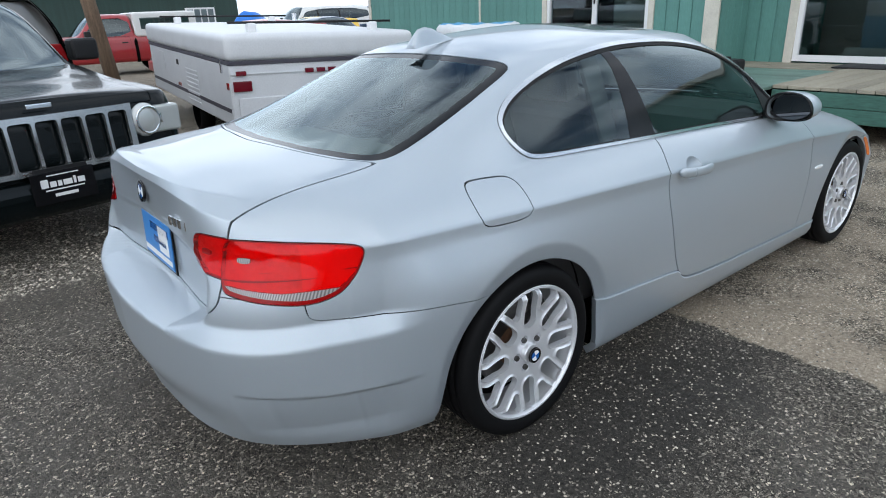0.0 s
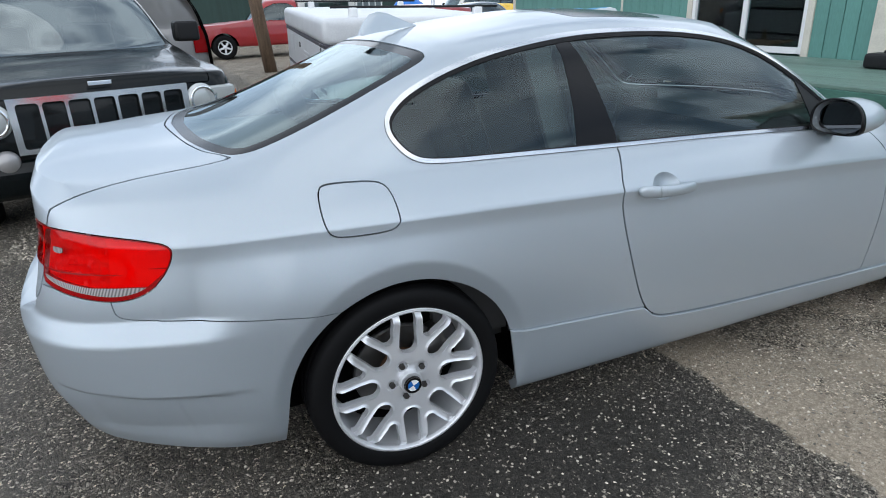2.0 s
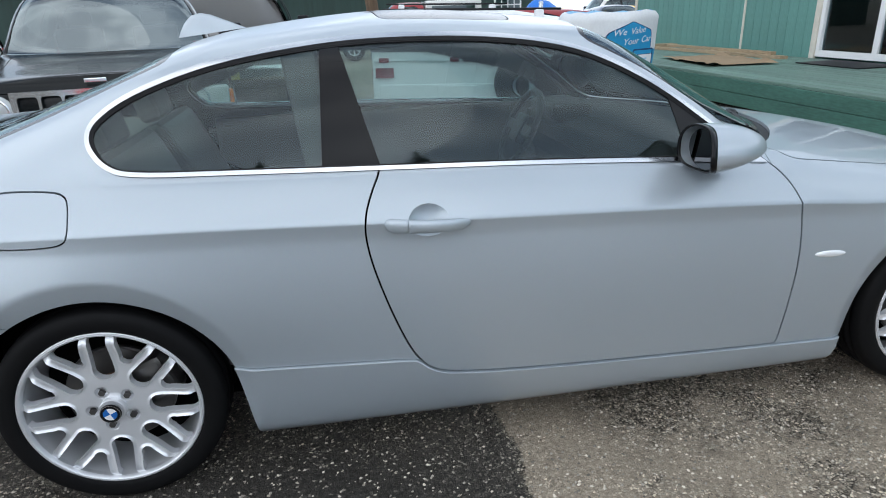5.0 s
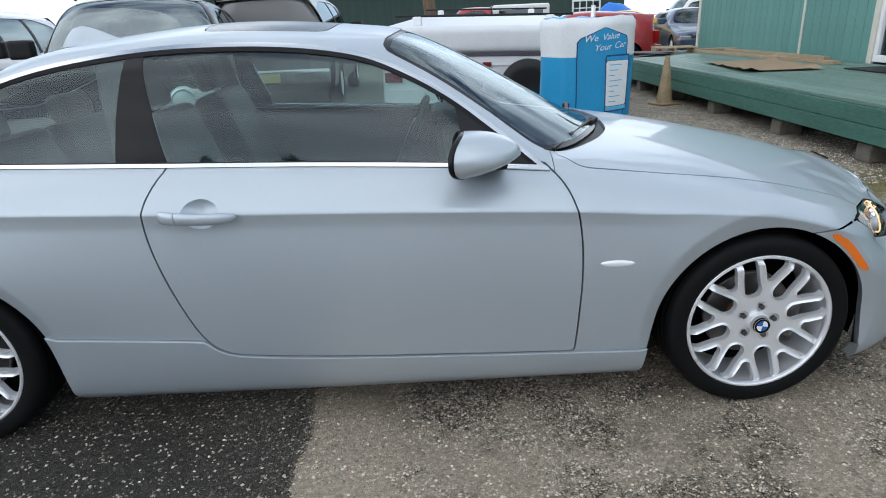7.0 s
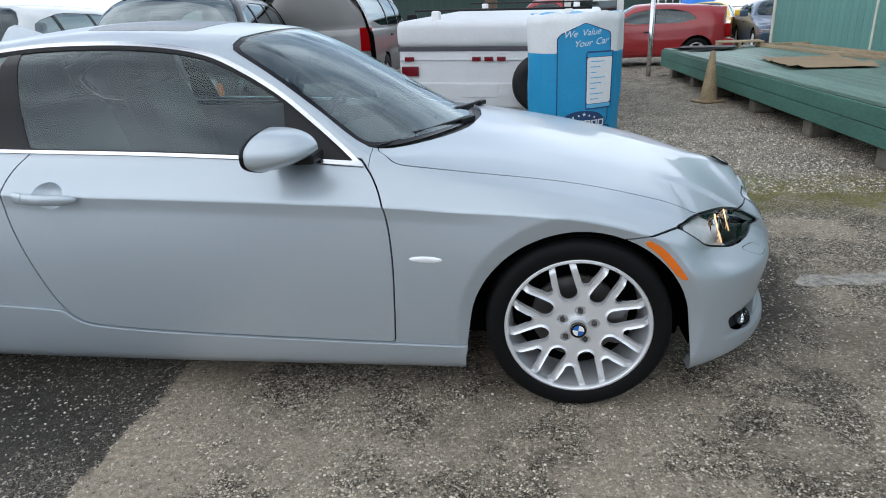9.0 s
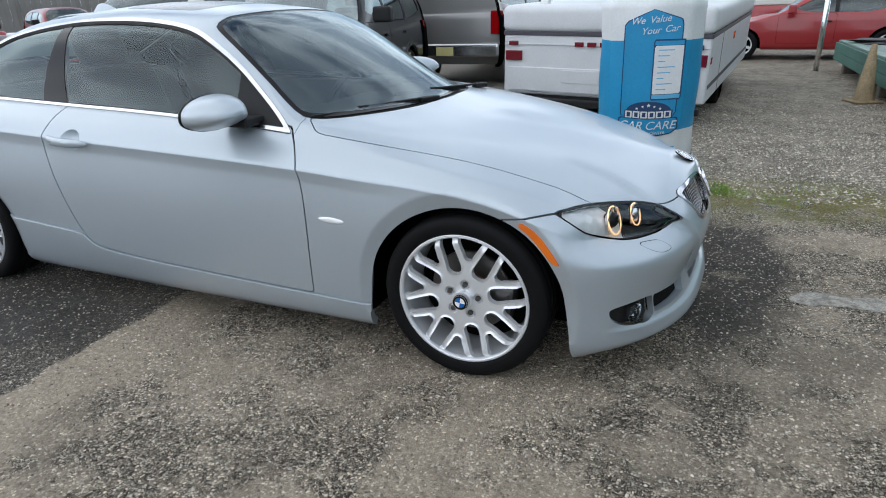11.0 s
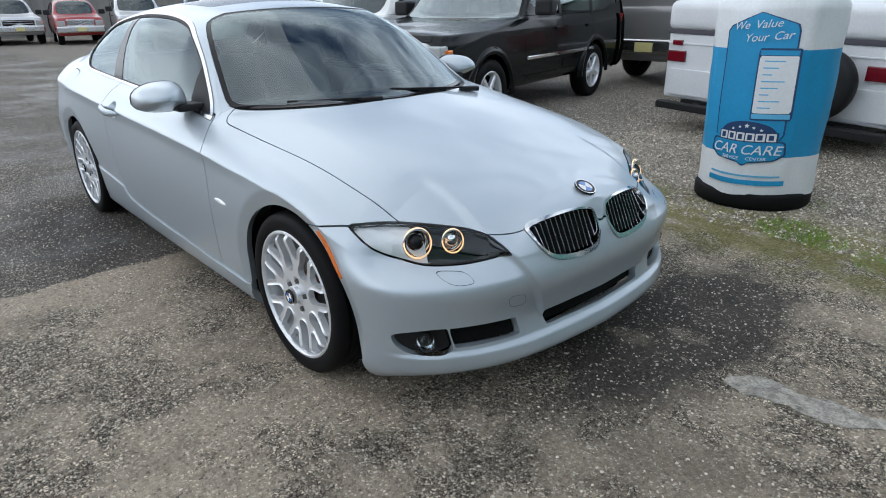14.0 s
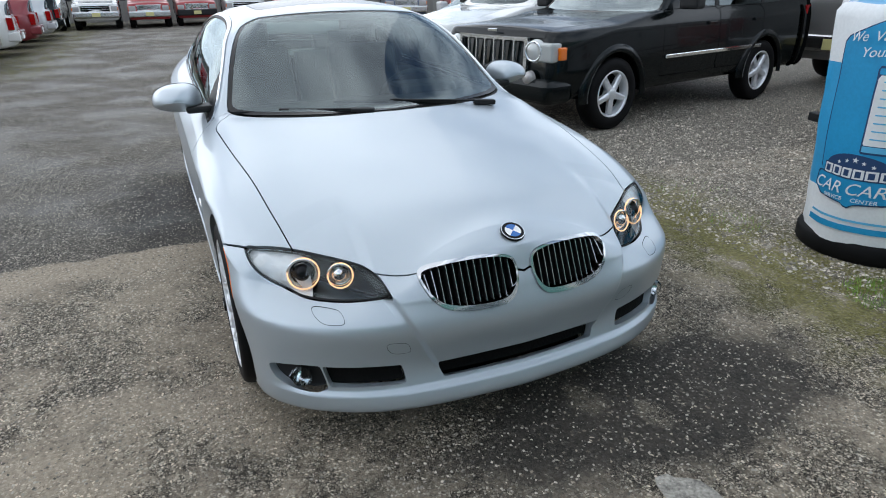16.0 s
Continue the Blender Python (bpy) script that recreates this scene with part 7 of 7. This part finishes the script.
        sl = np.hypot(np.maximum(uu - (pitch * .435 - rd), 0), np.maximum(np.abs(zz - (gz0 + gz1) / 2) - ((gz1 - gz0) / 2 - rd), 0)) - rd
        sl = np.where(np.abs(yy) > gw, .01, sl)
        panel("grille_plate", clip((d_, t_), -sl.ravel()), PLATED, car, "chrome seven-slot grille plate", lip=.03)
    elif v.get("upright"):
        for i in range(n + 1):
            yy = -gw + 2 * gw * i / n
            part("grille_bar", boxed(xf - .04, xf + .012, yy - .024, yy + .024, gz0, gz1, .010), gm, car)
    else:
        for i in range(n):
            zz = gz0 + (gz1 - gz0) * (i + .5) / n
            part("grille_bar", boxed(xf - .04, xf + .004, -gw, gw, zz - .009, zz + .009, .004), gm, car)
    for z0, z1 in () if v.get("slots") else ((gz0 - .03, gz0), (gz1, gz1 + .03)):
        part("grille_surround", boxed(xf - .06, xf + .014, -gw - .02, gw + .02, z0, z1, .008), gm, car)
    for y in (-1, 1):
        a, b = sorted((y * (gw + .05), y * w * .93))
        lamp = part("headlight", boxed(xf - .16, xf + .002, a, b, hz - .27, hz - .09, .03, 3), HAZY if v.get("slots") else CLEARP, car, "clear headlight")
        if v.get("slots"):
            for k_, (ly, lr) in enumerate(((gw + .125, .112), (gw + .280, .098))):
                bw = bmesh.new()
                bmesh.ops.create_uvsphere(bw, u_segments=28, v_segments=14, radius=1)
                bmesh.ops.scale(bw, verts=bw.verts, vec=(.05, lr, lr))
                part("lamp_bowl", bw, BOWL, lamp, "round headlamp bowl", True, pose(xf - .035 - .05 * k_, y * ly, hz - .175, 0, 0, y * (12 + 16 * k_)))
                part("lamp_ring", ring_profile([(lr * .70, -.012), (lr * .78, -.02), (lr * .86, -.012)], 36), CHROME, lamp, "chrome lamp ring", True, pose(xf + .003 - .05 * k_, y * ly, hz - .175, 0, 0, 90 + y * (12 + 16 * k_)))
        part("indicator", boxed(xf - .17, xf - .075, *sorted((y * w * .925, y * w * .965)), hz - .25, hz - .13, .015), AMBER, lamp)
        z0, z1 = v.get("tail", (belt - .30, belt - .02))
        a, b = sorted((y * w * .80, y * w * .985))
        part("tail_light", boxed(xr + .005, xr + .13, a, b, z0, z1, .015), REDD, car, "red tail light")
        mi = part("door_mirror", boxed(xc - .36, xc - .20, *sorted((y * (w + .02), y * (w + .24))), belt + .02, belt + .20, .04, 3), v.get("mirror", MATTB), car)
    bm_ = v.get("bumper", MATTB)
    bz0, bz1 = v.get("bz", (v["cl"] + .10, v["cl"] + .34))
    part("front_bumper", boxed(xf - .30, xf + .07, -w * .97, w * .97, bz0, bz1, .10 if v.get("slots") else .06, 5), bm_, car, "front bumper")
    part("rear_bumper", boxed(xr - .08, xr + .2, -w * .97, w * .97, v["cl"] + .14, v["cl"] + .36, .05, 3), bm_, car, "rear bumper")
    part("rear_plate", boxed(xr - .095, xr - .08, -.15, .15, v["cl"] + .17, v["cl"] + .31, .003), v.get("plate", WHITE), car)
    part("front_plate", boxed(xf + .07, xf + .085, -.15, .15, v["cl"] + .15, v["cl"] + .29, .003), v.get("plate", WHITE), car)
    return car


YPLATE = mat("pale yellow plate", (.55, .50, .22), .5)
CREAM = mat("aged white paint", (.66, .66, .64), .25, 0, .8)
BLACKP = paint("black green metallic paint", (.003, .005, .0055), rough=.2, metal=0)
_b = BLACKP.node_tree.nodes["Principled BSDF"]
_b.inputs["Coat Weight"].default_value, _b.inputs["Specular IOR Level"].default_value = .22, .15
GREYP = paint("pewter metallic paint", (.23, .225, .22), rough=.38, metal=.6)
REDP = paint("bright red paint", (.30, .002, .006), rough=.36, metal=0)
MAROON = paint("maroon paint", (.20, .015, .022), rough=.3, metal=.3)
YELLOWP = paint("yellow paint", (.80, .48, .01), rough=.25, metal=0)
BLUEP = paint("dull blue paint", (.07, .10, .16), rough=.3, metal=.4)
SILV2 = paint("plain silver paint", (.50, .51, .52), rough=.35, metal=.6)
CHROMED = mat("dull chrome", (.6, .6, .6), .25, 1)

SUV = dict(name="suv", wb=2.78, fo=.86, ro=1.05, w=.93, cl=.36, R=.365, hood=1.0, cowl_z=1.12, belt=1.13, roof=1.72, deck=2, roof_w=.66, cowl=.72, header=.08, roof_end=-2.16, rear_base=-2.36, boxy=1, pillars=[-.35, -1.32], doors=[(-.36, .66), (-1.30, -.37)])
black_suv = dict(SUV, paint=BLACKP, per=9, grille=(.50, .64, .915), bars=7, bz=(.34, .58), upright=True, slots=True, bumper=BLACKP, trim=BLACKP, plate=MATTB, spokes=5)
sub = dict(SUV, wb=3.3, fo=.9, ro=1.25, w=.97, roof=1.86, belt=1.20, hood=1.08, cowl_z=1.18, cowl=1.05, header=.45, roof_end=-2.72, rear_base=-2.88, paint=GREYP, pillars=[-.1, -1.2], doors=[(-.1, 1.0), (-1.2, -.12)], bumper=CHROMED, plate=YPLATE, tail=(.86, 1.22), two_tone=(.72, varied("faded pewter cladding", (.17, .165, .16), .2, .6, 4, .1)), R=.38, face=.55)
pick = dict(SUV, name="pickup", wb=3.1, fo=.85, ro=1.15, w=.90, roof=1.70, belt=1.05, hood=.98, cowl_z=1.08, deck=1.04, cowl=.75, header=.15, roof_end=-.75, rear_base=-.95, roof_w=.62, paint=REDP, pillars=[], doors=[(-.65, .65)], bumper=CHROMED, plate=YPLATE, R=.36, face=.58)
sedan = dict(name="sedan", wb=2.65, fo=.85, ro=1.0, w=.86, cl=.22, R=.31, hood=.72, cowl_z=.92, belt=.92, roof=1.40, deck=.98, roof_w=.56, cowl=.72, header=.0, roof_end=-.95, rear_base=-1.55, paint=REDP, pillars=[-.4], doors=[(-.38, .68)], bumper=None, face=.66)


COMPACT = dict(SUV, w=.82, wb=2.6, fo=.75, ro=.95, roof=1.62, hood=.95, belt=1.04, cowl_z=1.04, R=.335, cl=.33, roof_w=.60, bumper=CHROMED, plate=YPLATE)


def sedan_of(p, **kw):
    return dict(sedan, paint=p, bumper=p, mirror=p, **kw)


jp = build_vehicle(black_suv, pose(-2.725, 4.45, 0, 0, 0, -78.2), "black sport utility vehicle with a seven-slot chrome grille parked on asphalt", "suv")
part("hood_badge", boxed(2.235, 2.25, -.07, .07, .985, 1.012, .004), CHROME, jp, "small chrome badge bar")
part("dealer_plate", boxed(2.325, 2.34, -.18, .18, .435, .625, .004), GLOSSB, jp, "black dealer plate with white bars")
for y0, y1, z0, z1 in ((-.13, -.09, .535, .585), (-.08, -.045, .535, .568), (-.036, -.014, .535, .568), (-.005, .045, .535, .568), (.054, .068, .535, .580), (.078, .118, .535, .568), (-.11, .11, .514, .521), (-.065, .065, .475, .493), (-.09, .09, .602, .608)):
    part("plate_print", boxed(2.34, 2.344, y0, y1, z0, z1), WHITE, jp)
for y in (-1, 1):
    part("side_moulding", boxed(-1.28, .62, *sorted((y * .925, y * .945)), .66, .70, .006), CHROME, jp, "thin chrome side moulding")
    fl = ring_profile([(.0, -.02), (.055, -.02), (.065, .01), (.07, .04)], 24)
    part("fog_lamp", fl, CLEARP, jp, "round fog lamp", True, pose(2.30, y * .60, .58, 0, 0, 90))
    part("roof_rail", tube(bmesh.new(), [(.0, y * .60, 1.70), (-.1, y * .60, 1.75), (-1.9, y * .60, 1.75), (-2.0, y * .60, 1.70)], .018), MATTB, jp, "black roof rail", True)
    part("wiper", boxed(.62, .64, *sorted((y * .05, y * .62)), 1.155, 1.17, .004), MATTB, jp)
build_vehicle(sub, pose(-2.18, 10.30, 0, 0, 0, 91), "large pewter grey sport utility vehicle with red tail lights", "suv")
build_vehicle(dict(SUV, paint=CREAM, bumper=CREAM, hood=.95), pose(-5.4, 4.6, 0, 0, 0, -80), "white sport utility vehicle parked beside the black one", "suv")
build_vehicle(sedan_of(SILV2), pose(-7.9, 5.2, 0, 0, 0, -82), "silver grey sedan parked in the lot", "car")
build_vehicle(sedan_of(REDP), pose(-8.2, 10.2, 0, 0, 0, -80), "red sedan behind the silver one", "car")
canopy = build_vehicle(pick, pose(1.75, 19.3, 0, 0, 0, 178), "red pickup truck with a white canopy", "pickup")
part("bed_canopy", boxed(-2.62, -.80, -.84, .84, 1.04, 1.72, .08, 3), CREAM, canopy, "white canopy over the bed")
for y in (-1, 1):
    part("canopy_window", boxed(-2.4, -1.0, *sorted((y * .835, y * .848)), 1.25, 1.56, .02), VGLASS, canopy)
build_vehicle(sedan_of(REDP, spokes=5, ro=.72), pose(3.9, 13.7, 0, 0, 0, 176), "bright red two-door coupe on the lot", "car")
build_vehicle(sedan_of(YELLOWP), pose(7.2, 19.9, 0, 0, 0, 250), "bright yellow coupe parked beyond the deck", "car")
build_vehicle(sedan_of(BLUEP), pose(8.6, 17.6, 0, 0, 0, 262), "dull blue sedan parked beyond the deck", "car")
build_vehicle(dict(sub, paint=CREAM, bumper=CREAM, two_tone=None), pose(12.0, 25.5, 0, 0, 0, 180), "white van with dark windows", "van")
build_vehicle(sedan_of(YELLOWP), pose(10.5, 23.0, 0, 0, 0, 180), "yellow car with a black soft top", "car")
build_vehicle(dict(pick, paint=SILV2), pose(3.2, 30, 0, 0, 0, -95), "silver pickup far across the lot", "pickup")

# the row along the back fence and the row at its side
for x, y, a, v, lab in (
    (-28.3, -4.9, 2, dict(SUV, paint=CREAM, bumper=CREAM), "white sport utility vehicle by the fence"),
    (-28.4, -2.75, 1, dict(pick, paint=CREAM, bumper=CHROMED, w=.86, grille=(.52, .66, .90), bars=3), "white full-size pickup by the fence"),
    (-28.2, -.75, 0, dict(COMPACT, paint=REDP), "red compact sport utility vehicle by the fence"),
    (-28.4, 1.15, -1, dict(COMPACT, paint=REDP, bumper=MATTB), "red compact sport utility vehicle with a dark bumper"),
    (-28.2, 3.2, -3, dict(pick, paint=SILV2, w=.86, grille=(.52, .66, .90), bars=3), "silver pickup by the fence"),
    (-26.0, 5.05, -9, dict(COMPACT, paint=REDP), "small red sport utility vehicle by the fence"),
    (-24.7, 7.0, -13, dict(SUV, paint=SILV2, bumper=MATTB, w=.86, grille=(.5, .70, .93), bars=7, upright=True), "silver sport utility vehicle by the fence"),
    (-23.3, 9.2, -16, dict(pick, paint=BLUEP, w=.86), "dark pickup by the fence"),
    (-21.8, 11.5, -20, dict(pick, paint=REDP, w=.86), "red pickup by the fence"),
    (-19.8, 14.0, -24, dict(SUV, paint=MAROON), "maroon sport utility vehicle by the fence"),
):
    build_vehicle(dict(v, per=4), pose(x, y, 0, 0, 0, a), lab, "pickup" if v["name"] == "pickup" else "suv", "vehicles along the fence")
for x, y, p, lab in ((-12.6, -6.3, varied("tan metallic", (.30, .25, .19), .1, .35, 3, 0, .5), "tan sedan in the side row"), (-15.4, -6.2, CREAM, "white sedan in the side row"), (-18.2, -6.1, MAROON, "maroon sedan in the side row"), (-20.8, -6.0, SILV2, "silver sedan in the side row"), (-23.2, -6.0, BLACKP, "black sedan in the side row")):
    build_vehicle(dict(sedan_of(p), per=4), pose(x, y, 0, 0, 0, -86), lab, "car", "cars in the side row")

# board fence at the end of the lot, and the dark shed behind the trailer
FENCE = varied("weathered fence board", (.20, .19, .175), .35, .85, 4, .3, stretch=(1, 1, .2), per_object=.5)
fence = thing("fence", pose(-33.2, 4, 0, 0, 0, -4), "tall weathered grey board fence", "fence", kind="structure")
fb = bpy.data.meshes.new("fence_board")
b = boxed(-.012, .012, -.145, .145, 0, 2.4, .004, 1)
b.to_mesh(fb)
b.free()
fb.materials.append(FENCE)
for i in range(165):
    o = new("fence_board", fb)
    o.parent, o.location = fence, (0.0 if i % 2 else .03, -16 + i * .285, 0)
for z in (.5, 1.9):
    part("fence_rail", boxed(-.06, -.015, -16, 31, z, z + .09), FENCE, fence)
shed = thing("shed", pose(0, 0, 0), "dark green shed with a white lattice window", "shed", kind="structure")
part("wall", boxed(-14, 9.5, 27.5, 33, 0, 2.9), varied("dark green wall", (.022, .05, .042), .3, .7, 3, .2, stretch=(3, 1, .2)), shed)
part("roof", boxed(-14.5, 10, 27.0, 33.5, 2.9, 3.05), varied("grey metal roof", (.3, .3, .3), .2, .5, 3, .1), shed)
w = part("window", boxed(7.1, 8.4, 27.44, 27.5, 1.25, 1.95), FRAME, shed)
for i in range(4):
    for j in range(2):
        part("pane", boxed(7.18 + i * .3, 7.42 + i * .3, 27.42, 27.445, 1.31 + j * .31, 1.57 + j * .31), VGLASS, w)
tarp = thing("tarp", pose(7.1, 20.6, 0), "bright blue tarpaulin over a low heap", "tarp")
bm = bmesh.new()
bmesh.ops.create_icosphere(bm, subdivisions=4, radius=1)
for q in bm.verts:
    k = 1 + .12 * noise.noise(q.co * 2.5)
    q.co = (q.co.x * 1.1 * k, q.co.y * .8 * k, max(0, q.co.z * 1.62 * k))
part("tarp_sheet", bm, varied("blue tarpaulin", (.01, .17, .62), .2, .45, 5, .3), tarp, smooth=True)

# firs and wires on the far side of the road, which the glass mirrors
NEEDLE = varied("fir needles", (.018, .032, .016), .5, .8, 3, 0)
for k, (tx, ty, th) in enumerate(((-9, -24, 9.5), (-5.5, -26, 12), (-1.5, -25, 10), (3.5, -30, 12), (-14, -28, 13), (14, -34, 13), (22, -30, 12))):
    tree = thing("fir_tree", pose(tx, ty, 0), "tall dark green fir tree", "tree", "fir trees")
    part("trunk", tube(bmesh.new(), [(0, 0, 0), (.1, 0, th * .5), (0, .1, th)], [.28, .16, .02]), BARK, tree, smooth=True)
    vs, fs = [], []
    rt = random.Random(k)
    for i in range(700):
        h = .10 + .9 * rt.random() ** .8
        z, reach = th * h, (1 - h) * th * .24 * rt.uniform(.6, 1.15) + .15
        a = rt.random() * 6.283
        c, s = math.cos(a), math.sin(a)
        n = len(vs)
        for f, dz, wd in ((.1, 0, .04), (.55, -.10 * reach, .22), (1, -.34 * reach + rt.uniform(-.1, .1), .02)):
            for sg in (-1, 1):
                vs.append((c * reach * f - s * sg * wd * reach * .8, s * reach * f + c * sg * wd * reach * .8, z + dz + rt.uniform(-.08, .05)))
        fs += [(n, n + 1, n + 3, n + 2), (n + 2, n + 3, n + 5, n + 4)]
    mesh_ob("crown", vs, fs, NEEDLE, tree)


coupe = build_coupe()

for pane in coupe.children_recursive:
    if pane.name.split(".")[0] in ("lens", "windscreen", "rear_window", "quarter_window", "door_window"):
        pane.visible_shadow = False
